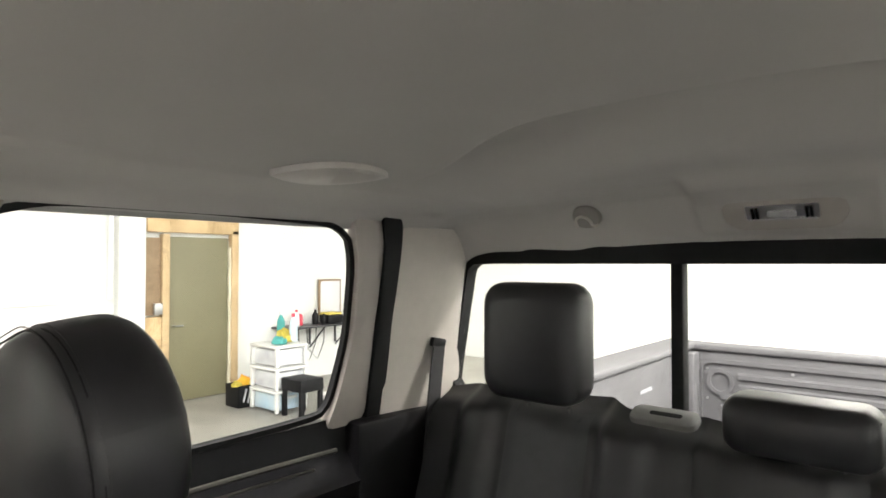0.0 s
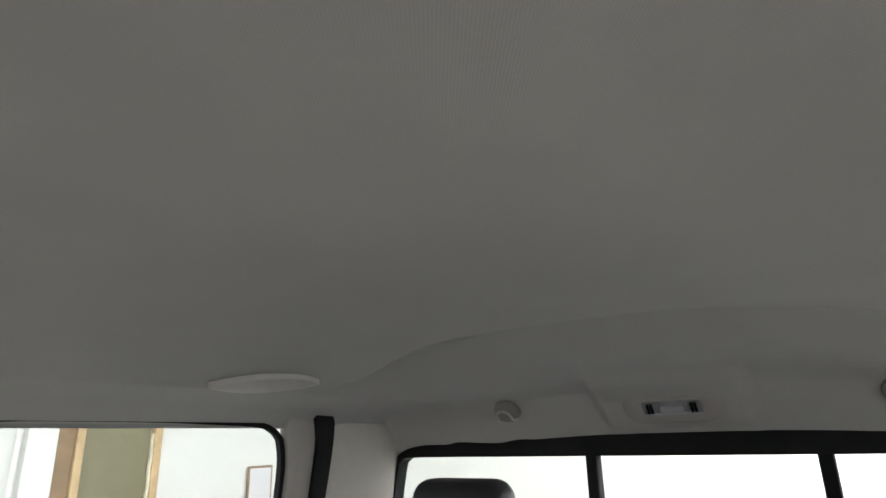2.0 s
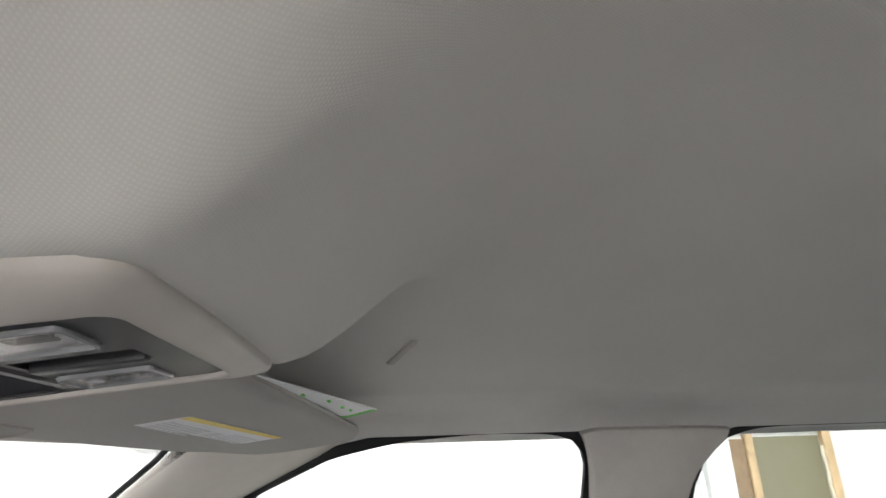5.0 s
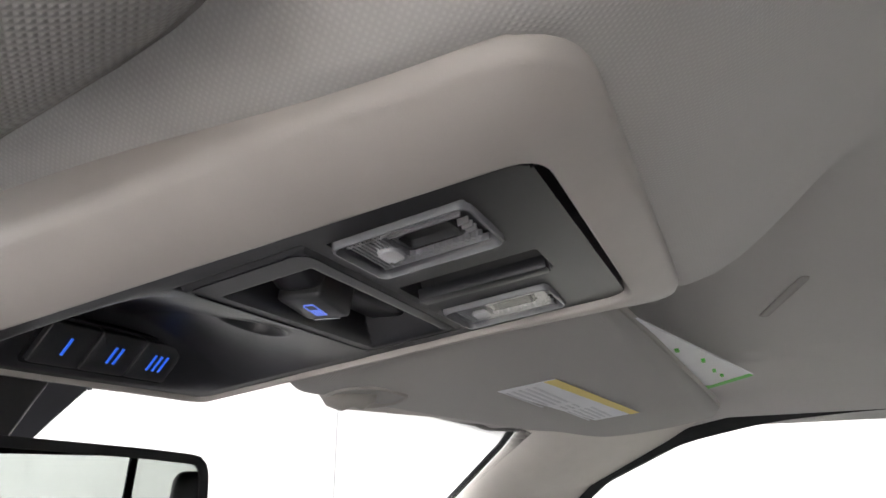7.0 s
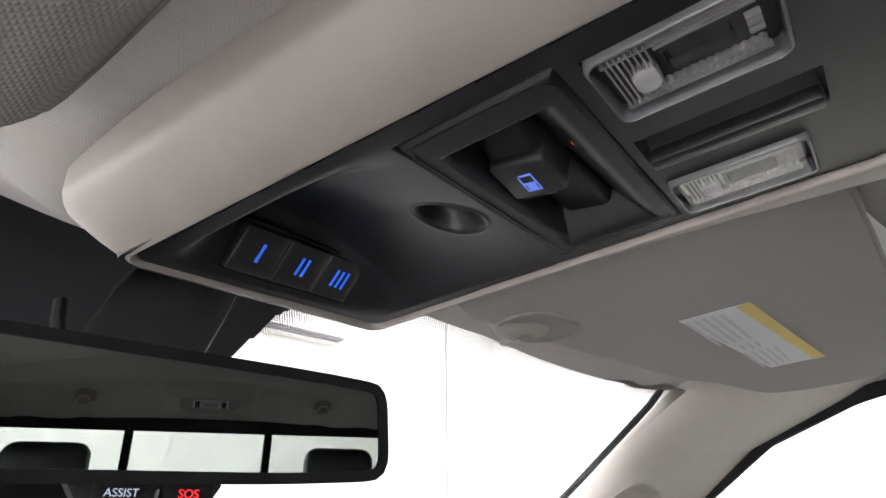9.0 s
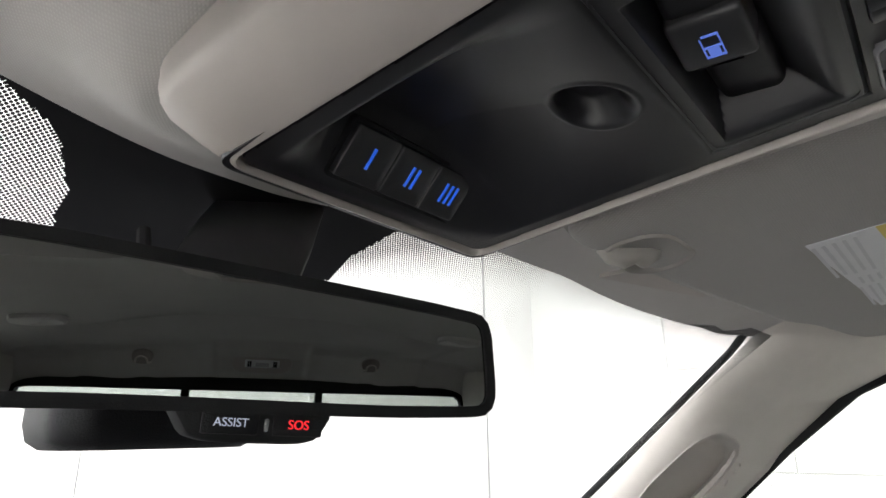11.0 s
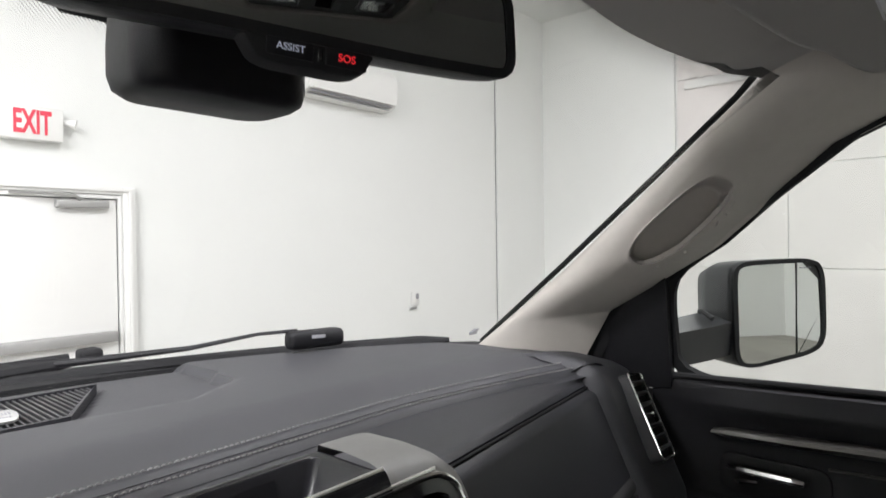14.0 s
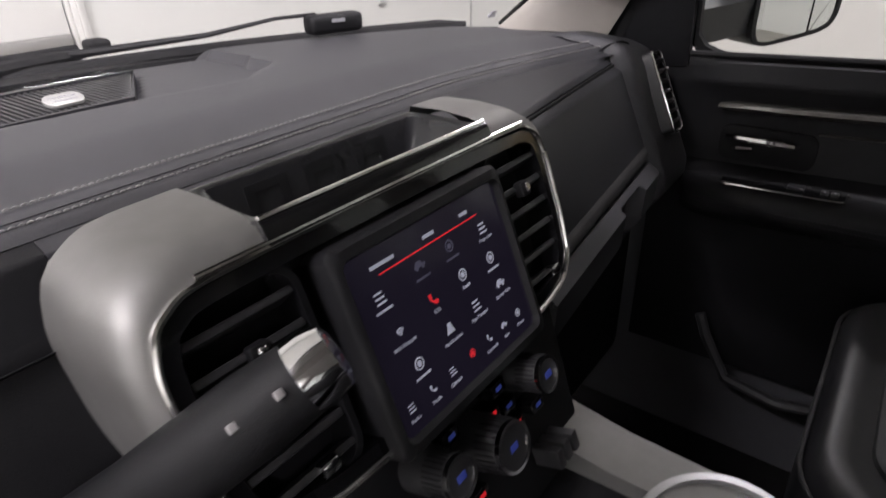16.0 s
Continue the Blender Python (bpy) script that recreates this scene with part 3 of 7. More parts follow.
    structure("mirror_patch" if s > 0 else "mirror_patch_driver", plate(side2d([(0.895, 1.22), (0.89, 1.42), (0.95, 1.385), (1.03, 1.30), (1.05, 1.2)]), m @ Matrix.Translation((0, 0, -0.02)), 0.02), "black", "black plastic corner patch ahead of the door window", "trim")
    # outer skin closing the cab below the windows and over the doors
    skin = bmesh.new()
    for y0, y1, z1 in ((-1.25, 1.25, 1.2),) if s > 0 else ((-1.25, 0.09, 1.2), (0.09, 0.97, 0.46), (0.97, 1.25, 1.2)):
        box(skin, (min(s * 0.885, s * 0.95), y0, 0.35), (max(s * 0.885, s * 0.95), y1, z1))
    structure("cab_side" if s > 0 else "cab_side_driver", skin, "body", "grey painted pickup cab side", "vehicle body")

structure("cab_roof", sheet(lambda u, v: Vector((lerp(-0.83, 0.83, u), lerp(-1.26, 0.9 - 0.39 * (1.66 * u - 0.83) ** 2, v), 1.86 - 0.10 * (2 * u - 1) ** 4 - 0.06 * (2 * v - 1) ** 6)), 24, 24, 0.01), "body", "grey painted pickup roof", "vehicle body")
structure("cab_floor", boxed((-0.88, -1.25, 0.30), (0.88, 1.45, 0.36)), "carpet", "black carpet cab floor", "floor")
structure("firewall", boxed((-0.9, 1.42, 0.3), (0.9, 1.46, 1.18)), "carpet", "black carpeted bulkhead ahead of the footwells", "bulkhead")
structure("cab_back", boxed((-0.9, -1.27, 0.3), (0.9, -1.245, 1.27)), "carpet", "black carpeted cab back panel", "bulkhead")


# windscreen
def screen_glass(u, v):
    x = lerp(-0.76, 0.76, u)
    top = Vector((x * 0.87, roof_front(x * 0.87) + 0.012, 1.745 - 0.19 * x * x * 0.757))
    low = Vector((x, 1.62 - 0.63 * x * x, 1.255))
    p = top.lerp(low, v)
    bow = math.sin(math.pi * v) * 0.012
    return p + Vector((0, bow, bow))


ws = structure("windscreen", sheet(lambda u, v: screen_glass(u, lerp(-0.05, 1, v)), 40, 24, 0.004), "clear", "clear laminated windscreen glass", "windscreen")
ws.visible_shadow = False

# rear window with a sliding middle pane
rw = thing("rear_window", "black-framed rear window with a sliding middle pane", "window", at=(0, -1.22, 1.45), kind="structure")
RW = Matrix(((1, 0, 0, 0), (0, 0, -1, -1.215), (0, 1, 0, 1.45), (0, 0, 0, 1)))
o = resample([(0.800, -0.160), (0.795, -0.12), (0.750, 0.135), (0.742, 0.158), (0.72, 0.163), (0.0, 0.163), (-0.72, 0.163), (-0.742, 0.158), (-0.750, 0.135), (-0.795, -0.12), (-0.800, -0.160), (-0.78, -0.17), (0, -0.17), (0.78, -0.17)], 160)
part("window_frame", frame_ring(grown(o, 0.045), o, RW, -0.02, 0.02), "black_soft", rw)
part("header", boxed((-0.78, -1.245, 1.615), (0.78, -1.200, 1.650), 0.004), "black_soft", rw)
for x in (0.207, -0.243):
    part("slider_post", boxed((x - 0.013, -1.235, 1.265), (x + 0.013, -1.2, 1.625), 0.004), "black_soft", rw)
g = part("window_pane", plate(o, RW, 0.004), "tinted", rw)
g.visible_shadow = False
settle(rw)


# ---- roof fittings ----
def local(at, rx=0, ry=0, rz=0):
    return pose(at[0], at[1], at[2], rx, ry, rz)


# rear dome lamp
dm = thing("dome_lamp", "beige oval dome lamp with a clear ribbed lens", "dome lamp", at=(0, -1.12, 1.722))
DM = Matrix.Translation((0, -1.1352, 1.7083)) @ Matrix.Rotation(radians(-128), 4, "X")
part("base", plate(rrect(0.20, 0.080, 0.039, 8), DM @ Matrix.Translation((0, 0, -0.012)), 0.016, 0.005), "beige", dm, "oval beige plastic base")
part("reflector", plate(rrect(0.115, 0.031, 0.003, 3), DM @ Matrix.Translation((0, 0, 0.0045)), 0.001), "reflector", dm)
part("bulb", plate(rrect(0.045, 0.014, 0.004, 4), DM @ Matrix.Translation((0, 0.002, 0.006)), 0.004, 0.001), "lens_white", dm)
for k in (-0.046, -0.039, 0.039, 0.046):
    part("lens_rib", boxed((k - 0.003, -0.012, 0.006), (k + 0.003, 0.013, 0.009), 0.001, 1, DM), "gloss", dm)
rib = bmesh.new()
for k in range(22):
    box(rib, (-0.0525 + k * 0.005, 0.010, 0.006), (-0.0525 + k * 0.005 + 0.0028, 0.0145, 0.0095), m=DM)
part("lens_teeth", rib, "lens_white", dm)
settle(dm)

# hooks over the rear window
for s in (1, -1):
    hk = thing("coat_hook", "beige plastic coat hook on the roof lining", "hook", "rear hooks", (s * 0.38, -1.152, 1.718))
    HK = Matrix.Translation((s * 0.38, -1.143, 1.716)) @ Matrix.Rotation(radians(-122), 4, "X") @ Matrix.Rotation(math.pi, 4, "Z") @ Matrix.Scale(1.6, 4)
    part("base", plate(rrect(0.040, 0.034, 0.016, 6), HK @ Matrix.Translation((0, 0, -0.010)), 0.0135, 0.003), "beige_dark", hk, "round hook base")
    bow = [(0.017, -0.010, 0.004), (0.0135, -0.011, 0.008), (0.011, -0.007, 0.011)]
    bow += [(0.011 * math.cos(a), -0.003 + 0.011 * math.sin(a), 0.012 + 0.003 * math.sin(a)) for a in [math.pi * i / 10 for i in range(11)]]
    bow += [(-x, y, z) for x, y, z in bow[2::-1]]
    part("loop", tube([HK @ Vector(p) for p in bow], 0.0031), "beige_lit", hk, "paler bent loop")
    settle(hk)

# side courtesy lamp: a pointed oval, half of it finely ribbed
for s in (1, -1):
    sl = thing("courtesy_lamp", "pointed oval courtesy lamp with a ribbed cover", "lamp", "side courtesy lamps", (s * 0.515, -0.54, 1.757))
    def eye(t, grow=0.0):
        a = 2 * math.pi * t
        return (math.copysign(abs(math.cos(a)) ** 1.0, math.cos(a)) * (0.098 + grow), math.sin(a) * abs(math.sin(a)) ** 0.8 * (0.046 + grow))
    SLM = Matrix.Translation((s * 0.512, -0.542, 1.7530)) @ Matrix.Rotation(radians(s * 11), 4, "Y") @ Matrix.Rotation(radians(90 - s * 18), 4, "Z") @ Matrix.Rotation(math.pi, 4, "X")
    part("cover", plate([eye(i / 48) for i in range(48)], SLM @ Matrix.Translation((0, 0, -0.006)), 0.0100, 0.0025), "lens_pink", sl, "pale translucent cover")
    rib = bmesh.new()
    for k in range(16):
        x = -0.008 - k * 0.0046
        h = 0.040 * max(0.02, 1 - (x / 0.098) ** 2) * 0.95
        box(rib, (x - 0.0012, -h * 0.8, 0.0115), (x + 0.0012, h * 0.8, 0.0132), m=SLM @ Matrix.Translation((0, 0, -0.0085)))
    part("lens_ribs", rib, "lens_pink", sl)
    settle(sl)

# slot in the lining beside the visor
for s in (1, -1):
    tubeslot = tagged(obj("lining_slot", plate(rrect(0.095, 0.009, 0.0045, 5), Matrix.Translation((s * 0.412, 0.356, 1.776)) @ Matrix.Rotation(radians(s * 7), 4, "Y") @ Matrix.Rotation(radians(s * 22), 4, "Z") @ Matrix.Rotation(math.pi, 4, "X"), 0.003, 0.001), "beige_dark"), "grey slotted clip set in the roof lining", "clip", "lining clips")

# ---- overhead console ----
SL = math.atan2(0.031, 0.30)
OC = Matrix.Translation((0.0, 0.58, 1.688)) @ Matrix.Rotation(-SL, 4, "X") @ Matrix.Rotation(math.pi, 4, "Y")
# local: x towards the driver, y ahead, z down into the cab
oc = thing("overhead_console", "beige and black overhead console with map lamps and switches", "overhead console", at=(0, 0.58, 1.69))


def oval(pts, dx, dy):
    return [(x + dx, y + dy) for x, y in pts]


def rquad(corners, r, grow=0.0, n=7):
    """A four-cornered outline with rounded corners, each point (x, y, z), pushed out by grow."""
    mid = sum((Vector(c) for c in corners), Vector()) / 4
    cs = [Vector(c) + Vector((math.copysign(grow, c[0] - mid.x), math.copysign(grow, c[1] - mid.y), 0)) for c in corners]
    res = []
    for i, c in enumerate(cs):
        a = c + (cs[i - 1] - c).normalized() * r
        b = c + (cs[(i + 1) % 4] - c).normalized() * r
        for k in range(n + 1):
            t = k / n
            res.append(a * (1 - t) ** 2 + c * 2 * t * (1 - t) + b * t * t)
    return res


INNER = [(0.0785, 0.1425, 0), (-0.0855, 0.1455, 0), (-0.0805, -0.139, 0), (0.068, -0.1405, 0)]
OUTER = [(0.105, 0.163, -0.020), (-0.113, 0.163, -0.020), (-0.113, -0.160, -0.001), (0.1055, -0.1615, -0.001)]


def level(pts, dz):
    return [p + Vector((0, 0, dz)) for p in pts]


def between(p, q, t, dz):
    return [a.lerp(b, t) + Vector((0, 0, dz)) for a, b in zip(p, q)]


in_, out_ = rquad(INNER, 0.011), rquad(OUTER, 0.024)
bez = [level(rquad(OUTER, 0.026), -0.034), level(out_, -0.006), between(out_, in_, 0.03, -0.0026), between(out_, in_, 0.10, 0.0), between(out_, in_, 0.5, 0.0024), between(out_, in_, 0.93, 0.0034), between(out_, in_, 0.985, 0.0026), level(rquad(INNER, 0.011), 0.0008), level(rquad(INNER, 0.011), -0.008)]
part("bezel", loft([[OC @ p for p in r] for r in bez], caps=False), "beige", oc, "beige plastic surround", smooth=60)
edge_ = [level(rquad(INNER, 0.010, -0.0011), -0.006), level(rquad(INNER, 0.010, -0.0011), 0.0012), level(rquad(INNER, 0.010, -0.0020), 0.0020), level(rquad(INNER, 0.009, -0.0034), 0.0018), level(rquad(INNER, 0.009, -0.0038), -0.002)]
part("panel_edge", loft([[OC @ p for p in r] for r in edge_], caps=False), "panel", oc, "thin raised rim of the panel")
part("panel_gap", loft([[OC @ p for p in r] for r in (level(rquad(INNER, 0.011, -0.0004), -0.0065), level(rquad(INNER, 0.010, -0.0025), -0.0065))], caps=False), "black_soft", oc)


def panel_w(x, y):
    """Depth of the black panel: a bowl ahead with a slanted button wall, a thumb dish, a switch bowl."""
    w = 0.0
    # bowl: a long rise behind, a slanted wall ahead, steep sides
    t_ = max(0.0, min(1.0, (x + 0.0735) / 0.075))
    across = smooth01((0.066 - x) / 0.018) * t_ * (1.4 - 0.4 * t_)
    bowl = across * smooth01((y + 0.004) / 0.105) * smooth01((0.1365 - y) / 0.036)
    w -= 0.027 * bowl
    d = math.hypot((x + 0.0060) / 0.0165, (y - 0.0285) / 0.0145)
    w -= 0.011 * smooth01((1.06 - d) / 0.45) - 0.0006 * max(0, 1 - abs(d - 1.12) / 0.1)
    # switch hollow: a long slope behind, steep ahead
    k = min((0.045 - x) / 0.012, (x + 0.064) / 0.018, (-0.0025 - y) / 0.006, (y + 0.0475) / 0.019)
    w -= 0.017 * smooth01(k)
    e = max(abs(x + 0.0055) / 0.0630, abs(y + 0.0245) / 0.0285)
    w += 0.0009 * smooth01((1.0 - e) / 0.02) - 0.0022 * max(0, 1 - abs(e - 1.02) / 0.022)
    for lx, lw, ly in ((0.0370, 0.0185, -0.0865), (-0.0525, 0.0165, -0.0835)):
        if abs(x - lx) < lw and abs(y - ly) < 0.0250:
            w -= 0.006
    if -0.0195 < x < 0.003 and abs(y + 0.0877) < 0.0295:
        w -= 0.013 * smooth01((x + 0.0195) / 0.007)
    # tuck the border in behind the rim
    q = (y + 0.1405) / 0.284
    dx = max(x - lerp(0.057, 0.0675, q), lerp(-0.0695, -0.0745, q) - x, 0)
    dy = max(y - 0.1335, -0.1285 - y, 0)
    if math.hypot(dx, dy) > 0.0085:
        w -= 0.015
    return w


part("panel", sheet(lambda u, v: OC @ Vector((lerp(-0.085, 0.078, u), lerp(-0.1405, 0.1455, v), panel_w(lerp(-0.085, 0.078, u), lerp(-0.1405, 0.1455, v)))), 190, 330), "panel", oc, "black grained panel", smooth=35)
# map lamps: a frosted rim, fine ribs at one end, a domed bulb lens, a toothed band and a smoky middle
for s in (1, -1):
    LM = OC @ Matrix.Translation((0.037 if s > 0 else -0.0525, -0.0865 if s > 0 else -0.0835, 0.0)) @ Matrix.Diagonal((1.0 if s > 0 else 0.92, 1.0, 1, 1))
    lp = part("map_lamp", loft([[LM @ Vector((x, y, z)) for x, y in rrect(w, h, r, 4)] for w, h, r, z in ((0.0365, 0.0525, 0.005, -0.004), (0.0365, 0.0525, 0.005, 0.0016), (0.0355, 0.0515, 0.0045, 0.0024), (0.0342, 0.0500, 0.004, 0.0025), (0.0332, 0.0490, 0.0035, 0.0008), (0.0328, 0.0486, 0.0035, -0.004))], caps=False), "lens_frame", oc, "clear ribbed map lamp with a frosted rim")
    # passenger lamp base is paler: the windscreen's reflection is put into its colour
    part("reflector", plate(rrect(0.032, 0.048, 0.003, 4), LM @ Matrix.Translation((0, 0, -0.0058)), 0.0005), "lens_grey" if s > 0 else "lens_sheen", lp)
    part("bulb_window", frame_ring(rrect(0.0135, 0.0215, 0.002, 3), rrect(0.0105, 0.0185, 0.0015, 3), LM @ Matrix.Translation((0.001, -0.004, -0.004)), 0, 0.0035), "lens_grey", lp)
    part("bulb_holder", boxed((-0.0045, -0.013, -0.005), (0.0060, 0.005, -0.0035), 0.001, 1, LM), "lens_grey", lp, "smoky bulb holder")
    ribs = bmesh.new()
    for k in range(8):
        box(ribs, (-0.0135, 0.0085 + k * 0.0017, -0.003), (0.0135, 0.0091 + k * 0.0017, 0.0004), m=LM)
    part("lens_ribs", ribs, "lens_white", lp)
    teeth = bmesh.new()
    for k in range(15):
        for q in (0, 1):
            box(teeth, (-0.0009, -0.0009, -0.002), (0.0009, 0.0009, 0.0004), m=LM @ Matrix.Translation((-0.0088 - 0.0022 * q, -0.019 + 0.0024 * k + 0.0012 * q, 0)) @ Matrix.Rotation(0.785, 4, "Z"))
    part("lens_teeth", teeth, "lens_white", lp)
    lines = bmesh.new()
    for x, y0, y1 in ((0.0095, -0.020, 0.007), (0.0115, -0.021, 0.022), (-0.0128, -0.021, 0.022), (0.0000, -0.0205, -0.0165), (0.0035, -0.0205, -0.0165), (-0.0030, -0.0205, -0.0165)):
        box(lines, (x - 0.0004, y0, -0.002), (x + 0.0004, y1, 0.0004), m=LM)
    part("lens_lines", lines, "lens_white", lp)
    part("lens_dome", plate(rrect(0.0115, 0.0085, 0.004, 6), LM @ Matrix.Translation((-0.002, 0.0125, -0.002)), 0.004, 0.002), "lens_white", lp)
    part("lens_plate", plate(rrect(0.030, 0.0455, 0.003, 4), LM @ Matrix.Translation((0, 0, 0.0006)), 0.0008), "lens_clear", lp).visible_shadow = False
part("slot_lip", boxed((-0.0205, -0.1165, -0.004), (-0.0125, -0.0585, 0.0020), 0.0012, 2, OC), "panel", oc)
# switch in its square escutcheon
sq = part("switch_surround", frame_ring(oval(rrect(0.1245, 0.0555, 0.006, 5), -0.0055, -0.0245), oval(rrect(0.1225, 0.0535, 0.0055, 5), -0.0055, -0.0245), OC, -0.002, 0.0013), "panel", oc)
SWM = OC @ Matrix.Translation((0.005, -0.0190, -0.0060)) @ Matrix.Rotation(radians(-10), 4, "X") @ Matrix.Rotation(radians(10), 4, "Y") @ Matrix.Diagonal((1.12, 0.94, 1.05, 1))
rock = part("rocker_switch", boxed((-0.0095, -0.0125, -0.010), (0.0115, 0.0125, 0.0062), 0.0022, 3, SWM), "black_grey", sq, "black rocker switch with a lit symbol")
part("rocker_wing", boxed((-0.002, -0.0125, -0.016), (0.0235, 0.0125, 0.0035), 0.0045, 4, SWM @ Matrix.Translation((0.010, 0, 0)) @ Matrix.Rotation(radians(16), 4, "Y")), "panel", sq)
part("rocker_wing", boxed((-0.041, -0.0125, -0.016), (0.003, 0.0125, -0.001), 0.0045, 4, SWM @ Matrix.Translation((-0.0105, 0, -0.005)) @ Matrix.Rotation(radians(-9), 4, "Y")), "panel", sq)
sym = bmesh.new()
for lo, hi in (((-0.0046, -0.0052, 0), (0.0046, -0.0045, 0)), ((-0.0046, 0.0045, 0), (0.0036, 0.0052, 0)), ((-0.0046, -0.0045, 0), (-0.0039, 0.0045, 0)), ((0.0039, -0.0045, 0), (0.0046, 0.0036, 0)), ((-0.0007, -0.0045, 0), (0.0, 0.0045, 0)), ((-0.0039, -0.003, 0), (-0.0007, 0.003, 0))):
    box(sym, (lo[0] * 1.05, lo[1] * 0.62, 0.0062), (hi[0] * 1.05, hi[1] * 0.62, 0.0066), m=SWM)
part("symbol", sym, "blue_white_glow", rock, "blue-white lit window symbol")
part("symbol_bar", boxed((-0.0086, -0.0075, 0.0056), (-0.0078, 0.0075, 0.0066), m=SWM), "chrome", rock)
# a glowing crescent stands in for the amber glint on the slope
part("indicator_lamp", tube([OC @ Vector((0.0075 + 0.004 * math.cos(a), -0.0405 + 0.0022 * math.sin(a), -0.0075)) for a in [0.3 + 2.2 * i / 8 for i in range(9)]], 0.0005, 5), "amber_glow", sq, "small glowing crescent for an amber glint")
# three numbered buttons on the front wall of the bowl
BT = OC @ Matrix.Translation((0.001, 0.1175, -0.0105)) @ Matrix.Rotation(radians(40), 4, "X")
part("button_well", frame_ring(rrect(0.0830, 0.0285, 0.003, 3), rrect(0.0795, 0.0255, 0.002, 3), BT @ Matrix.Translation((0, 0.001, 0)), -0.006, -0.0008), "black_soft", oc)
for n, x in enumerate((0.0262, 0.0, -0.0262)):
    rows = [[BT @ Vector((x + a, 0.001 + b, z + 0.0016 * (1 - (b / 0.0122) ** 2))) for a, b in rrect(w, h, r, 3)] for w, h, r, z in ((0.0254, 0.0244, 0.0014, -0.004), (0.0254, 0.0244, 0.0014, 0.0006), (0.0250, 0.0240, 0.0014, 0.0013), (0.0240, 0.0230, 0.0013, 0.0016), (0.018, 0.015, 0.001, 0.0014), (0.010, 0.006, 0.001, 0.0012))]
    bt = part("button", loft(rows), "black_grey", oc, "black button with a lit numeral")
    for k in range(n + 1):
        xx = x + (k - n / 2) * 0.0038
        part("numeral_bar", boxed((xx - 0.00065, -0.0045, 0.0020), (xx + 0.00065, 0.0055, 0.0033), 0, m=BT), "blue_glow", bt)
settle(oc)

# ---- sun visors ----
for s in (1, -1):
    v = thing("sun_visor", "beige cloth sun visor folded up to the roof", "sun visor", "sun visors", (s * 0.4, 0.56, 1.70))
    VM = Matrix(((s * 0.999, 0, 0.0, 0.40 if s > 0 else -0.437), (-0.03, 0.998, 0, 0.553), (-0.026, -0.125, 1, 1.695), (0, 0, 0, 1)))
    out = resample([(-0.297, -0.09), (-0.300, 0.095), (-0.293, 0.113), (-0.277, 0.122), (-0.258, 0.122), (-0.246, 0.113), (-0.236, 0.106), (-0.215, 0.108), (-0.200, 0.117), (-0.15, 0.114), (-0.085, 0.108), (0.0, 0.099), (0.085, 0.088), (0.108, 0.081), (0.135, 0.071), (0.233, 0.056), (0.275, 0.044), (0.299, 0.01), (0.303, -0.05), (0.28, -0.10), (0.235, -0.113), (-0.25, -0.10)], 160)
    mid = [(x * 0.94, y * 0.90) for x, y in out]
    rings = [[VM @ Vector((x, y, 0.012)) for x, y in mid], [VM @ Vector((x, y, 0.008)) for x, y in out], [VM @ Vector((x, y, -0.002)) for x, y in out], [VM @ Vector((x * 0.985, y * 0.97, -0.007)) for x, y in out], [VM @ Vector((x, y, -0.009)) for x, y in mid]]
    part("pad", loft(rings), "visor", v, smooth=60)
    cup = part("clip_cup", loft([[VM @ Vector((x * k - 0.222, y * k + 0.096, z)) for x, y in rrect(0.074, 0.046, 0.0225, 8)] for k, z in ((1.0, -0.004), (0.99, -0.0095), (0.95, -0.0108), (0.90, -0.0106), (0.82, -0.0080), (0.70, 0.003), (0.3, 0.005))]), "beige_dark", v, "moulded beige clip cup", smooth=60)
    edge = [VM @ Vector((x * 1.002, y * 1.004, 0.003)) for x, y in out]
    part("edge_seam", tube(edge + edge[:1], 0.0028, 6), "beige_dark", v, "stitched beige edge seam")
    part("clip", tube([VM @ Vector(p) for p in ((-0.248, 0.114, -0.004), (-0.246, 0.110, -0.010), (-0.241, 0.105, -0.0125), (-0.235, 0.100, -0.0105), (-0.229, 0.097, -0.0115), (-0.222, 0.095, -0.008), (-0.219, 0.094, -0.002))], [0.006, 0.0070, 0.0075, 0.0062, 0.0078, 0.0070, 0.004], 14), "beige_dark", v, "beige plastic retaining clip")
    part("clip_tongue", plate([(-0.200, 0.142), (-0.080, 0.112), (-0.085, 0.100), (-0.190, 0.108)], VM @ Matrix.Translation((0, 0, -0.006)), 0.003, 0.001), "beige", v)
    if s > 0:
        lb = part("warning_label", plate([(-0.150, 0.022), (0.092, 0.008), (0.092, -0.040), (-0.150, -0.026)], VM @ Matrix.Translation((0, 0, -0.0098)), 0.0004), "label", v, "white warning label with a yellow edge")
        part("label_stripe", plate([(-0.150, -0.017), (0.092, -0.031), (0.092, -0.041), (-0.150, -0.027)], VM @ Matrix.Translation((0, 0, -0.0103)), 0.0003), "yellow", lb)
        bars = bmesh.new()
        for r in range(5):
            for x0, x1 in ((-0.14, -0.05), (-0.035, -0.01), (0.0, 0.08)):
                if x0 == -0.035 and r not in (1, 2, 3):
                    continue
                y = 0.012 - r * 0.006
                sk = -0.0578
                box(bars, (x0, y + sk * (x0 + 0.03), -0.0104), (x1 - 0.004 * (r % 2), y + 0.0022 + sk * (x0 + 0.03), -0.0100), m=VM)
        part("label_print", bars, "print_light", lb)
    settle(v)

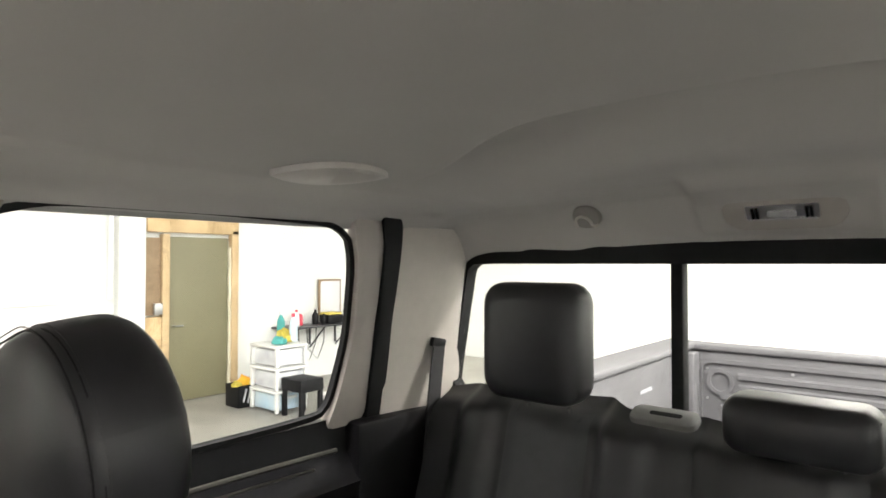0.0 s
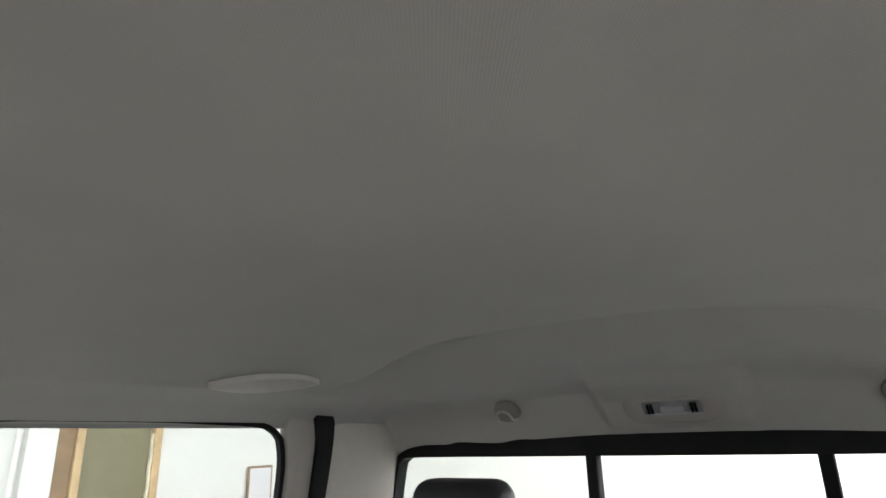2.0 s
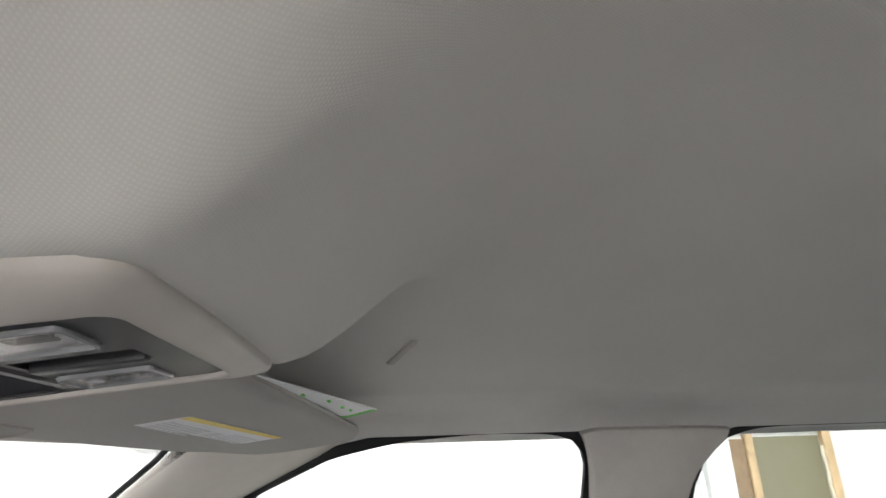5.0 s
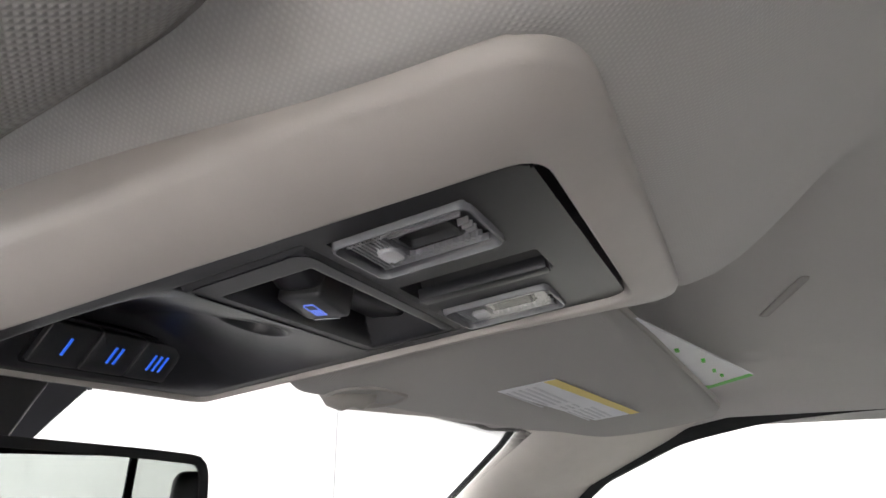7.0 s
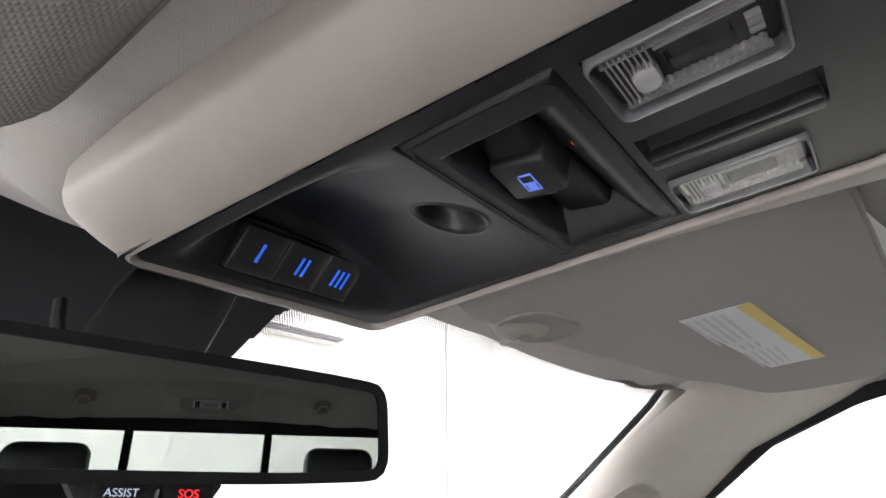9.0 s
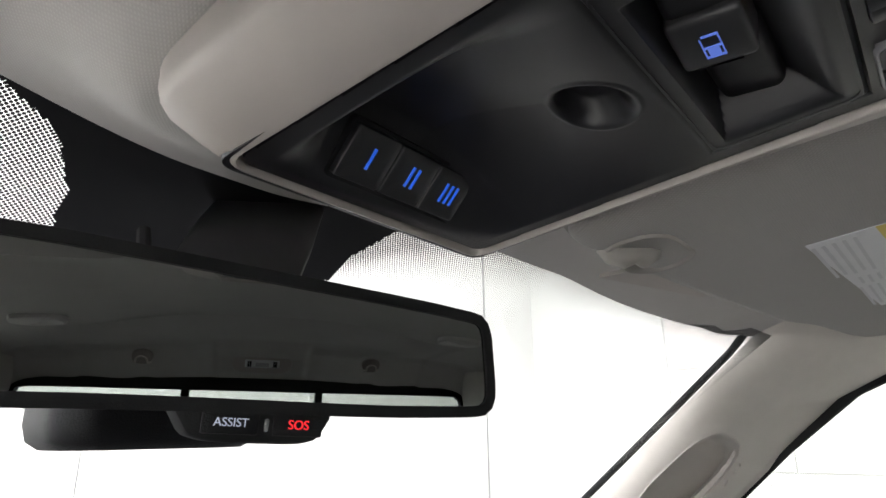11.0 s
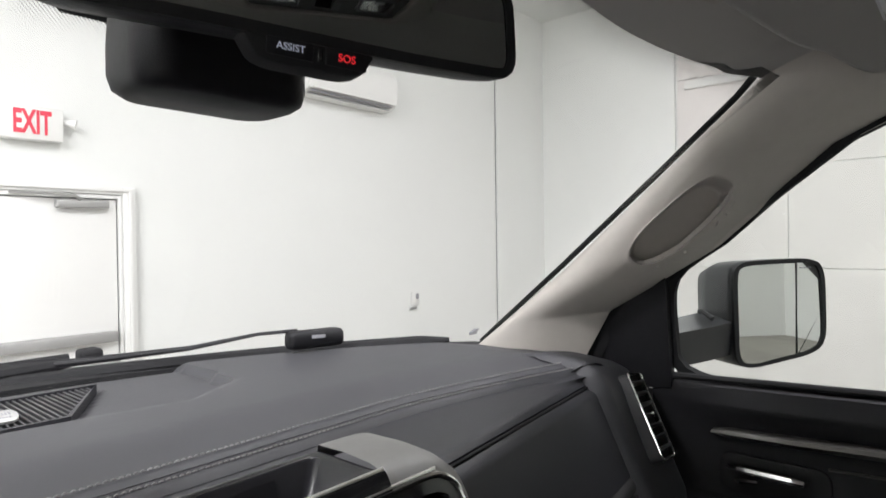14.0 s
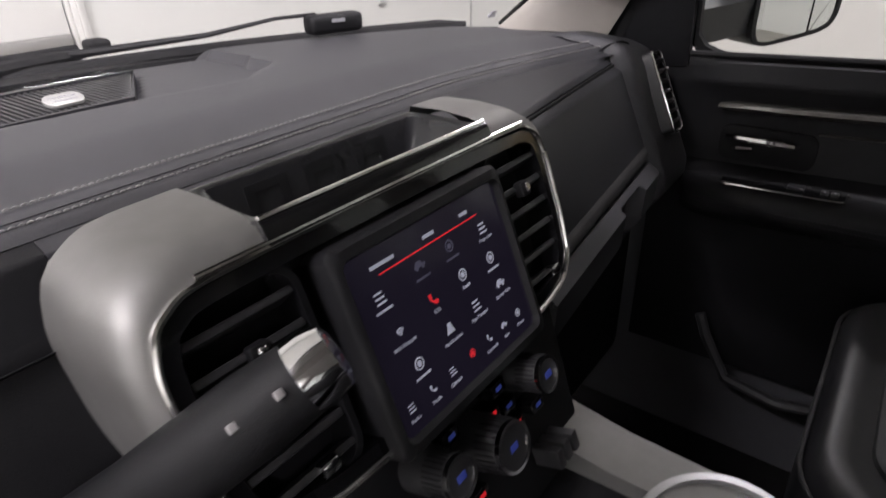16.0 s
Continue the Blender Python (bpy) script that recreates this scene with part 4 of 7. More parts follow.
# leaflet tucked above the visor
lf = thing("leaflet", "white and green folded leaflet tucked behind the visor", "leaflet", at=(0.40, 0.42, 1.717))
LF = [Vector((0.12, 0.47, 1.716)), Vector((0.488, 0.392, 1.719)), Vector((0.527, 0.437, 1.714)), Vector((0.50, 0.50, 1.709)), Vector((0.15, 0.56, 1.707))]
part("sheet", loft([[p for p in LF], [p - Vector((0, 0, 0.0012)) for p in LF]]), "label", lf)
part("green_band", loft([[p - Vector((0, 0, 0.0014)) for p in (Vector((0.478, 0.3955, 1.719)), Vector((0.490, 0.3915, 1.719)), Vector((0.529, 0.4375, 1.714)), Vector((0.505, 0.462, 1.7125)), Vector((0.497, 0.447, 1.714)), Vector((0.512, 0.435, 1.7145)))], [p - Vector((0, 0, 0.002)) for p in (Vector((0.478, 0.3955, 1.719)), Vector((0.490, 0.3915, 1.719)), Vector((0.529, 0.4375, 1.714)), Vector((0.505, 0.462, 1.7125)), Vector((0.497, 0.447, 1.714)), Vector((0.512, 0.435, 1.7145)))]]), "green", lf, "bright green printed edge")
for x, y in ((0.36, 0.43), (0.42, 0.425), (0.30, 0.445), (0.455, 0.42)):
    part("green_print", boxed((x - 0.005, y - 0.0015, 1.7135), (x + 0.004, y + 0.0015, 1.7175)), "green", lf)
settle(lf)

# ---- rear-view mirror ----
mir = thing("rear_view_mirror", "black rear-view mirror with assist and emergency buttons", "mirror", at=(-0.02, 0.767, 1.615))
MR = Matrix.Translation((-0.022, 0.767, 1.6155)) @ Matrix.Rotation(radians(-16.5), 4, "Z") @ Matrix.Rotation(radians(90 + 1.65), 4, "X") @ Matrix.Rotation(radians(-2.5), 4, "Z")
mo = resample([(0.118, 0.030), (0.128, 0.022), (0.133, -0.020), (0.126, -0.030), (0.06, -0.0335), (-0.06, -0.036), (-0.126, -0.039), (-0.138, -0.030), (-0.133, 0.024), (-0.122, 0.034)], 90)
rings = [[MR @ Vector((x * k, y * k * 0.97, z)) for x, y in mo] for k, z in ((0.80, -0.028), (0.93, -0.022), (0.99, -0.010), (1.0, 0.0), (0.985, 0.0035))]
part("housing", loft(rings), "black", mir)
part("rim", frame_ring(grown(mo, -0.0005), grown(mo, -0.0065), MR, 0.002, 0.0055), "black_soft", mir)
part("glass", plate(grown(mo, -0.0062), MR @ Matrix.Translation((0, 0, 0.0036)), 0.0005), "mirror", mir)
bb = part("button_bar", plate(resample([(-0.041, -0.030), (-0.030, -0.047), (0.026, -0.047), (0.036, -0.030)], 50), MR @ Matrix.Translation((0.0, 0, -0.012)), 0.0165, 0.003), "black_soft", mir)
for x, w in ((-0.014, 0.025), (0.0165, 0.024)):
    part("button", boxed((x - w / 2, -0.0435, 0.003), (x + w / 2, -0.0335, 0.0052), 0.001, 2, MR), "black", bb)
part("led_window", boxed((0.0005, -0.042, 0.003), (0.0030, -0.036, 0.0052), 0.0004, 1, MR), "gloss", bb)
writing("ASSIST", 0.0052, MR @ Matrix.Translation((-0.014, -0.0385, 0.0056)), "white_glow", bb, "assist_lettering", 0.0002, "white lettering")
writing("SOS", 0.0058, MR @ Matrix.Translation((0.0165, -0.0385, 0.0056)), "red_glow", bb, "sos_lettering", 0.0003, "lit red lettering")
part("camera_pod", loft([[Vector((x * k - 0.026, y * k2 + 0.868, z)) for x, y in rrect(0.112, 0.070, 0.022, 8)] for k, k2, z in ((0.80, 0.8, 1.655), (0.96, 0.96, 1.625), (1, 1, 1.595), (1, 1, 1.578), (0.96, 0.94, 1.570), (0.86, 0.80, 1.566))]), "black", mir, "black sensor pod", smooth=60)
# stem up to the glass
stem = []
for c_, w_, h_ in (((0.060, 0.893, 1.745), 0.070, 0.022), ((0.040, 0.872, 1.722), 0.066, 0.028), ((0.010, 0.838, 1.690), 0.060, 0.036), ((-0.020, 0.806, 1.655), 0.052, 0.040), ((-0.026, 0.792, 1.625), 0.050, 0.038)):
    stem.append([Vector(c_) + Vector((x, -0.42 * x, 0.12 * x)) + Vector((0, -0.62, -0.78)) * y for x, y in rrect(w_, h_, 0.010, 5)])
part("stem", loft(stem), "black_grey", mir, "black mirror mount cover", smooth=60)
part("stem_cable", tube([(-0.055, 0.82, 1.64), (-0.05, 0.85, 1.67), (-0.045, 0.865, 1.685)], 0.004), "black_soft", mir)
settle(mir)

# black ceramic band on the windscreen: solid round the mirror, dots fading out at its edge
fr = bpy.data.materials.new("dotted_ceramic_print")
fr.use_nodes = True
n_, l_ = fr.node_tree.nodes, fr.node_tree.links
pb = n_["Principled BSDF"]
pb.inputs["Base Color"].default_value = (0.008, 0.008, 0.009, 1)
pb.inputs["Roughness"].default_value = 0.45
uv = n_.new("ShaderNodeAttribute")
uv.attribute_name = "print"
sep = n_.new("ShaderNodeSeparateXYZ")
l_.new(uv.outputs["Vector"], sep.inputs[0])
tcn = n_.new("ShaderNodeTexCoord")
mp = n_.new("ShaderNodeMapping")
mp.inputs["Scale"].default_value = (1 / 0.0021, 1 / 0.0021, 0)
mp.inputs["Rotation"].default_value = (0, 0, 0.785)
l_.new(tcn.outputs["Object"], mp.inputs[0])
fra = n_.new("ShaderNodeVectorMath")
fra.operation = "FRACTION"
l_.new(mp.outputs[0], fra.inputs[0])
sub = n_.new("ShaderNodeVectorMath")
sub.operation = "SUBTRACT"
sub.inputs[1].default_value = (0.5, 0.5, 0)
l_.new(fra.outputs[0], sub.inputs[0])
ln = n_.new("ShaderNodeVectorMath")
ln.operation = "LENGTH"
l_.new(sub.outputs[0], ln.inputs[0])
gt = n_.new("ShaderNodeMath")
gt.operation = "LESS_THAN"
l_.new(ln.outputs["Value"], gt.inputs[0])
l_.new(sep.outputs[0], gt.inputs[1])
tr_ = n_.new("ShaderNodeBsdfTransparent")
mx = n_.new("ShaderNodeMixShader")
l_.new(gt.outputs[0], mx.inputs[0])
l_.new(tr_.outputs[0], mx.inputs[1])
l_.new(pb.outputs[0], mx.inputs[2])
l_.new(mx.outputs[0], n_["Material Output"].inputs[0])
M["frit"] = fr


def frit_part():
    """A thin print just inside the glass; its value tells how large the dots are."""
    bm = bmesh.new()
    nu, nv = 420, 120
    grid = [[None] * (nv + 1) for _ in range(nu + 1)]
    val = {}
    for i in range(nu + 1):
        for j in range(nv + 1):
            u, v = i / nu, -0.05 + j / nv * 0.47
            p = screen_glass(u, v) + Vector((0, -0.004, -0.004))
            grid[i][j] = bm.verts.new(p)
            x = p.x
            zone = along([(-0.30, 0.006), (-0.20, 0.008), (-0.147, 0.022), (-0.137, 0.067), (-0.126, 0.122), (-0.109, 0.172), (-0.085, 0.205), (0.10, 0.205), (0.135, 0.10), (0.17, 0.068), (0.216, 0.046), (0.254, 0.034), (0.30, 0.030), (0.40, 0.027), (0.60, 0.022)], x) - v
            patch = min(0.19 - v, (0.137 + 0.018 * max(0, 1 - v / 0.05) - x) * 2, (x - along([(-0.03, -0.15), (-0.015, -0.14), (0.006, -0.103), (0.024, -0.088), (0.06, -0.071), (0.2, -0.066)], v)) * 2)
            corner = (abs(x) - (0.628 + 0.095 * v / 0.42)) * 3
            d = max(zone, corner)
            val[(i, j)] = 1.0 if patch > 0 or d > 0.25 else max(0.0, min(0.44, 0.16 + 6.0 * d))
    for i in range(nu):
        for j in range(nv):
            bm.faces.new((grid[i][j], grid[i + 1][j], grid[i + 1][j + 1], grid[i][j + 1]))
    ob = obj("windscreen_print", bm, "frit")
    at = ob.data.attributes.new("print", "FLOAT_VECTOR", "POINT")
    flat = []
    for i in range(nu + 1):
        for j in range(nv + 1):
            flat += [val[(i, j)], 0.0, 0.0]
    at.data.foreach_set("vector", flat)
    return ob


tagged(frit_part(), "black dotted ceramic print along the windscreen edge", "windscreen print", kind="structure")
for s in (1, -1):
    structure("windscreen_seal" if s > 0 else "windscreen_seal_driver", tube([Vector((s * (x + 0.006), y - 0.001, z + 0.001)) for x, y, z in ((0.632, 0.712, 1.688), (0.643, 0.735, 1.668), (0.668, 0.848, 1.580), (0.705, 1.033, 1.437), (0.735, 1.237, 1.280))], 0.0048), "black_soft", "black rubber windscreen seal", "seal")

# ---- dashboard ----
def seam_y(x):
    return 1.064 - 0.26 * max(0, abs(x) - 0.30) ** 1.45


da = thing("dashboard", "charcoal stitched dashboard with silver centre trim", "dashboard", at=(0, 1.1, 1.0))


def dash_top(u, v):
    x = lerp(-0.80, 0.745, u)
    ys = seam_y(x)
    y = lerp(ys + 0.012, 1.70 - 0.66 * x * x, v)
    k = smooth01((y - ys) / 0.12)
    z = 1.272 + 0.010 * k
    # the pad steps down ahead of a crease, up to a short slanted cut
    crease = along([(-0.8, 1.33), (-0.124, 1.287), (0.024, 1.277), (0.150, 1.258), (0.245, 1.318), (0.27, 1.60), (0.8, 1.9)], x)
    z -= 0.015 * smooth01((y - crease) / (0.030 - 0.022 * smooth01((x - 0.12) / 0.05)))
    if -0.272 < x < 0.028 + 0.54 * (y - 1.31) and 1.308 < y < 1.468:
        z -= 0.012
    z -= 0.008 * smooth01((x - 0.66) / 0.08)
    z -= 0.06 * smooth01((y - (1.535 - 0.56 * x * x)) / 0.16)
    return Vector((x, y, z))


part("top_pad", sheet(dash_top, 150, 90, 0.02), "dash", da, "charcoal dash top skin", smooth=50)
def roll(r0, r1, ya, yb, za, zb, lift):
    def f(u, v):
        x = lerp(r0, r1, u)
        y = seam_y(x) + lerp(ya, yb, v)
        return Vector((x, y, lerp(za, zb, v) + lift * math.sin(math.pi * v) - 0.008 * smooth01((x - 0.66) / 0.08)))
    return sheet(f, 90, 10, -0.012)


part("seam_roll", roll(-0.80, 0.676, 0.016, -0.006, 1.2725, 1.2705, 0.0035), "dash", da)
part("seam_roll", roll(-0.80, 0.672, -0.008, -0.03, 1.2705, 1.262, 0.0035), "dash_shaded", da)
for off, z in ((0.004, 1.2772), (-0.018, 1.2712)):
    st = bmesh.new()
    x = -0.50
    while x < 0.672:
        y0, y1 = seam_y(x) + off, seam_y(x + 0.0042) + off
        tube([(x, y0, z - 0.0004 - 0.008 * smooth01((x - 0.66) / 0.08)), (x + 0.0021, (y0 + y1) / 2, z + 0.0004 - 0.008 * smooth01((x - 0.66) / 0.08)), (x + 0.0042, y1, z - 0.0004 - 0.008 * smooth01((x - 0.66) / 0.08))], 0.0009, 4, st, False)
        x += 0.0062
    part("stitching", st, "thread", da, "grey double stitching")


def face(u, v):
    """From the seam down to the glove compartment and round under the dash."""
    x = lerp(-0.20, 0.70, u)
    ys = seam_y(x)
    k = smooth01((x - 0.15) / 0.1)
    ygl = lerp(0.905, 0.962, (x - 0.2) / 0.49) if x > 0.2 else 0.905
    rows = [(0, (ys - 0.028, 1.262)), (0.15, (ys - 0.045, lerp(1.255, 1.2605, k))), (0.36, (lerp(ys - 0.07, ygl + 0.012, k), lerp(1.20, 1.2535, k))), (0.42, (ygl + 0.004, 1.247)), (0.44, (ygl + 0.008, 1.243)), (0.62, (ygl - 0.03, 1.17)), (0.80, (ygl - 0.065, 1.10)), (0.83, (ygl - 0.06, 1.092)), (1, (ygl + 0.03, 0.86))]
    y, z = along(rows, v)
    z -= 0.022 * smooth01((x - 0.68) / 0.06)
    return Vector((x, y, z))


# darker skin carries the shade on the face turned from the windscreen
part("lower_face", sheet(face, 60, 70, -0.02), "dash_shaded", da, smooth=60)
part("driver_face", sheet(lambda u, v: face(lerp(-0.667, -0.001, u), v), 30, 50, -0.02), "black", da, "black dash face behind the steering column", smooth=60)


def glove(u, v, w=0.0):
    x = lerp(lerp(0.205, 0.235, v), lerp(0.680, 0.672, v), u)
    ygl = lerp(0.905, 0.962, (x - 0.2) / 0.49)
    y, z = lerp(ygl + 0.000, ygl - 0.062, v), lerp(1.241 + 0.002 * math.sin(u * 3.1), 1.108, v)
    edge = smooth01(min(u, 1 - u) / 0.02) * smooth01(min(v, 1 - v) / 0.04)
    return Vector((x, y - 0.010 * edge, z))


gb = part("glove_box_door", sheet(glove, 40, 24, -0.012), "dash_shaded", da, "padded glove compartment door, shade put into its colour", smooth=60)
part("glove_box_trim", sheet(lambda u, v: Vector((lerp(0.255, 0.676, u), lerp(0.905, 0.962, (lerp(0.255, 0.676, u) - 0.2) / 0.49) - 0.066 - 0.010 * v - 0.003 * math.sin(math.pi * v), lerp(1.119, 1.098, v))), 30, 6, -0.01), "grey_trim", da, "dark grey trim strip")
part("glove_box_line", tube([(lerp(0.2, 0.69, t), lerp(0.905, 0.962, t) + 0.002, 1.2445) for t in [i / 20 for i in range(21)]], 0.0022, 6), "black_soft", da)


def lower_shelf(u, v):
    x = lerp(0.19, 0.70, u)
    yf = lerp(0.835, 0.885, (x - 0.2) / 0.49)
    rec = smooth01((0.055 - abs(x - 0.51)) / 0.014) * smooth01((0.34 - abs(v - 0.42)) / 0.16)
    y, z = along([(0, (yf - 0.004, 1.092)), (0.2, (yf - 0.024, 1.078)), (0.6, (yf - 0.022, 1.028)), (1, (yf + 0.05, 0.90))], v)
    return Vector((x, y + 0.028 * rec + 0.026 * smooth01((x - 0.645) / 0.05), z))


part("lower_glove_box", sheet(lower_shelf, 90, 40, -0.02), "dash", da, "lower storage compartment with a finger recess", smooth=50)
part("knee_panel", boxed((0.16, 0.92, 0.62), (0.76, 1.0, 0.95), 0.03, 3), "black", da)
# dash end with the outer air vent
def dash_end(u, v):
    x = lerp(0.664, 0.812, u)
    y, z = along([(0, (1.16, 1.255)), (0.12, (1.05, 1.2730)), (0.22, (0.985, 1.2665)), (0.28, (0.960, 1.257)), (0.34, (0.944, 1.236)), (0.5, (0.921, 1.18)), (0.66, (0.892, 1.115)), (0.78, (0.866, 1.058)), (0.84, (0.866, 1.036)), (0.9, (0.885, 1.01)), (1, (0.95, 0.90))], v)
    e = (x - 0.664) / 0.148
    z -= 0.024 * e ** 1.6 * smooth01((z - 1.10) / 0.1)
    z -= 0.006 * smooth01((0.07 - e) / 0.07)
    y += 0.012 * smooth01((0.03 - e) / 0.03) + 0.05 * smooth01((e - 0.88) / 0.12) + 0.004 * e
    return Vector((x, y, z))


part("dash_end", sheet(dash_end, 40, 80, 0.015), "dash", da, smooth=60)
vx, vy = Vector((0.085, 0.008, -0.012)).normalized(), Vector((0.010, 0.060, 0.118)).normalized()
vz = vx.cross(vy).normalized()
vy = vz.cross(vx)
VE = Matrix(((vx.x, vy.x, vz.x, 0.753), (vx.y, vy.y, vz.y, 0.8990), (vx.z, vy.z, vz.z, 1.188), (0, 0, 0, 1)))
vent_rim = rrect(0.069, 0.145, 0.012, 6)
sv = part("side_vent", frame_ring(grown(vent_rim, 0.001), grown(vent_rim, -0.003), VE, -0.024, 0.002), "black_grey", da, "chrome-ringed outer air vent", smooth=30)
part("chrome_ring", tube([VE @ Vector((x, y, 0.003)) for x, y in vent_rim + vent_rim[:1]], 0.0021), "bright_trim", sv)
part("vent_back", plate(rrect(0.066, 0.140, 0.011, 6), VE @ Matrix.Translation((0, 0, -0.006)), 0.002), "black_soft", sv)
for k in range(7):
    part("slat", boxed((-0.0325, -0.0018, -0.006), (0.0325, 0.0018, 0.006), 0.001, 1, VE @ Matrix.Translation((0, -0.054 + k * 0.018, 0.0)) @ Matrix.Rotation(radians(-28), 4, "X")), "black_grey", sv)
part("vent_knob", boxed((-0.006, -0.004, 0.002), (0.006, 0.004, 0.010), 0.001, 1, VE), "chrome", sv)
defrost = bmesh.new()
for k in range(7):
    box(defrost, (0.728 + k * 0.009, 0.985, 1.255 - k * 0.0022), (0.7315 + k * 0.009, 1.045, 1.2665 - k * 0.0024))
part("window_vent", defrost, "black", da)

# speaker grille and badge
GRILLE = [(0.028, 1.310), (0.112, 1.466), (-0.27, 1.466), (-0.27, 1.310)]
gr = part("speaker_grille", plate(GRILLE, Matrix.Translation((0, 0, 1.262)), 0.004), "black_soft", da, "black ribbed speaker grille")
part("grille_frame", frame_ring(grown(GRILLE[::-1], 0.003), grown(GRILLE[::-1], -0.004), Matrix.Translation((0, 0, 1.266)), 0.0, 0.0135), "dash_shaded", gr)
for k in range(50):
    x = -0.266 + k * 0.0074
    y0 = 1.314 + max(0.0, (x - 0.025) / 0.54)
    if y0 < 1.455:
        part("grille_rib", boxed((x, y0, 1.263), (x + 0.0030, 1.464, 1.2775), 0.0008, 1), "black_grey", gr)
bd = part("badge", plate(rrect(0.058, 0.026, 0.0125, 7), Matrix.Translation((-0.036, 1.345, 1.283)) @ Matrix.Rotation(radians(20), 4, "X") @ Matrix.Diagonal((0.76, 0.95, 1, 1)), 0.004, 0.0015), "grey_closer", gr, "silver oval badge with dark bars")
bars = bmesh.new()
for k in range(4):
    box(bars, (-0.021 + k * 0.0035, 0.001, 0.0041), (-0.0195 + k * 0.0035, 0.006, 0.0045))
for k in range(6):
    box(bars, (-0.006 + k * 0.0045, 0.001, 0.0041), (-0.003 + k * 0.0045, 0.006, 0.0045))
for k in range(9):
    box(bars, (-0.019 + k * 0.0043, -0.006, 0.0041), (-0.016 + k * 0.0043, -0.003, 0.0045))
bars.transform(Matrix.Translation((-0.036, 1.345, 1.283)) @ Matrix.Rotation(radians(20), 4, "X") @ Matrix.Diagonal((0.76, 0.95, 1, 1)))
part("badge_bars", bars, "print", bd)

# centre stack: x across, y up its slanted face, z out towards the seats
CS = Matrix(((1, 0, 0, -0.018), (0, 0.37, -0.929, 0.81), (0, 0.929, 0.37, 1.2), (0, 0, 0, 1)))
ARCH = resample([(0.196, 0.055), (0.191, 0.080), (0.172, 0.0925), (0.09, 0.094), (-0.09, 0.094), (-0.178, 0.0925), (-0.200, 0.080), (-0.208, 0.055), (-0.207, 0.0), (-0.200, -0.040), (-0.182, -0.060), (-0.13, -0.071), (0.12, -0.071), (0.165, -0.062), (0.186, -0.042), (0.193, 0.0)], 160)
LOWER = resample([(0.172, -0.05), (0.165, -0.15), (0.150, -0.30), (-0.165, -0.30), (-0.18, -0.15), (-0.19, -0.05)], 60)
part("stack_base", plate(LOWER, CS @ Matrix.Translation((0, 0, -0.06)), 0.035, 0.006), "black", da, "black lower control stack")
part("stack_body", plate(ARCH, CS @ Matrix.Translation((0, 0, -0.05)), 0.02), "black", da)
cr = part("chrome_ring", tube([CS @ Vector((x, y, 0.0012)) for x, y in ARCH + ARCH[:1]], 0.0027), "bright_trim", da, "bright chrome outline")
part("gloss_ring", frame_ring(grown(ARCH, 0.0005), grown(ARCH, -0.013), CS, -0.03, 0.0005), "gloss", da, "gloss black inner frame")


def sleeve(keep):
    """The hood behind the ring, back to the dash."""
    bm = bmesh.new()
    steps = ((0.0016, 0.0, 0.0), (0.010, 0.004, 0.002), (0.014, 0.02, 0.003), (0.016, 0.05, 0.003), (0.017, 0.085, 0.001), (0.008, 0.092, -0.006))
    rows = []
    for g_, back, up in steps:
        pts = grown(ARCH, g_)
        rows.append([bm.verts.new(CS @ Vector((x, y, 0)) + Vector((0, back, up if y > 0.05 else 0))) for x, y in pts])
    for a, b in zip(rows, rows[1:]):
        for i in range(len(ARCH)):
            j = (i + 1) % len(ARCH)
            if keep((ARCH[i][0] + ARCH[j][0]) / 2, (ARCH[i][1] + ARCH[j][1]) / 2):
                bm.faces.new((a[i], a[j], b[j], b[i]))
    for v in [v for v in bm.verts if not v.link_faces]:
        bm.verts.remove(v)
    return bm


for k in (1, -1):
    part("silver_hood", sleeve(lambda x, y: x * k > 0 and y > -0.052 and not (abs(x + 0.002) < 0.121 and y > 0.05)), "silver", da, "brushed silver shoulder trim", smooth=60)
def rim_at(w, d, r, dx=0.0, dy=0.0):
    return [(x - 0.019 + dx, y + 0.893 + dy) for x, y in rrect(w, d, r, 6)]


TRAY = [(0.244, 0.086, 0.006, 1.262), (0.244, 0.086, 0.006, 1.2965), (0.241, 0.083, 0.006, 1.2995), (0.230, 0.074, 0.010, 1.3000), (0.223, 0.067, 0.009, 1.2975), (0.192, 0.050, 0.008, 1.268), (0.188, 0.048, 0.008, 1.266)]
cap = part("tray_cap", loft([[Vector((x, y, z)) for x, y in rim_at(w, d, r)] for w, d, r, z in TRAY]), "tray", da, "dark storage tray on the stack", smooth=40)
# plain raised shapes on the tray's back wall
for k, x in enumerate((-0.075, -0.02, 0.035)):
    emb = bmesh.new()
    TW = Matrix(((1, 0, 0, x), (0, 0.277, -0.961, 0.9222), (0, 0.961, 0.277, 1.283), (0, 0, 0, 1)))
    box(emb, (-0.022, -0.011, -0.002), (-0.014, 0.009, 0.0009), m=TW)
    box(emb, (-0.014, 0.003 - 0.003 * k, -0.002), (0.016, 0.009, 0.0009), m=TW)
    box(emb, (0.008, -0.011, -0.002), (0.016, 0.003 - 0.003 * k, 0.0009), m=TW)
    part("raised_shape", emb, "tray", cap)
part("gloss_band", sheet(lambda u, v: Vector((lerp(-0.139, 0.101, u), lerp(0.8405, 0.858, v), lerp(1.287, 1.2985, v) + 0.009 * math.sin(math.pi * v))), 20, 12, 0.006), "gloss", da, "gloss black band", smooth=80)
part("chrome_line", tube([CS @ Vector((x, 0.0965, 0.002)) for x in [-0.17 + 0.34 * i / 20 for i in range(21)]], 0.0019), "bright_trim", da)
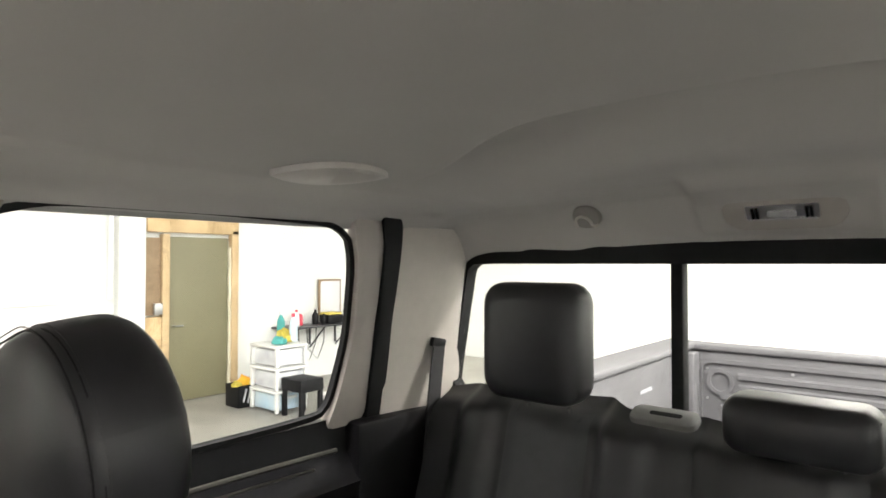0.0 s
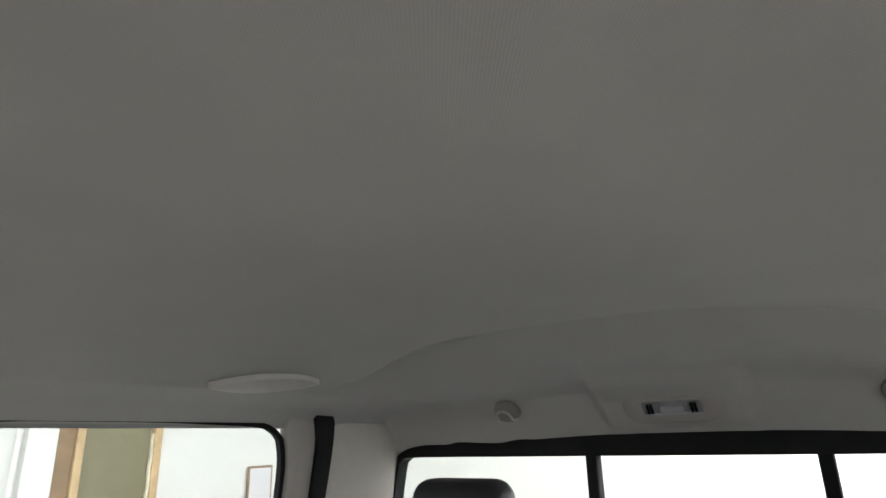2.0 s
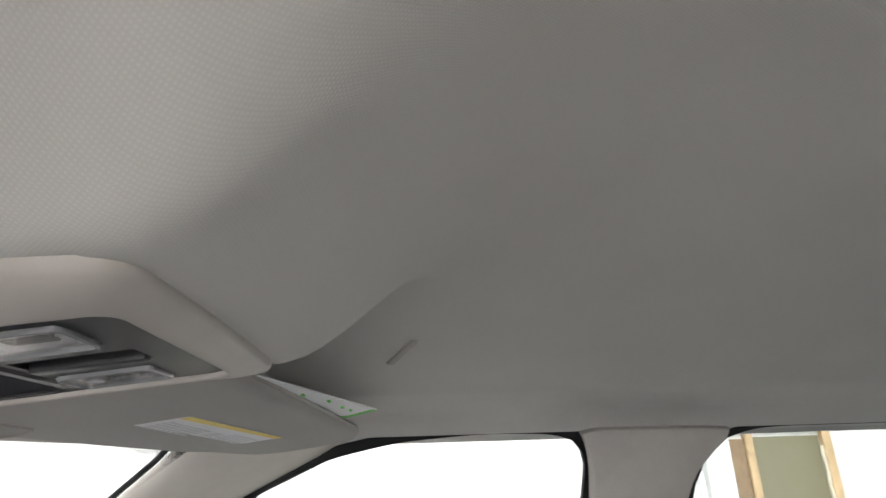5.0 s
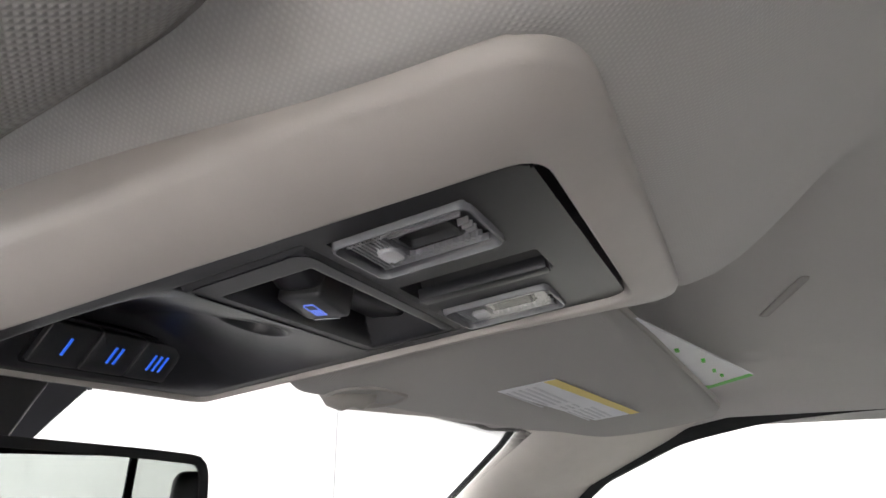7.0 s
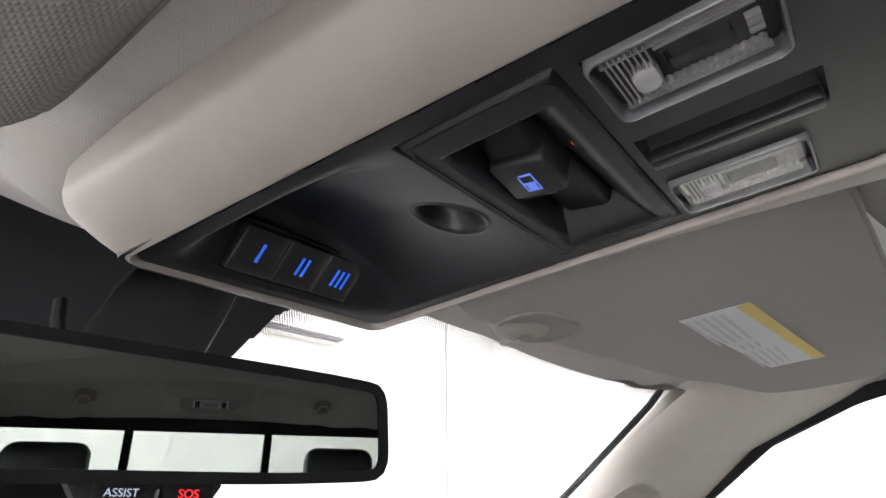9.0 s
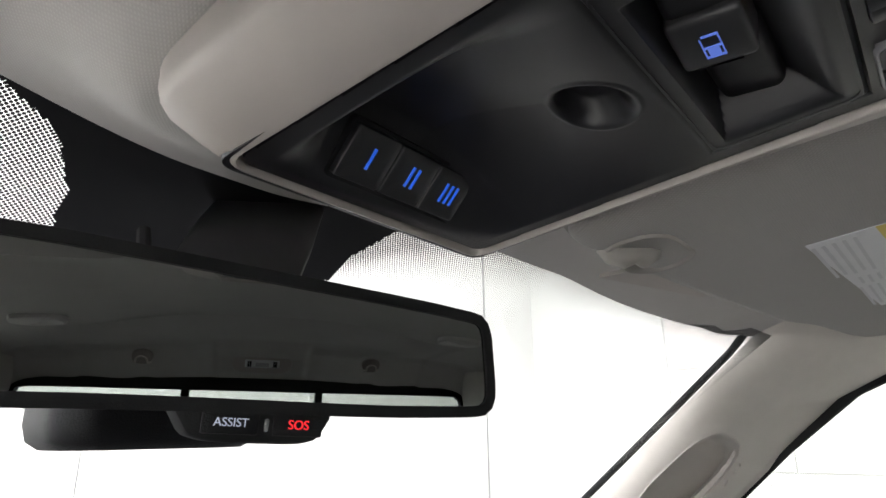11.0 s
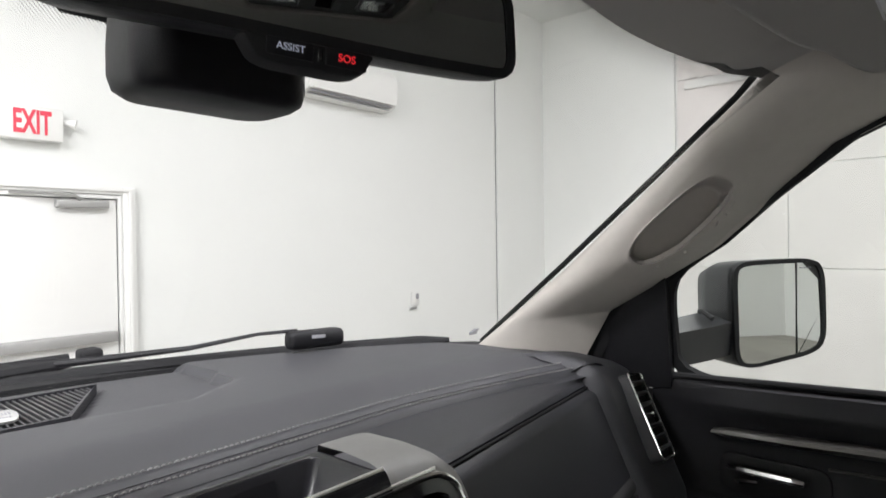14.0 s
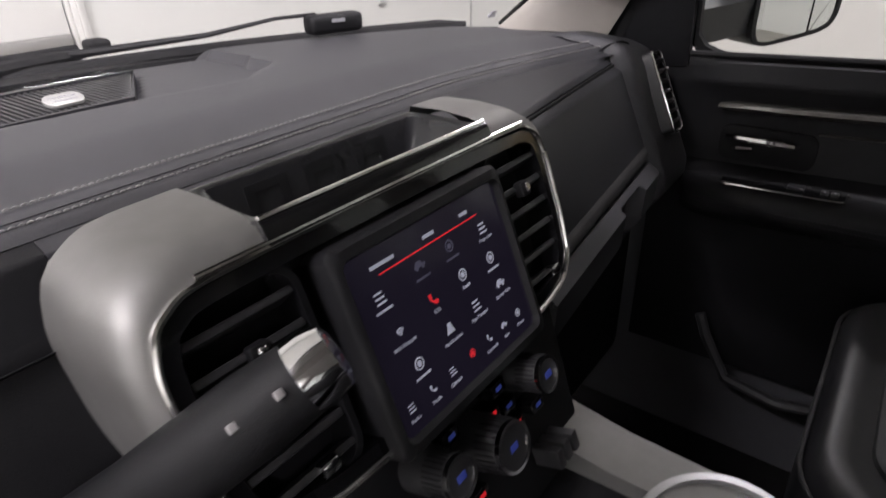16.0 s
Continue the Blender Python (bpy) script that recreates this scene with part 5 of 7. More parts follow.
# bright tube laid in for the white highlight along the gloss band
part("chrome_line", tube([(lerp(-0.138, 0.100, i / 12), 0.8515, 1.3030) for i in range(13)], 0.0020), "bright_trim", da)

# air vents either side of the screen
for s in (1, -1):
    VM_ = CS @ Matrix.Translation((0.145 if s > 0 else -0.153, 0.011, 0))
    av = part("air_vent", frame_ring(rrect(0.090, 0.146, 0.02, 5), rrect(0.080, 0.136, 0.016, 5), VM_, -0.03, -0.002), "black", da, "black slatted air vent")
    for k in range(6):
        part("slat", boxed((-0.039, -0.0028, -0.026), (0.039, 0.0028, -0.004), 0.0015, 2, VM_ @ Matrix.Translation((0, -0.055 + k * 0.022, 0)) @ Matrix.Rotation(radians(-24), 4, "X")), "black_grey", av)
    part("vent_knob", boxed((-0.004, -0.008, -0.006), (0.010, 0.006, 0.004), 0.002, 2, VM_ @ Matrix.Translation((-0.002, 0.03, 0))), "black", av)
    part("knob_cap", boxed((-0.003, -0.004, 0.003), (0.003, 0.004, 0.0065), 0.001, 1, VM_ @ Matrix.Translation((0.001, 0.03, 0))), "chrome", av)
    part("vent_wheel", boxed((0.005, -0.005, -0.006), (0.020, 0.005, 0.003), 0.002, 2, VM_ @ Matrix.Translation((0, -0.058, 0))), "chrome", av)

# touchscreen
TS = CS @ Matrix.Translation((0.002, -0.002, 0.0))
sf = part("screen_frame", loft([[TS @ Vector((x, y, z)) for x, y in rrect(w, h, 0.008, 4)] for w, h, z in ((0.196, 0.158, -0.03), (0.196, 0.158, 0.010), (0.190, 0.152, 0.014), (0.180, 0.138, 0.015), (0.175, 0.133, 0.010))], caps=False), "black", da, "black touchscreen housing")
scn = part("screen", plate(rrect(0.176, 0.134, 0.003, 3), TS @ Matrix.Translation((0, 0, 0.009)), 0.001), "screen", sf, "lit touchscreen with app icons")


def on_screen(text, x, y, size, material="white_glow"):
    writing(text, size, TS @ Matrix.Translation((x, y, 0.0102)), material, scn, "screen_lettering", 0.0001)


part("screen_line", plate([(-0.060, 0.0475), (0.056, 0.0475), (0.056, 0.0485), (-0.060, 0.0485)], TS @ Matrix.Translation((0, 0, 0.0101)), 0.0002), "red_glow", scn, "red line")
for x0, x1 in ((-0.066, -0.042), (-0.010, 0.003), (0.035, 0.046)):
    part("screen_bar", boxed((x0, 0.053, 0.0101), (x1, 0.0557, 0.0103), m=TS), "white_glow", scn)


def icon(x, y, kind, r=0.0048, material="white_glow"):
    bm = bmesh.new()
    T_ = TS @ Matrix.Translation((x, y, 0.0101))
    if kind == "ring":
        c = [(math.cos(2 * math.pi * i / 20), math.sin(2 * math.pi * i / 20)) for i in range(20)]
        frame_ring([(r * a, r * b) for a, b in c], [(r * 0.78 * a, r * 0.78 * b) for a, b in c], T_, 0, 0.0002, bm=bm)
        plate([(r * 0.5 * a, r * 0.5 * b) for a, b in c], T_, 0.0002, bm=bm)
    elif kind == "bars":
        for k in range(3):
            box(bm, (-r, -r + k * r * 0.75, 0), (r * (1 - 0.2 * k), -r + k * r * 0.75 + r * 0.3, 0.0002), m=T_)
    elif kind == "bell":
        plate([(-r, -r * 0.7), (r, -r * 0.7), (r * 0.6, 0.2 * r), (r * 0.4, r), (-r * 0.4, r), (-r * 0.6, 0.2 * r)], T_, 0.0002, bm=bm)
    elif kind == "wave":
        for k in (0.35, 0.7, 1.05):
            arc = [(k * r * math.cos(math.pi * (0.25 + 0.5 * i / 8)), -r * 0.5 + k * 1.2 * r * math.sin(math.pi * (0.25 + 0.5 * i / 8))) for i in range(9)]
            plate(arc + [(a * 0.8, b - 0.0012) for a, b in arc[::-1]], T_, 0.0002, bm=bm)
    elif kind == "car":
        plate([(-r * 1.3, -r * 0.3), (r * 1.3, -r * 0.3), (r * 1.3, r * 0.1), (r * 0.7, r * 0.2), (r * 0.3, r * 0.7), (-r * 0.6, r * 0.7), (-r, r * 0.2)], T_, 0.0002, bm=bm)
        for k in (-0.7, 0.7):
            plate([(k * r + 0.3 * r * math.cos(a), -0.4 * r + 0.3 * r * math.sin(a)) for a in [i * 0.7854 for i in range(8)]], T_, 0.0002, bm=bm)
    else:
        plate([(-r * 0.9, r * 0.9), (-r * 0.3, r), (-r * 0.2, r * 0.3), (-r * 0.4, 0.1 * r), (0.1 * r, -0.4 * r), (r * 0.4, -r * 0.2), (r, -r * 0.4), (r * 0.8, -r), (0, -r * 0.8), (-r * 0.7, 0)], T_, 0.0002, bm=bm)
    part("screen_icon", bm, material, scn)


for (x, y, k, txt, m_) in ((-0.066, 0.034, "bars", "", "white_glow"), (-0.022, 0.038, "car", "", "dim_glow"), (0.014, 0.038, "ring", "", "dim_glow"), (0.058, 0.036, "bars", "Projection", "white_glow"),
                           (-0.060, 0.004, "wave", "WiFi Hotspot", "white_glow"), (-0.020, 0.010, "phone", "SOS", "red_glow"), (0.018, 0.012, "ring", "Assist", "white_glow"), (0.056, 0.010, "ring", "", "white_glow"),
                           (-0.054, -0.024, "ring", "", "white_glow"), (-0.014, -0.018, "bell", "Notifications", "white_glow"), (0.022, -0.016, "bars", "App Manager", "white_glow"), (0.058, -0.014, "car", "Backup Cam", "white_glow")):
    icon(x, y, k, material=m_)
    if txt:
        on_screen(txt, x, y - 0.0095, 0.0042)
    else:
        part("screen_bar", boxed((x - 0.008, y - 0.0105, 0.0101), (x + 0.008, y - 0.0088, 0.0103), m=TS), m_, scn)
for x, txt, ic in ((-0.074, "Radio", "bars"), (-0.050, "Media", "phone"), (-0.026, "Climate", "bars"), (0.0, "", "ring"), (0.024, "Controls", "phone"), (0.046, "Nav", "car"), (0.068, "Phone", "ring")):
    icon(x, -0.047, ic, 0.0034, "red_glow" if txt == "" else "white_glow")
    if txt:
        on_screen(txt, x, -0.0565, 0.0042)
# lamps and knobs under the screen
for x, y, r in ((-0.062, -0.113, 0.019), (0.0, -0.133, 0.024), (0.070, -0.109, 0.018)):
    KM = CS @ Matrix.Translation((x, y, -0.012))
    c = [(math.cos(2 * math.pi * i / 28), math.sin(2 * math.pi * i / 28)) for i in range(28)]
    kb = part("knob", loft([[KM @ Vector((a * r * k, b * r * k, z)) for a, b in c] for k, z in ((1.0, -0.02), (1.0, 0.006), (0.93, 0.009), (0.90, 0.030), (0.86, 0.033), (0.74, 0.0335))]), "black_grey", da, "ribbed control knob with a chrome ring")
    part("knob_ring", frame_ring([(a * r * 0.90, b * r * 0.90) for a, b in c], [(a * r * 0.78, b * r * 0.78) for a, b in c], KM, 0.030, 0.0345), "chrome", kb)
    part("knob_mark", boxed((-0.005, -0.003, 0.0336), (0.005, 0.003, 0.034), m=KM), "blue_dim", kb)
    rb = bmesh.new()
    for i in range(28):
        a = 2 * math.pi * i / 28
        box(rb, (-0.0007, r * 0.9, 0.010), (0.0007, r * 0.955, 0.029), m=KM @ Matrix.Rotation(a, 4, "Z"))
    part("knob_ribs", rb, "black", kb)
for k, (x, y) in enumerate(((-0.034, -0.103), (0.018, -0.118), (0.034, -0.103), (0.040, -0.124), (0.044, -0.145), (-0.036, -0.145), (-0.025, -0.167), (0.078, -0.148))):
    pk = part("push_button", boxed((x - 0.010, y - 0.006, -0.03), (x + 0.010, y + 0.006, -0.006), 0.0015, 2, CS), "gloss", da, "black push button with a lit mark")
    part("button_mark", boxed((x - 0.004, y - 0.0018, -0.0062), (x + 0.004, y + 0.0018, -0.0056), m=CS), "red_glow" if k in (1, 4, 6) else "blue_dim", pk)
for x in (0.060, 0.074, 0.088):
    part("toggle", boxed((x + 0.06 - 0.05, -0.215, -0.03), (x + 0.06 - 0.04, -0.195, 0.004), 0.002, 2, CS), "black_grey", da)
part("lower_panel", plate(rrect(0.30, 0.20, 0.02, 4), CS @ Matrix.Translation((0, -0.16, -0.035)), 0.006), "black", da)
settle(da)

# ---- gear selector on the steering column ----
gs = thing("gear_selector", "black column gear lever with a chrome end cap", "gear lever", at=(-0.30, 0.80, 1.2))
part("lever", tube([(-0.40, 0.93, 1.13), (-0.30, 0.865, 1.165), (-0.2535, 0.8215, 1.20), (-0.205, 0.780, 1.245), (-0.182, 0.768, 1.258)], [0.016, 0.020, 0.0235, 0.0225, 0.0200], 24), "black", gs)
part("end_cap", tube([(-0.184, 0.769, 1.2570), (-0.176, 0.765, 1.2613), (-0.168, 0.761, 1.2655), (-0.166, 0.760, 1.2665)], [0.0202, 0.0200, 0.0175, 0.010], 24), "chrome", gs, "chrome end cap")
for dx in (0.0, 0.012):
    part("push_mark", boxed((-0.004, -0.002, -0.004), (0.004, 0.002, 0.004), 0.001, 1, Matrix.Translation((-0.224 + dx * 1.6, 0.771 - dx * 1.0, 1.2545 + dx * 1.0)) @ Matrix.Scale(0.6, 4) @ Matrix.Rotation(radians(-45), 4, "X")), "thread", gs)
settle(gs)
sc = thing("steering_column", "black plastic steering column shroud", "steering column", at=(-0.42, 0.95, 1.15))
part("shroud", tube([(-0.42, 0.72, 1.205), (-0.42, 0.76, 1.20), (-0.42, 1.02, 1.12)], [0.05, 0.065, 0.07], 20), "black", sc)
settle(sc)

# ---- floor console ----
fc = thing("floor_console", "black centre console with silver trim and a chrome cup ring", "centre console", at=(0.0, 0.45, 0.36))
part("body", boxed((-0.15, 0.10, 0.36), (0.14, 0.78, 0.965), 0.02, 3), "black", fc)
part("silver_strip", loft([[Vector(p) for p in r] for r in ([(0.085, 0.79, 1.0), (0.150, 0.79, 1.0), (0.155, 0.79, 0.95), (0.085, 0.79, 0.95)], [(0.090, 0.70, 0.985), (0.152, 0.70, 0.985), (0.157, 0.70, 0.94), (0.09, 0.70, 0.94)], [(0.100, 0.42, 0.975), (0.152, 0.42, 0.975), (0.157, 0.42, 0.93), (0.10, 0.42, 0.93)])]), "silver", fc, "satin silver edge trim")
ring = [(math.cos(2 * math.pi * i / 40), math.sin(2 * math.pi * i / 40)) for i in range(40)]
part("cup_ring", frame_ring([(0.088 * a, 0.075 * b) for a, b in ring], [(0.080 * a, 0.067 * b) for a, b in ring], Matrix.Translation((0.065, 0.585, 0.975)), -0.01, 0.012), "chrome_soft", fc, "chrome cup holder ring")
part("cup_well", plate([(0.081 * a, 0.068 * b) for a, b in ring], Matrix.Translation((0.065, 0.585, 0.968)), 0.003), "black_soft", fc)
settle(fc)

# ---- wipers beyond the windscreen ----
for nm, a, b in (("passenger", (0.02, 1.70, 1.255), (0.727, 1.31, 1.277)), ("driver", (-0.70, 1.45, 1.26), (0.17, 1.73, 1.27))):
    wp = thing("wiper", "black windscreen wiper resting at the base of the glass", "wiper", "wipers", ((a[0] + b[0]) / 2, (a[1] + b[1]) / 2, 1.27))
    A_, B_ = Vector(a), Vector(b)
    pts = [A_.lerp(B_, t) + Vector((0, 0.055 * math.sin(math.pi * t), 0)) for t in [i / 16 for i in range(17)]]
    part("blade", tube(pts, [0.006] + [0.013] * 15 + [0.006], 8), "black_soft", wp)
    if nm == "passenger":
        arm = [Vector(p) for p in ((0.02, 1.78, 1.268), (0.18, 1.70, 1.275), (0.30, 1.56, 1.295), (0.38, 1.47, 1.318), (0.44, 1.432, 1.321))]
        part("arm", tube(arm, [0.010, 0.007, 0.0045, 0.0032, 0.0032], 8), "black", wp)
        part("coupler", boxed((-0.054, -0.018, -0.018), (0.054, 0.018, 0.015), 0.010, 3, Matrix.Translation((0.468, 1.418, 1.306)) @ Matrix.Rotation(radians(-14), 4, "Z")), "black", wp, "black blade holder with a small mark")
        part("coupler_mark", boxed((-0.013, -0.0195, -0.003), (0.013, -0.0178, 0.003), 0, m=Matrix.Translation((0.468, 1.418, 1.310)) @ Matrix.Rotation(radians(-14), 4, "Z")), "print", wp)
    else:
        part("arm", tube([(-0.5, 1.75, 1.25), (-0.1, 1.76, 1.27), (0.17, 1.77, 1.272)], 0.010, 8), "black", wp)
        part("nozzle", boxed((0.19, 1.76, 1.262), (0.23, 1.80, 1.285), 0.008, 3), "black_soft", wp)
    settle(wp)
structure("cowl", sheet(lambda u, v: Vector((lerp(-0.85, 0.85, u), 1.63 - 0.6 * lerp(-0.85, 0.85, u) ** 2 + 0.28 * v, 1.259 - 0.03 * v ** 3)), 30, 6, 0.01), "black_soft", "black plastic cowl below the windscreen", "cowl")
structure("hood", sheet(lambda u, v: Vector((lerp(-0.85, 0.85, u), 1.90 - 0.6 * lerp(-0.85, 0.85, u) ** 2 + 0.9 * v, 1.222 - 0.10 * v - 0.05 * (2 * u - 1) ** 4)), 30, 12, 0.01), "body", "dark grey painted pickup hood", "vehicle body")
st_ = thing("sticker", "small dark sticker in the corner of the windscreen", "sticker", at=(0.74, 1.255, 1.296))
part("mark", boxed((-0.014, -0.002, -0.004), (0.010, 0.002, 0.003), 0.001, 1), "print", st_)
part("mark", boxed((-0.004, -0.002, 0.002), (0.016, 0.002, 0.007), 0.001, 1), "print", st_)

# ---- rear bench ----
def bench(u, v):
    """Front skin of the backrest: two outer seats with raised bolsters and a flat middle."""
    x = lerp(-0.74, 0.74, u)
    a = abs(x)
    top = 1.337 - 0.012 * smooth01((0.24 - abs(a - 0.22)) / 0.1) * smooth01((0.30 - a) / 0.05) - 0.30 * max(0, a - 0.56) ** 1.3
    z = lerp(0.72, top, v)
    y = -1.05 + 0.20 * (1 - v) ** 1.2
    seat_c = a - 0.42
    bol = smooth01((abs(seat_c) - 0.10) / 0.05) * smooth01((0.24 - abs(seat_c)) / 0.05)
    y += 0.030 * bol + 0.012 * smooth01((0.10 - abs(seat_c)) / 0.03) + 0.02 * smooth01((0.12 - a) / 0.05)
    y -= 0.07 * smooth01((v - 0.9) / 0.1) ** 2
    for seam in (0.31, 0.53, 0.20, 0.13):
        y -= 0.010 * max(0, 1 - abs(a - seam) / 0.008)
    return Vector((x, y, z))


rs = thing("rear_bench", "black leather rear bench with grey seat inserts", "bench seat", at=(0, -0.85, 0.36))
part("backrest", sheet(bench, 150, 60, -0.11), "leather", rs, smooth=60)
part("seat_cushion", boxed((-0.72, -1.0, 0.60), (0.72, -0.48, 0.80), 0.05, 4), "leather", rs)
part("base", boxed((-0.68, -1.1, 0.36), (0.68, -0.55, 0.62), 0.02), "black", rs)
for s in (1, -1):
    part("insert", sheet(lambda u, v: bench((lerp(0.325, 0.515, u) * s + 0.74) / 1.48, lerp(0.1, 0.955, v)) + Vector((0, 0.003, 0)), 12, 30, -0.004), "leather_grey", rs, "grey perforated insert")
    # moulded top plate with a slot for the centre belt
    tp = part("belt_guide_plate", plate([(x + s * 0.185, y - 1.065) for x, y in rrect(0.125, 0.05, 0.018, 5)], Matrix.Translation((0, -1.065, 1.322)) @ Matrix.Rotation(radians(-22), 4, "X") @ Matrix.Translation((0, 1.065, 0)), 0.012, 0.004), "grey_trim_light", rs, "grey moulded belt guide plate")
    part("slot", plate([(x + s * 0.182, y - 1.062) for x, y in rrect(0.06, 0.012, 0.005, 4)], Matrix.Translation((0, -1.065, 1.3345)) @ Matrix.Rotation(radians(-22), 4, "X") @ Matrix.Translation((0, 1.065, 0)), 0.0008), "black_soft", tp)
settle(rs)
for x, w, z0, z1, lab in ((0.425, 0.222, 1.335, 1.575, "tall black leather rear headrest"), (-0.425, 0.222, 1.335, 1.575, "tall black leather rear headrest"), (-0.045, 0.215, 1.312, 1.405, "low black leather middle headrest")):
    hr = thing("headrest", lab, "headrest", "rear headrests", (x, -1.01, z0))
    part("pad", pillow(w, z1 - z0, 0.11, 0.034 if z1 > 1.5 else 0.024, 10, m=Matrix.Translation((0, 0, (z1 - z0) / 2))), "leather", hr, smooth=60)
    for k in (-0.05, 0.05):
        part("post", tube([(k, -0.045, -0.03), (k, -0.02, 0.03)], 0.006), "chrome", hr)
    h = z1 - z0
    for k in (-1, 1):
        st = bmesh.new()
        for i in range(int(h * 0.8 / 0.006)):
            z = h * 0.1 + i * 0.006
            tube([(k * w * 0.478, 0.034, z), (k * w * 0.478, 0.034, z + 0.004)], 0.0008, 4, st, False)
        part("stitching", st, "thread_dark", hr)

# ---- front passenger seat ----
fs = thing("front_seat", "black leather front passenger seat with piped edges", "seat", at=(0.43, 0.1, 0.36))
BK = pose(0.47, -0.13, 1.02, -14)
part("backrest", pillow(0.50, 0.66, 0.17, 0.07, 10, m=BK), "leather", fs, smooth=60)
part("seat_cushion", loft([[Vector((x * k + 0.44, y * k2 + 0.27, z)) for x, y in rrect(0.50, 0.56, 0.10, 8)] for k, k2, z in ((0.96, 0.96, 0.75), (1.0, 1.0, 0.80), (1.0, 1.0, 0.910), (0.975, 0.975, 0.942), (0.92, 0.92, 0.952), (0.85, 0.85, 0.942))]), "leather", fs, smooth=60)
part("cushion_insert", plate([(x + 0.44, y + 0.27) for x, y in rrect(0.36, 0.44, 0.06, 8)], Matrix.Translation((0, 0, 0.937)), 0.012, 0.006), "leather_grey", fs, "dark grey perforated insert")
pp = [Vector((x + 0.44, y + 0.27, 0.928)) for x, y in rrect(0.502, 0.562, 0.10, 8)]
part("piping", tube(pp + pp[:1], 0.0028, 6), "thread_dark", fs, "grey edge piping")
HM = pose(0.512, -0.19, 1.420, -6, 15)
part("headrest", pillow(0.325, 0.262, 0.14, 0.109, 14, m=HM), "leather", fs, "black leather headrest with double seam", smooth=60)
for k in (0.036, 0.046):
    loopp = [HM @ Vector((x, k, z)) for x, z in rrect(0.310, 0.248, 0.118, 10)]
    part("seam", tube(loopp + loopp[:1], 0.0012, 5), "black_soft", fs)
for k in (0.033, 0.050):
    st = bmesh.new()
    lo_ = [HM @ Vector((x, k, z)) for x, z in rrect(0.318, 0.256, 0.121, 30)]
    for i in range(0, len(lo_) - 1, 1):
        a_, b_ = lo_[i], lo_[i + 1]
        nseg = max(1, int((b_ - a_).length / 0.006))
        for q in range(nseg):
            tube([a_.lerp(b_, q / nseg), a_.lerp(b_, (q + 0.6) / nseg)], 0.0008, 4, st, False)
    part("stitching", st, "thread_dark", fs)
part("base", boxed((0.24, 0.02, 0.36), (0.64, 0.48, 0.80), 0.03), "black", fs)
settle(fs)
drv = copy_thing(fs, Matrix.Translation((-0.51, 0.1, 0.36)))
tagged(drv, "black leather driver's seat with piped edges", "seat")

# ---- rear belts ----
for s in (1, -1):
    sb = thing("seat_belt", "black seat belt hanging from a pillar slot", "seat belt", "rear seat belts", (s * 0.79, -1.1, 1.3))
    part("guide", plate(rrect(0.05, 0.022, 0.006, 4), Matrix(((0, 0, -s * 1.0, s * 0.782), (1, -0.25, 0, -1.108), (0.2, 1, 0, 1.412), (0, 0, 0, 1))), 0.012, 0.003), "black_soft", sb)
    part("strap", loft([[Vector((s * x, y - w, z)), Vector((s * (x - 0.004), y - w, z)), Vector((s * (x - 0.004), y + w, z)), Vector((s * x, y + w, z))] for x, y, z, w in ((0.775, -1.108, 1.41, 0.022), (0.765, -1.085, 1.34, 0.023), (0.755, -1.06, 1.25, 0.023), (0.74, -1.02, 1.05, 0.023))]), "belt", sb)
    settle(sb)

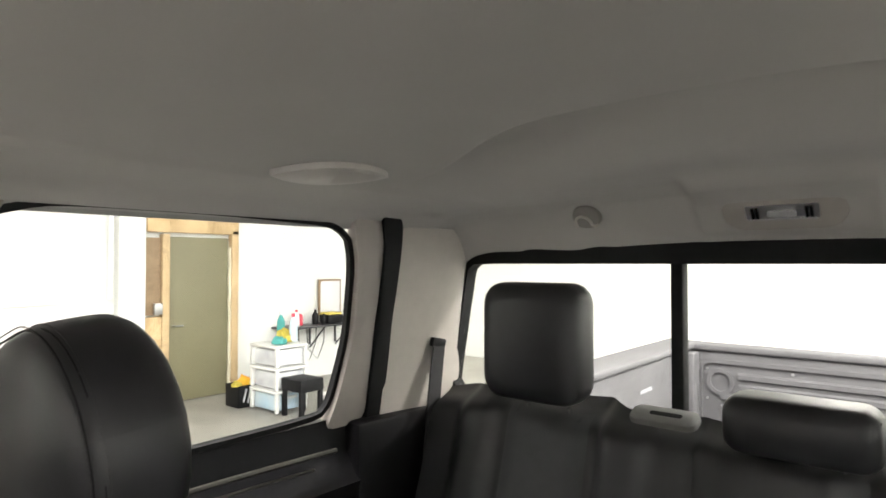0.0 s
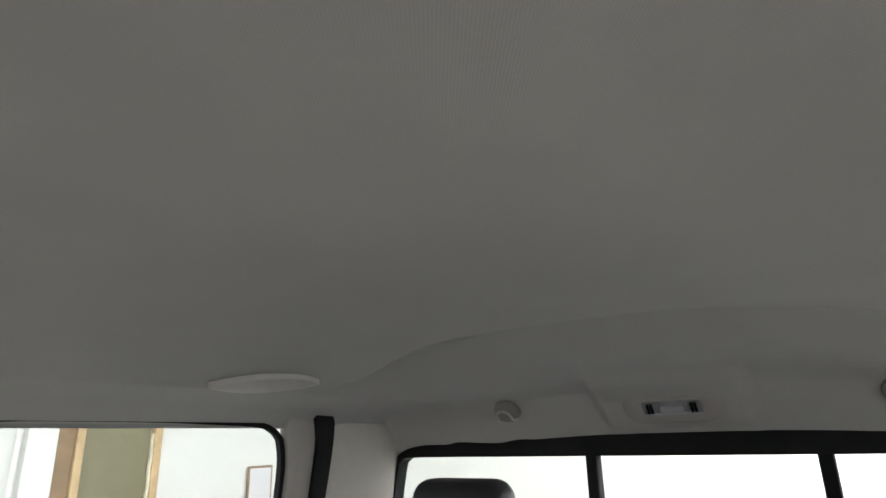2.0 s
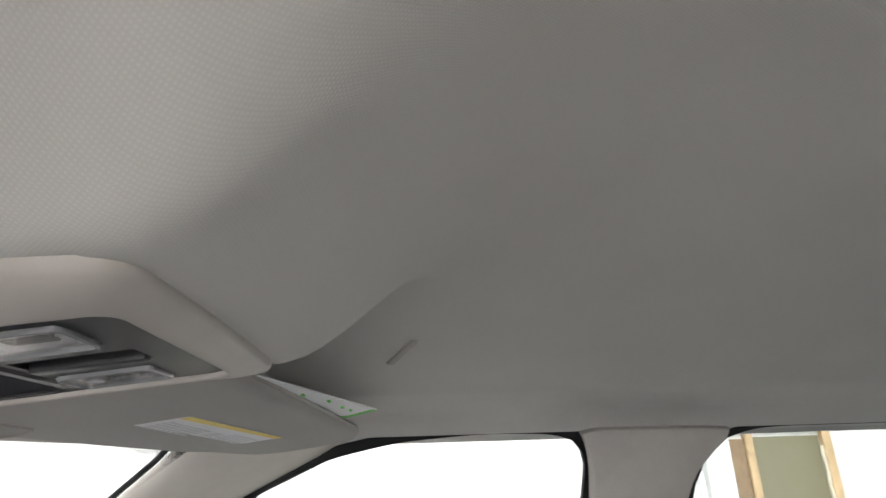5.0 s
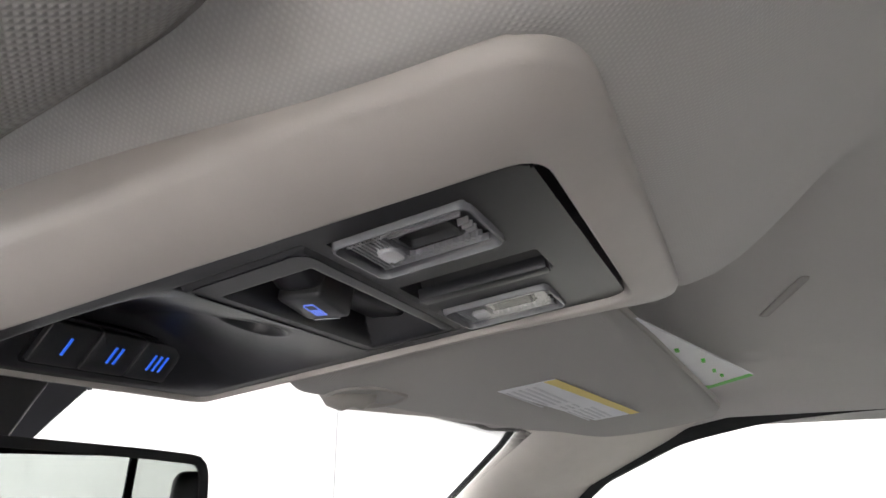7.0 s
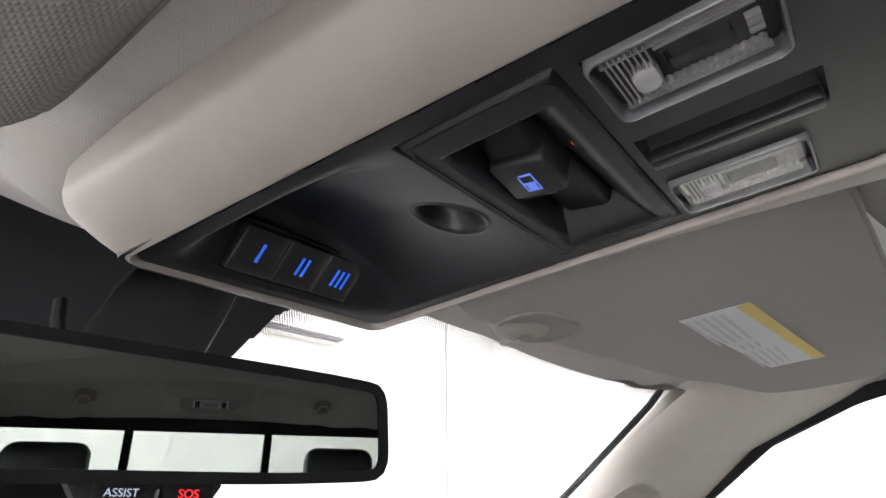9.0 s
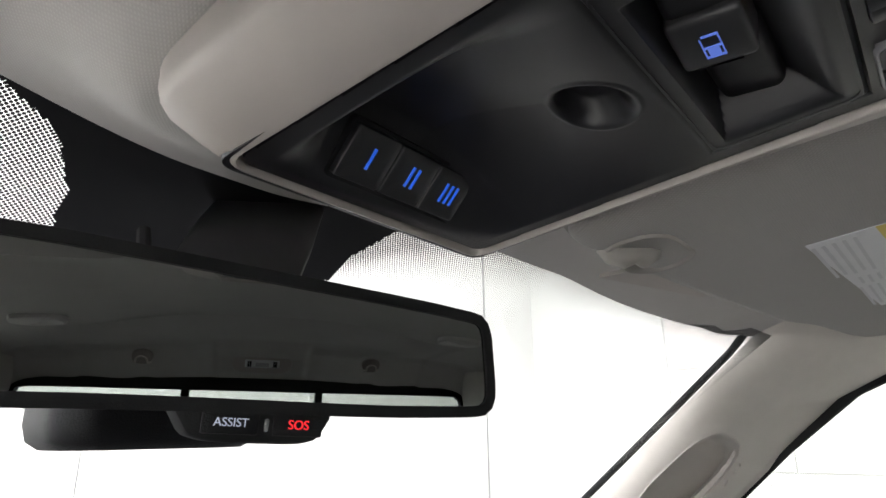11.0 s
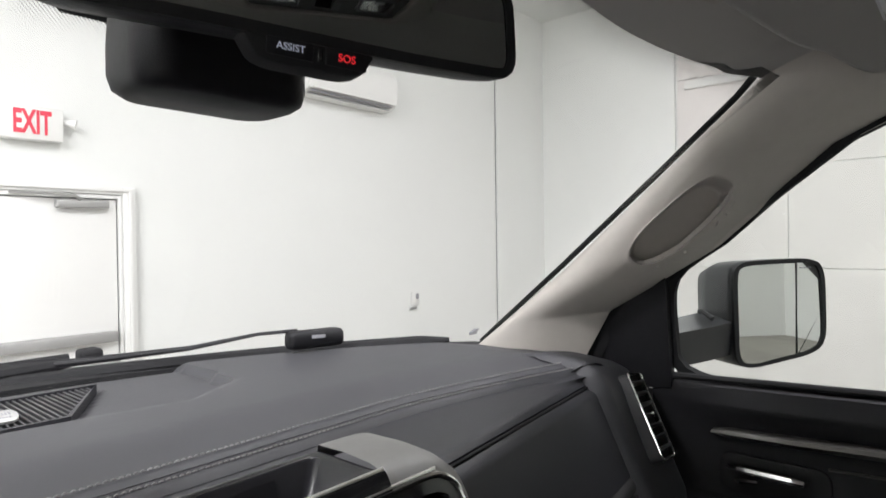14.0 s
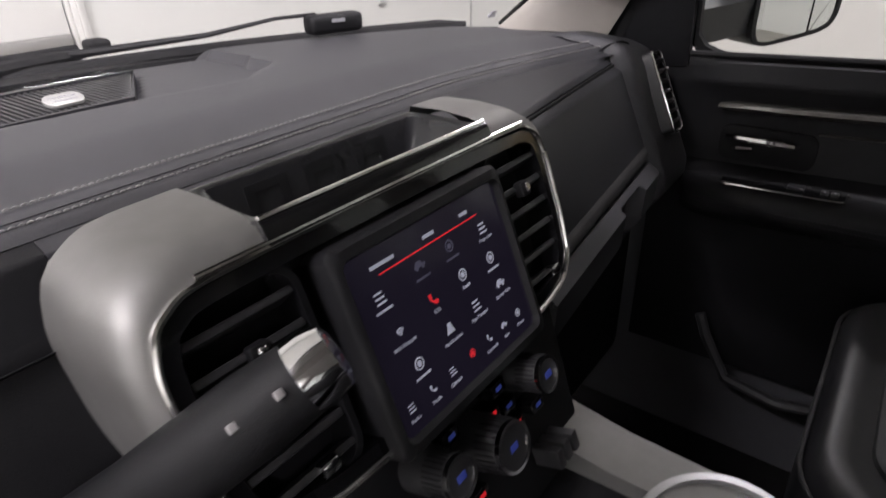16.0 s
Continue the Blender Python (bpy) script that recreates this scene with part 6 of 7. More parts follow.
# ---- front door furniture ----
dd = [o for o in bpy.data.objects if o.name.startswith("front_door")]
for d in dd:
    s = 1 if d.location.x > 0 else -1
    inv = Matrix.Translation(-d.location)

    def dp(name, bm, material, parent=d, label="", smooth=40):
        ob = part(name, bm, material, parent, label, smooth)
        if parent is d:
            ob.matrix_basis = inv @ ob.matrix_basis
        return ob

    X = lambda x, y, z: Vector((s * x, y, z))
    dp("trim_spear", loft([[X(0.852, y, z + h) , X(0.830 - 0.004 * k, y, z + h * 0.6), X(0.826 - 0.004 * k, y, z), X(0.833, y, z - h), X(0.852, y, z - h)] for y, z, h, k in ((0.825, 1.156, 0.003, 0), (0.80, 1.157, 0.007, 0.6), (0.70, 1.160, 0.0085, 1), (0.45, 1.172, 0.010, 1), (0.08, 1.19, 0.010, 1))]), "silver_dark", label="dark satin trim strip")
    ar = dp("armrest", loft([[X(0.852, y, 1.035 + dz), X(0.80 - k, y, 1.036 + dz), X(0.765 - k, y, 1.028 + dz), X(0.752 - k, y, 1.012 + dz), X(0.757 - k, y, 0.985 + dz), X(0.80 - k * 0.6, y, 0.955 + dz), X(0.852, y, 0.945 + dz)] for y, dz, k in ((0.862, -0.005, -0.055), (0.845, -0.004, -0.030), (0.80, -0.002, -0.008), (0.72, 0.0, 0.0), (0.45, 0.008, 0.002), (0.10, 0.016, 0.002))]), "black", label="padded black armrest", smooth=60)
    for off in (0.0, 0.009):
        st = bmesh.new()
        y = 0.84
        while y > 0.12:
            k = along([(0.12, 0.002), (0.72, 0.0), (0.80, -0.008), (0.845, -0.030)], y)
            k2 = along([(0.12, 0.002), (0.72, 0.0), (0.80, -0.008), (0.845, -0.030)], y - 0.004)
            dz = (0.72 - y) * 0.026
            tube([X(0.7525 - k - 0.0008, y, 1.006 - off + dz), X(0.7525 - k2 - 0.0008, y - 0.004, 1.006 - off + dz)], 0.0008, 4, st, False)
            y -= 0.0062
        dp("stitching", st, "thread_dark", ar)
    SWP = Matrix(((s, 0, 0, s * 0.800), (0, 1, 0, 0.69), (0, -0.03, 1, 1.0365), (0, 0, 0, 1)))
    ring_ = rrect(0.056, 0.196, 0.013, 5)
    sp = dp("switch_plate", tube([SWP @ Vector((x, y, 0.0015)) for x, y in ring_ + ring_[:1]], 0.0022, 8), "bright_trim", ar, "chrome-edged window switch plate")
    dp("switch_panel", plate(rrect(0.053, 0.193, 0.011, 5), SWP, 0.002), "gloss", sp)
    dp("window_switch", boxed((-0.010, -0.035, 0.002), (0.010, -0.008, 0.009), 0.003, 2, SWP), "black_grey", sp)
    for k in (-0.065, -0.080):
        dp("lock_switch", boxed((-0.008, k - 0.006, 0.002), (0.008, k + 0.006, 0.006), 0.002, 2, SWP), "black_grey", sp)
        dp("switch_mark", boxed((-0.003, k - 0.001, 0.006), (0.003, k + 0.001, 0.0063), 0, m=SWP), "print_light", sp)
    hd = dp("handle_recess", plate(rrect(0.16, 0.065, 0.02, 5), Matrix(((0, 0, -s, s * 0.848), (1, 0, 0, 0.735), (0, 1, 0, 1.090), (0, 0, 0, 1))), 0.006, 0.002), "black_soft", label="black door handle cup")
    dp("handle", tube([X(0.832, 0.80, 1.1045), X(0.825, 0.78, 1.1045), X(0.823, 0.72, 1.104), X(0.825, 0.690, 1.103), X(0.835, 0.685, 1.102)], [0.005, 0.0065, 0.007, 0.0065, 0.005], 8), "chrome", hd, "chrome door release lever")
    dp("lock_lever", tube([X(0.838, 0.788, 1.080), X(0.830, 0.780, 1.084), X(0.832, 0.755, 1.086)], [0.004, 0.006, 0.004], 8), "chrome", hd)
    dp("lower_trim_line", tube([X(0.846, 0.66, 1.125), X(0.843, 0.5, 1.133), X(0.843, 0.1, 1.15)], 0.0025, 6), "silver_dark")
    dp("map_pocket", tube([X(0.80, 0.775, 0.74), X(0.79, 0.755, 0.70), X(0.775, 0.70, 0.625), X(0.765, 0.60, 0.615), X(0.77, 0.52, 0.63)], 0.011, 8), "black_grey", label="moulded door pocket edge")
    dp("sill_strip", tube([X(0.852, y, 1.2375 + 0.030 * (0.9 - y) / 0.84) for y in (0.9, 0.6, 0.3, 0.08)], 0.006, 8), "black_soft", label="black rubber sill strip")

    if s < 0:
        # the unseen driver's door is swung open to let more light into the cab
        hinge = Matrix.Translation((-0.90, 0.98, 0))
        d.matrix_basis = hinge @ Matrix.Rotation(radians(-66), 4, "Z") @ hinge.inverted() @ Matrix.Translation(d.location)

# ---- outside mirror on the passenger door ----
for s in (1,):
    sm = thing("side_mirror", "black door mirror with a split glass", "side mirror", at=(1.05, 0.82, 1.3))
    GM = Matrix.Translation((1.108, 0.790, 1.335)) @ Matrix.Rotation(radians(-24), 4, "Z") @ Matrix.Rotation(radians(90), 4, "X") @ Matrix.Translation((0.011, 0.001, 0)) @ Matrix.Diagonal((1.38, 0.97, 1, 1))
    mo2 = resample([(-0.088, 0.082), (-0.07, 0.094), (0.06, 0.096), (0.088, 0.088), (0.098, 0.06), (0.100, -0.06), (0.090, -0.083), (0.06, -0.094), (-0.052, -0.104), (-0.075, -0.099), (-0.084, -0.08)], 90)
    part("shell", loft([[GM @ Vector((x * k, y * k, z)) for x, y in grown(mo2, 0.008)] for k, z in ((0.55, -0.11), (0.82, -0.095), (0.98, -0.055), (1.0, -0.01), (1.0, 0.004), (0.955, 0.005))]), "black_grey", sm, "black plastic mirror shell", smooth=60)
    rim_ = part("rim", frame_ring(grown(mo2, 0.008), grown(mo2, -0.001), GM, -0.004, 0.009), "black_soft", sm)
    GT = GM @ Matrix.Translation((0, 0, 0.001)) @ Matrix.Rotation(radians(0.8), 4, "Y") @ Matrix.Rotation(radians(-0.8), 4, "X")
    left = [(min(x, 0.038 + 0.06 * y * 0.4), y) for x, y in mo2]
    right = [(max(x, 0.042 + 0.06 * y * 0.4), y) for x, y in mo2]
    part("main_glass", plate(left, GT @ Matrix.Translation((0, 0, 0.0055)), 0.0006), "side_mirror", sm, "mirror glass")
    part("wide_glass", plate(right, GT @ Matrix.Translation((0, 0, 0.0055)), 0.0006), "side_mirror", sm, "wide-angle mirror glass")
    part("glass_divider", boxed((0.0390, -0.094, 0.0040), (0.0410, 0.093, 0.0068), 0.0003, 1, GT), "black_soft", sm)
    bars = bmesh.new()
    for k in range(3):
        box(bars, (0.050 + k * 0.010, 0.082, 0.0060), (0.056 + k * 0.010, 0.085, 0.0070), m=GT)
    part("glass_print", bars, "print", sm)
    part("arm", loft([[Vector((x, y + a_, z + b_)) for a_, b_ in ((-0.045, 0.025), (0.03, 0.035), (0.04, -0.035), (-0.035, -0.04))] for x, y, z in ((0.872, 0.935, 1.285), (0.95, 0.90, 1.29), (1.04, 0.86, 1.30))]), "black_grey", sm, "black folding arm", smooth=50)
    part("arm_knuckle", tube([(0.965, 0.86, 1.328), (0.975, 0.88, 1.34), (0.985, 0.89, 1.338)], 0.005, 8), "black_grey", sm)
    settle(sm)

# ---- load bed ----
bed = thing("truck_bed", "grey pickup load bed with a ribbed tailgate", "truck bed", at=(0, -2.1, 0.6))
tg = part("tailgate", boxed((-0.76, -3.05, 0.70), (0.76, -2.965, 1.195), 0.008), "bed", bed, "grey ribbed tailgate")
part("top_rail", boxed((-0.78, -3.07, 1.195), (0.78, -2.95, 1.225), 0.01, 3), "bed", tg)
TG = Matrix(((-1, 0, 0, 0), (0, 0, 1, -2.965), (0, 1, 0, 0.95), (0, 0, 0, 1)))
part("pressed_panel", frame_ring(rrect(1.40, 0.42, 0.05, 6), rrect(1.36, 0.38, 0.04, 6), TG, -0.01, 0.012), "bed", tg)
for row, yy in enumerate((0.135, 0.085, 0.035, -0.02)):
    x0 = -0.52 if row < 2 else -0.60
    part("rib", loft([[TG @ Vector((x, yy + b, c)) for b, c in ((-0.017, 0.0), (-0.010, 0.012), (0.010, 0.012), (0.017, 0.0))] for x in (x0, x0 + 0.02, 0.60, 0.62)]), "bed", tg)
for k in (-1, 1):
    c = [(math.cos(2 * math.pi * i / 28), math.sin(2 * math.pi * i / 28)) for i in range(28)]
    part("round_pressing", frame_ring([(0.062 * a + k * 0.60, 0.062 * b + 0.105) for a, b in c], [(0.044 * a + k * 0.60, 0.044 * b + 0.105) for a, b in c], TG, -0.004, 0.012), "bed", tg)
for i in range(7):
    c = [(math.cos(math.pi * q / 10), math.sin(math.pi * q / 10)) for q in range(11)]
    part("arch_pressing", tube([TG @ Vector((-0.42 + i * 0.14 + 0.04 * a, -0.115 + 0.035 * b, 0.002)) for a, b in c], 0.008, 6), "bed", tg)
for i, (x, y) in enumerate(((-0.66, 0.16), (-0.3, 0.17), (0.1, 0.16), (0.4, 0.17), (-0.48, 0.06), (0.2, 0.06), (-0.1, 0.01), (0.55, 0.01), (-0.66, 0.02))):
    part("rivet", plate([(0.007 * math.cos(a * 0.785) + x, 0.007 * math.sin(a * 0.785) + y) for a in range(8)], TG, 0.004, 0.001), "chrome_soft", tg)
for s in (1, -1):
    bs = part("bed_side", boxed((min(s * 0.735, s * 0.86), -3.03, 0.68), (max(s * 0.735, s * 0.86), -1.30, 1.20), 0.008), "bed", bed, "grey bed side wall")
    part("rail_cap", boxed((min(s * 0.715, s * 0.88), -3.06, 1.20), (max(s * 0.715, s * 0.88), -1.30, 1.228), 0.01, 3), "bed", bs)
    part("stake_post", boxed((min(s * 0.69, s * 0.74), -2.955, 0.72), (max(s * 0.69, s * 0.74), -2.86, 1.19), 0.012), "bed", bs)
    part("wheel_arch", tube([Vector((s * 0.735, -2.15 + 0.34 * math.cos(a), 0.72 + 0.24 * math.sin(a))) for a in [math.pi * i / 14 for i in range(15)]], 0.05, 8), "bed", bs)
    part("print_mark", boxed((min(s * 0.733, s * 0.735), -2.45, 1.08), (max(s * 0.733, s * 0.735), -2.33, 1.095)), "print", bs)
part("bed_floor", boxed((-0.78, -3.03, 0.64), (0.78, -1.3, 0.70)), "bed", bed)
fl = bmesh.new()
for k in range(13):
    box(fl, (-0.66 + k * 0.11 - 0.03, -2.95, 0.70), (-0.66 + k * 0.11 + 0.03, -1.32, 0.712), 0.004, 1)
part("floor_ribs", fl, "bed", bed)
part("bulkhead", boxed((-0.80, -1.32, 0.64), (0.80, -1.285, 1.20), 0.006), "bed", bed)
settle(bed)

# ---- exit door wall ----
DX = 1.60
d1 = thing("door_1", "white painted exit door with a closer", "door", at=(DX - 0.5, YN, FLOOR), kind="structure")
part("leaf", boxed((DX - 1.012, YN - 0.022, FLOOR + 0.01), (DX - 0.118, YN - 0.006, 1.808), 0.003), "white_paint", d1)
for lo, hi in (((DX - 0.085, YN - 0.06, FLOOR), (DX, YN - 0.004, 1.90)), ((DX - 1.11, YN - 0.06, FLOOR), (DX - 1.025, YN - 0.004, 1.90)), ((DX - 1.025, YN - 0.06, 1.845), (DX - 0.085, YN - 0.004, 1.90))):
    part("door_frame", boxed(lo, hi, 0.006), "white_paint", d1)
for lo, hi in (((DX - 0.055, YN - 0.078, FLOOR), (DX - 0.03, YN - 0.058, 1.87)), ((DX - 1.08, YN - 0.078, 1.865), (DX - 0.03, YN - 0.058, 1.885))):
    part("frame_bead", boxed(lo, hi, 0.004), "white_paint", d1)
part("gap", boxed((DX - 1.02, YN - 0.0065, FLOOR), (DX - 0.10, YN - 0.003, 1.83)), "print", d1, "dark gap round the door leaf")
for lo, hi in (((DX - 0.11, YN - 0.045, FLOOR), (DX - 0.088, YN - 0.01, 1.842)), ((DX - 1.0, YN - 0.045, 1.815), (DX - 0.11, YN - 0.01, 1.842))):
    part("door_stop", boxed(lo, hi, 0.004), "white_paint", d1)
cl = part("door_closer", boxed((DX - 0.50, YN - 0.085, 1.745), (DX - 0.18, YN - 0.02, 1.80), 0.012, 3), "grey_closer", d1, "grey metal door closer")
part("closer_arm", tube([(DX - 0.36, YN - 0.08, 1.80), (DX - 0.40, YN - 0.10, 1.825), (DX - 0.62, YN - 0.09, 1.835), (DX - 0.75, YN - 0.05, 1.835)], 0.012, 6), "grey_closer", cl)
part("door_bar", boxed((DX - 0.98, YN - 0.09, 0.83), (DX - 0.14, YN - 0.02, 0.90), 0.01), "grey_closer", d1, "grey push bar")
settle(d1)

ex = thing("exit_sign", "white exit sign with red letters", "exit sign", at=(0.98, YN - 0.05, 2.27))
part("case", boxed((0.80, YN - 0.09, 2.165), (1.145, YN - 0.004, 2.375), 0.008), "white_paint", ex)
writing("EXIT", 0.205, Matrix.Translation((0.972, YN - 0.0915, 2.268)) @ Matrix.Rotation(radians(90), 4, "X") @ Matrix.Diagonal((0.50, 1, 1, 1)), "red", ex, "exit_lettering", 0.001, "red lettering", 0.006)
part("lamp_head", tube([(1.15, YN - 0.05, 2.30), (1.18, YN - 0.06, 2.30), (1.20, YN - 0.075, 2.295), (1.22, YN - 0.085, 2.29)], [0.015, 0.02, 0.028, 0.03], 14), "white_paint", ex, "small white lamp head")
settle(ex)

ac = thing("air_conditioner", "white wall-mounted air conditioner", "air conditioner", at=(3.65, YN - 0.1, 2.95))
part("case", loft([[Vector((x, YN - 0.004 - d, z)) for d, z in ((0, 3.22), (0.16, 3.20), (0.215, 3.12), (0.215, 2.93), (0.19, 2.87), (0.10, 2.83), (0, 2.82))] for x in (3.02, 4.10)]), "white_paint", ac)
part("outlet_louver", boxed((3.06, YN - 0.192, 2.846), (4.05, YN - 0.150, 2.853), 0.002, 1, None), "print", ac, "dark outlet slot")
part("flap", boxed((3.06, YN - 0.222, 2.866), (4.05, YN - 0.20, 2.884), 0.004), "white_paint", ac)
part("flap", boxed((3.06, YN - 0.145, 2.828), (4.05, YN - 0.11, 2.838), 0.002), "chrome_soft", ac)
settle(ac)

ol = thing("wall_outlet", "small white wall outlet with a dark socket", "outlet", at=(4.54, YN, 0.86))
part("plate", boxed((4.48, YN - 0.02, 0.80), (4.60, YN - 0.004, 0.95), 0.004), "white_paint", ol)
part("socket", boxed((4.535, YN - 0.024, 0.87), (4.585, YN - 0.02, 0.93), 0.002), "print", ol)
part("cable_end", boxed((4.45, YN - 0.03, 0.76), (4.55, YN - 0.004, 0.785), 0.006), "chrome_soft", ol)
settle(ol)

# long joint in the wall boarding, and the corner pilaster
JX = 6.08
structure("wall_joint", boxed((JX, YN - 0.006, FLOOR), (JX + 0.014, YN - 0.004, ZC)), "print", "dark joint between wall boards", "joint")
structure("wall_board", boxed((JX + 0.02, YN - 0.02, FLOOR), (XE, YN - 0.004, ZC)), "white_wall", "white wall board beside the joint", "wall")
structure("east_board", boxed((XE - 0.05, 3.12, FLOOR), (XE - 0.004, YN - 0.02, ZC)), "white_wall", "white wall board in the corner", "wall")

# precast panels along the east wall
for zi, (z0, z1) in enumerate(((FLOOR, 1.14), (1.15, 2.28), (2.29, 3.42), (3.43, ZC))):
    ys_ = [3.1, 0.7, -1.0, -2.3] if zi % 2 == 0 else [3.1, 1.9, 0.1, -2.3]
    for a, b in zip(ys_, ys_[1:]):
        tagged(obj("wall_panel", boxed((XE - 0.02, b + 0.004, z0), (XE - 0.002, a - 0.004, z1), 0.003, 1), "pink_wall"), "pale precast wall panel with fine joints", "wall panel", "east wall panels", "structure")
structure("high_window_trim", boxed((XE - 0.06, 2.2, 3.3), (XE - 0.022, 3.0, 3.4), 0.01), "white_paint", "white ledge high on the wall", "trim")

# olive door in raw timber
OY, OY2 = -3.48, -4.30
d2 = thing("door_2", "olive green metal door in a raw timber frame", "door", at=(XE, -3.9, FLOOR), kind="structure")
part("leaf", boxed((XE - 0.05, OY2, FLOOR + 0.01), (XE - 0.004, OY, 1.95), 0.003), "olive", d2)
part("stud", boxed((XE - 0.10, OY, FLOOR), (XE - 0.004, OY + 0.09, 1.98), 0.004), "lumber", d2, "raw timber stud")
part("stud", boxed((XE - 0.10, OY2 - 0.13, FLOOR), (XE - 0.004, OY2 - 0.03, 2.05), 0.004), "lumber", d2, "raw timber stud")
part("header", boxed((XE - 0.10, OY2 - 0.13, 2.0), (XE - 0.004, OY + 0.28, 2.22), 0.004), "osb", d2, "strand board header")
part("side_board", boxed((XE - 0.09, OY + 0.095, FLOOR), (XE - 0.004, OY + 0.30, 0.95), 0.004), "osb", d2, "strand board panel")
part("side_board", boxed((XE - 0.06, OY + 0.095, 0.97), (XE - 0.004, OY + 0.28, 1.93), 0.004), "osb_dark", d2, "brown board panel")
part("insulation_foam", tube([(XE - 0.06, OY2 - 0.02 + 0.012 * math.sin(z * 19), z) for z in [FLOOR + 0.09 * i for i in range(23)]], [0.016 + 0.012 * abs(math.sin(i * 1.7)) for i in range(23)], 7), "foam", d2, "lumpy pale sealing foam")
part("lever", tube([(XE - 0.05, OY - 0.07, 0.82), (XE - 0.10, OY - 0.07, 0.82), (XE - 0.10, OY - 0.18, 0.82)], 0.010, 8), "chrome_soft", d2, "metal lever handle")
part("switch_box", boxed((XE - 0.14, OY + 0.10, 0.98), (XE - 0.085, OY + 0.20, 1.12), 0.006), "chrome_soft", d2, "small metal switch box")
settle(d2)
structure("wall_post", boxed((XE - 0.14, OY + 0.31, FLOOR), (XE - 0.004, OY + 0.62, ZC), 0.01), "white_wall", "white wall return beside the timber frame", "wall")
structure("white_pipe", tube([(XE - 0.22, OY + 0.66, FLOOR), (XE - 0.22, OY + 0.66, 0.75)], 0.10, 20), "white_paint", "white bollard pipe by the wall", "pipe")
structure("white_conduit", tube([(XE - 0.17, OY + 0.72, 1.2), (XE - 0.17, OY + 0.72, ZC)], 0.03, 10), "white_paint", "white conduit down the wall", "conduit")

# shelf with odds and ends
sh = thing("wall_shelf", "dark metal wall shelf on brackets", "shelf", at=(XE - 0.2, -6.0, 0.75))
part("board", boxed((XE - 0.42, -6.3, 0.66), (XE - 0.004, -5.02, 0.69), 0.004), "steel_dark", sh)
for y in (-5.15, -5.7, -6.2):
    part("bracket", tube([(XE - 0.02, y, 0.32), (XE - 0.38, y, 0.66)], 0.012, 6), "steel_dark", sh)
    part("bracket_post", boxed((XE - 0.03, y - 0.012, 0.36), (XE - 0.004, y + 0.012, 0.66)), "steel_dark", sh)
settle(sh)


def bottle(at, r, h, body, cap, label):
    b = thing("bottle", label, "bottle", at=at)
    c = [(math.cos(2 * math.pi * i / 16), math.sin(2 * math.pi * i / 16)) for i in range(16)]
    part("body", loft([[Vector((a * r * k, q * r * k, z * h)) for a, q in c] for k, z in ((0.95, 0), (1, 0.03), (1, 0.62), (0.75, 0.74), (0.38, 0.82), (0.38, 0.88))]), body, b)
    part("cap", loft([[Vector((a * r * k, q * r * k, z * h)) for a, q in c] for k, z in ((0.45, 0.87), (0.45, 0.98), (0.36, 1.0))]), cap, b)
    return b


bottle((XE - 0.25, -5.28, 0.69), 0.045, 0.24, "label", "red", "white bottle with a red cap on the shelf")
bottle((XE - 0.18, -5.40, 0.69), 0.04, 0.20, "red", "label", "red bottle on the shelf")
bottle((XE - 0.20, -5.66, 0.69), 0.05, 0.22, "black", "black", "black bottle on the shelf")
bottle((XE - 0.28, -5.76, 0.69), 0.04, 0.18, "black", "yellow", "black bottle with a yellow cap")
tb = thing("tool_case", "black and yellow power tool case on the shelf", "tool case", at=(XE - 0.22, -5.95, 0.69))
part("body", boxed((-0.12, -0.14, 0), (0.12, 0.14, 0.13), 0.02), "black", tb)
part("lid", boxed((-0.115, -0.13, 0.13), (0.115, 0.13, 0.165), 0.015), "yellow", tb)
pb_ = thing("picture_board", "framed pale picture board leaning on the wall", "picture board", at=(XE - 0.06, -6.05, 0.80))
part("frame", boxed((XE - 0.06, -6.28, 0.80), (XE - 0.03, -5.84, 1.36), 0.006), "osb_dark", pb_)
part("board", boxed((XE - 0.066, -6.25, 0.83), (XE - 0.060, -5.87, 1.33), 0.001), "label", pb_)
settle(pb_)

# plastic drawer tower with cleaning things
dt = thing("drawer_tower", "white plastic drawer tower with clear drawers", "drawer tower", at=(5.95, -4.22, FLOOR))
for k in range(3):
    z0 = 0.03 + k * 0.26
    for cx in (-0.25, 0.25):
        for cy in (-0.2, 0.2):
            part("post", boxed((cx - 0.02, cy - 0.02, z0), (cx + 0.02, cy + 0.02, z0 + 0.25), 0.004), "white_paint", dt)
    dr = part("drawer", boxed((-0.225, -0.215, z0 + 0.01), (0.225, 0.19, z0 + 0.20), 0.02), ("clear_drawer", "clear_drawer", "mint_drawer")[2 - k] if k != 0 else "blue_drawer", dt, "translucent drawer")
    part("drawer_pull", boxed((-0.09, -0.235, z0 + 0.14), (0.09, -0.21, z0 + 0.17), 0.006), "white_paint", dr)
    part("drawer_pull", boxed((-0.245, -0.09, z0 + 0.14), (-0.22, 0.09, z0 + 0.17), 0.006), "white_paint", dr)
    part("tier", boxed((-0.28, -0.23, z0 + 0.22), (0.28, 0.23, z0 + 0.25), 0.008), "white_paint", dt)
rag = thing("cleaning_cloth", "crumpled yellow cleaning cloth on the drawers", "cloth", at=(5.98, -4.32, FLOOR + 0.81))


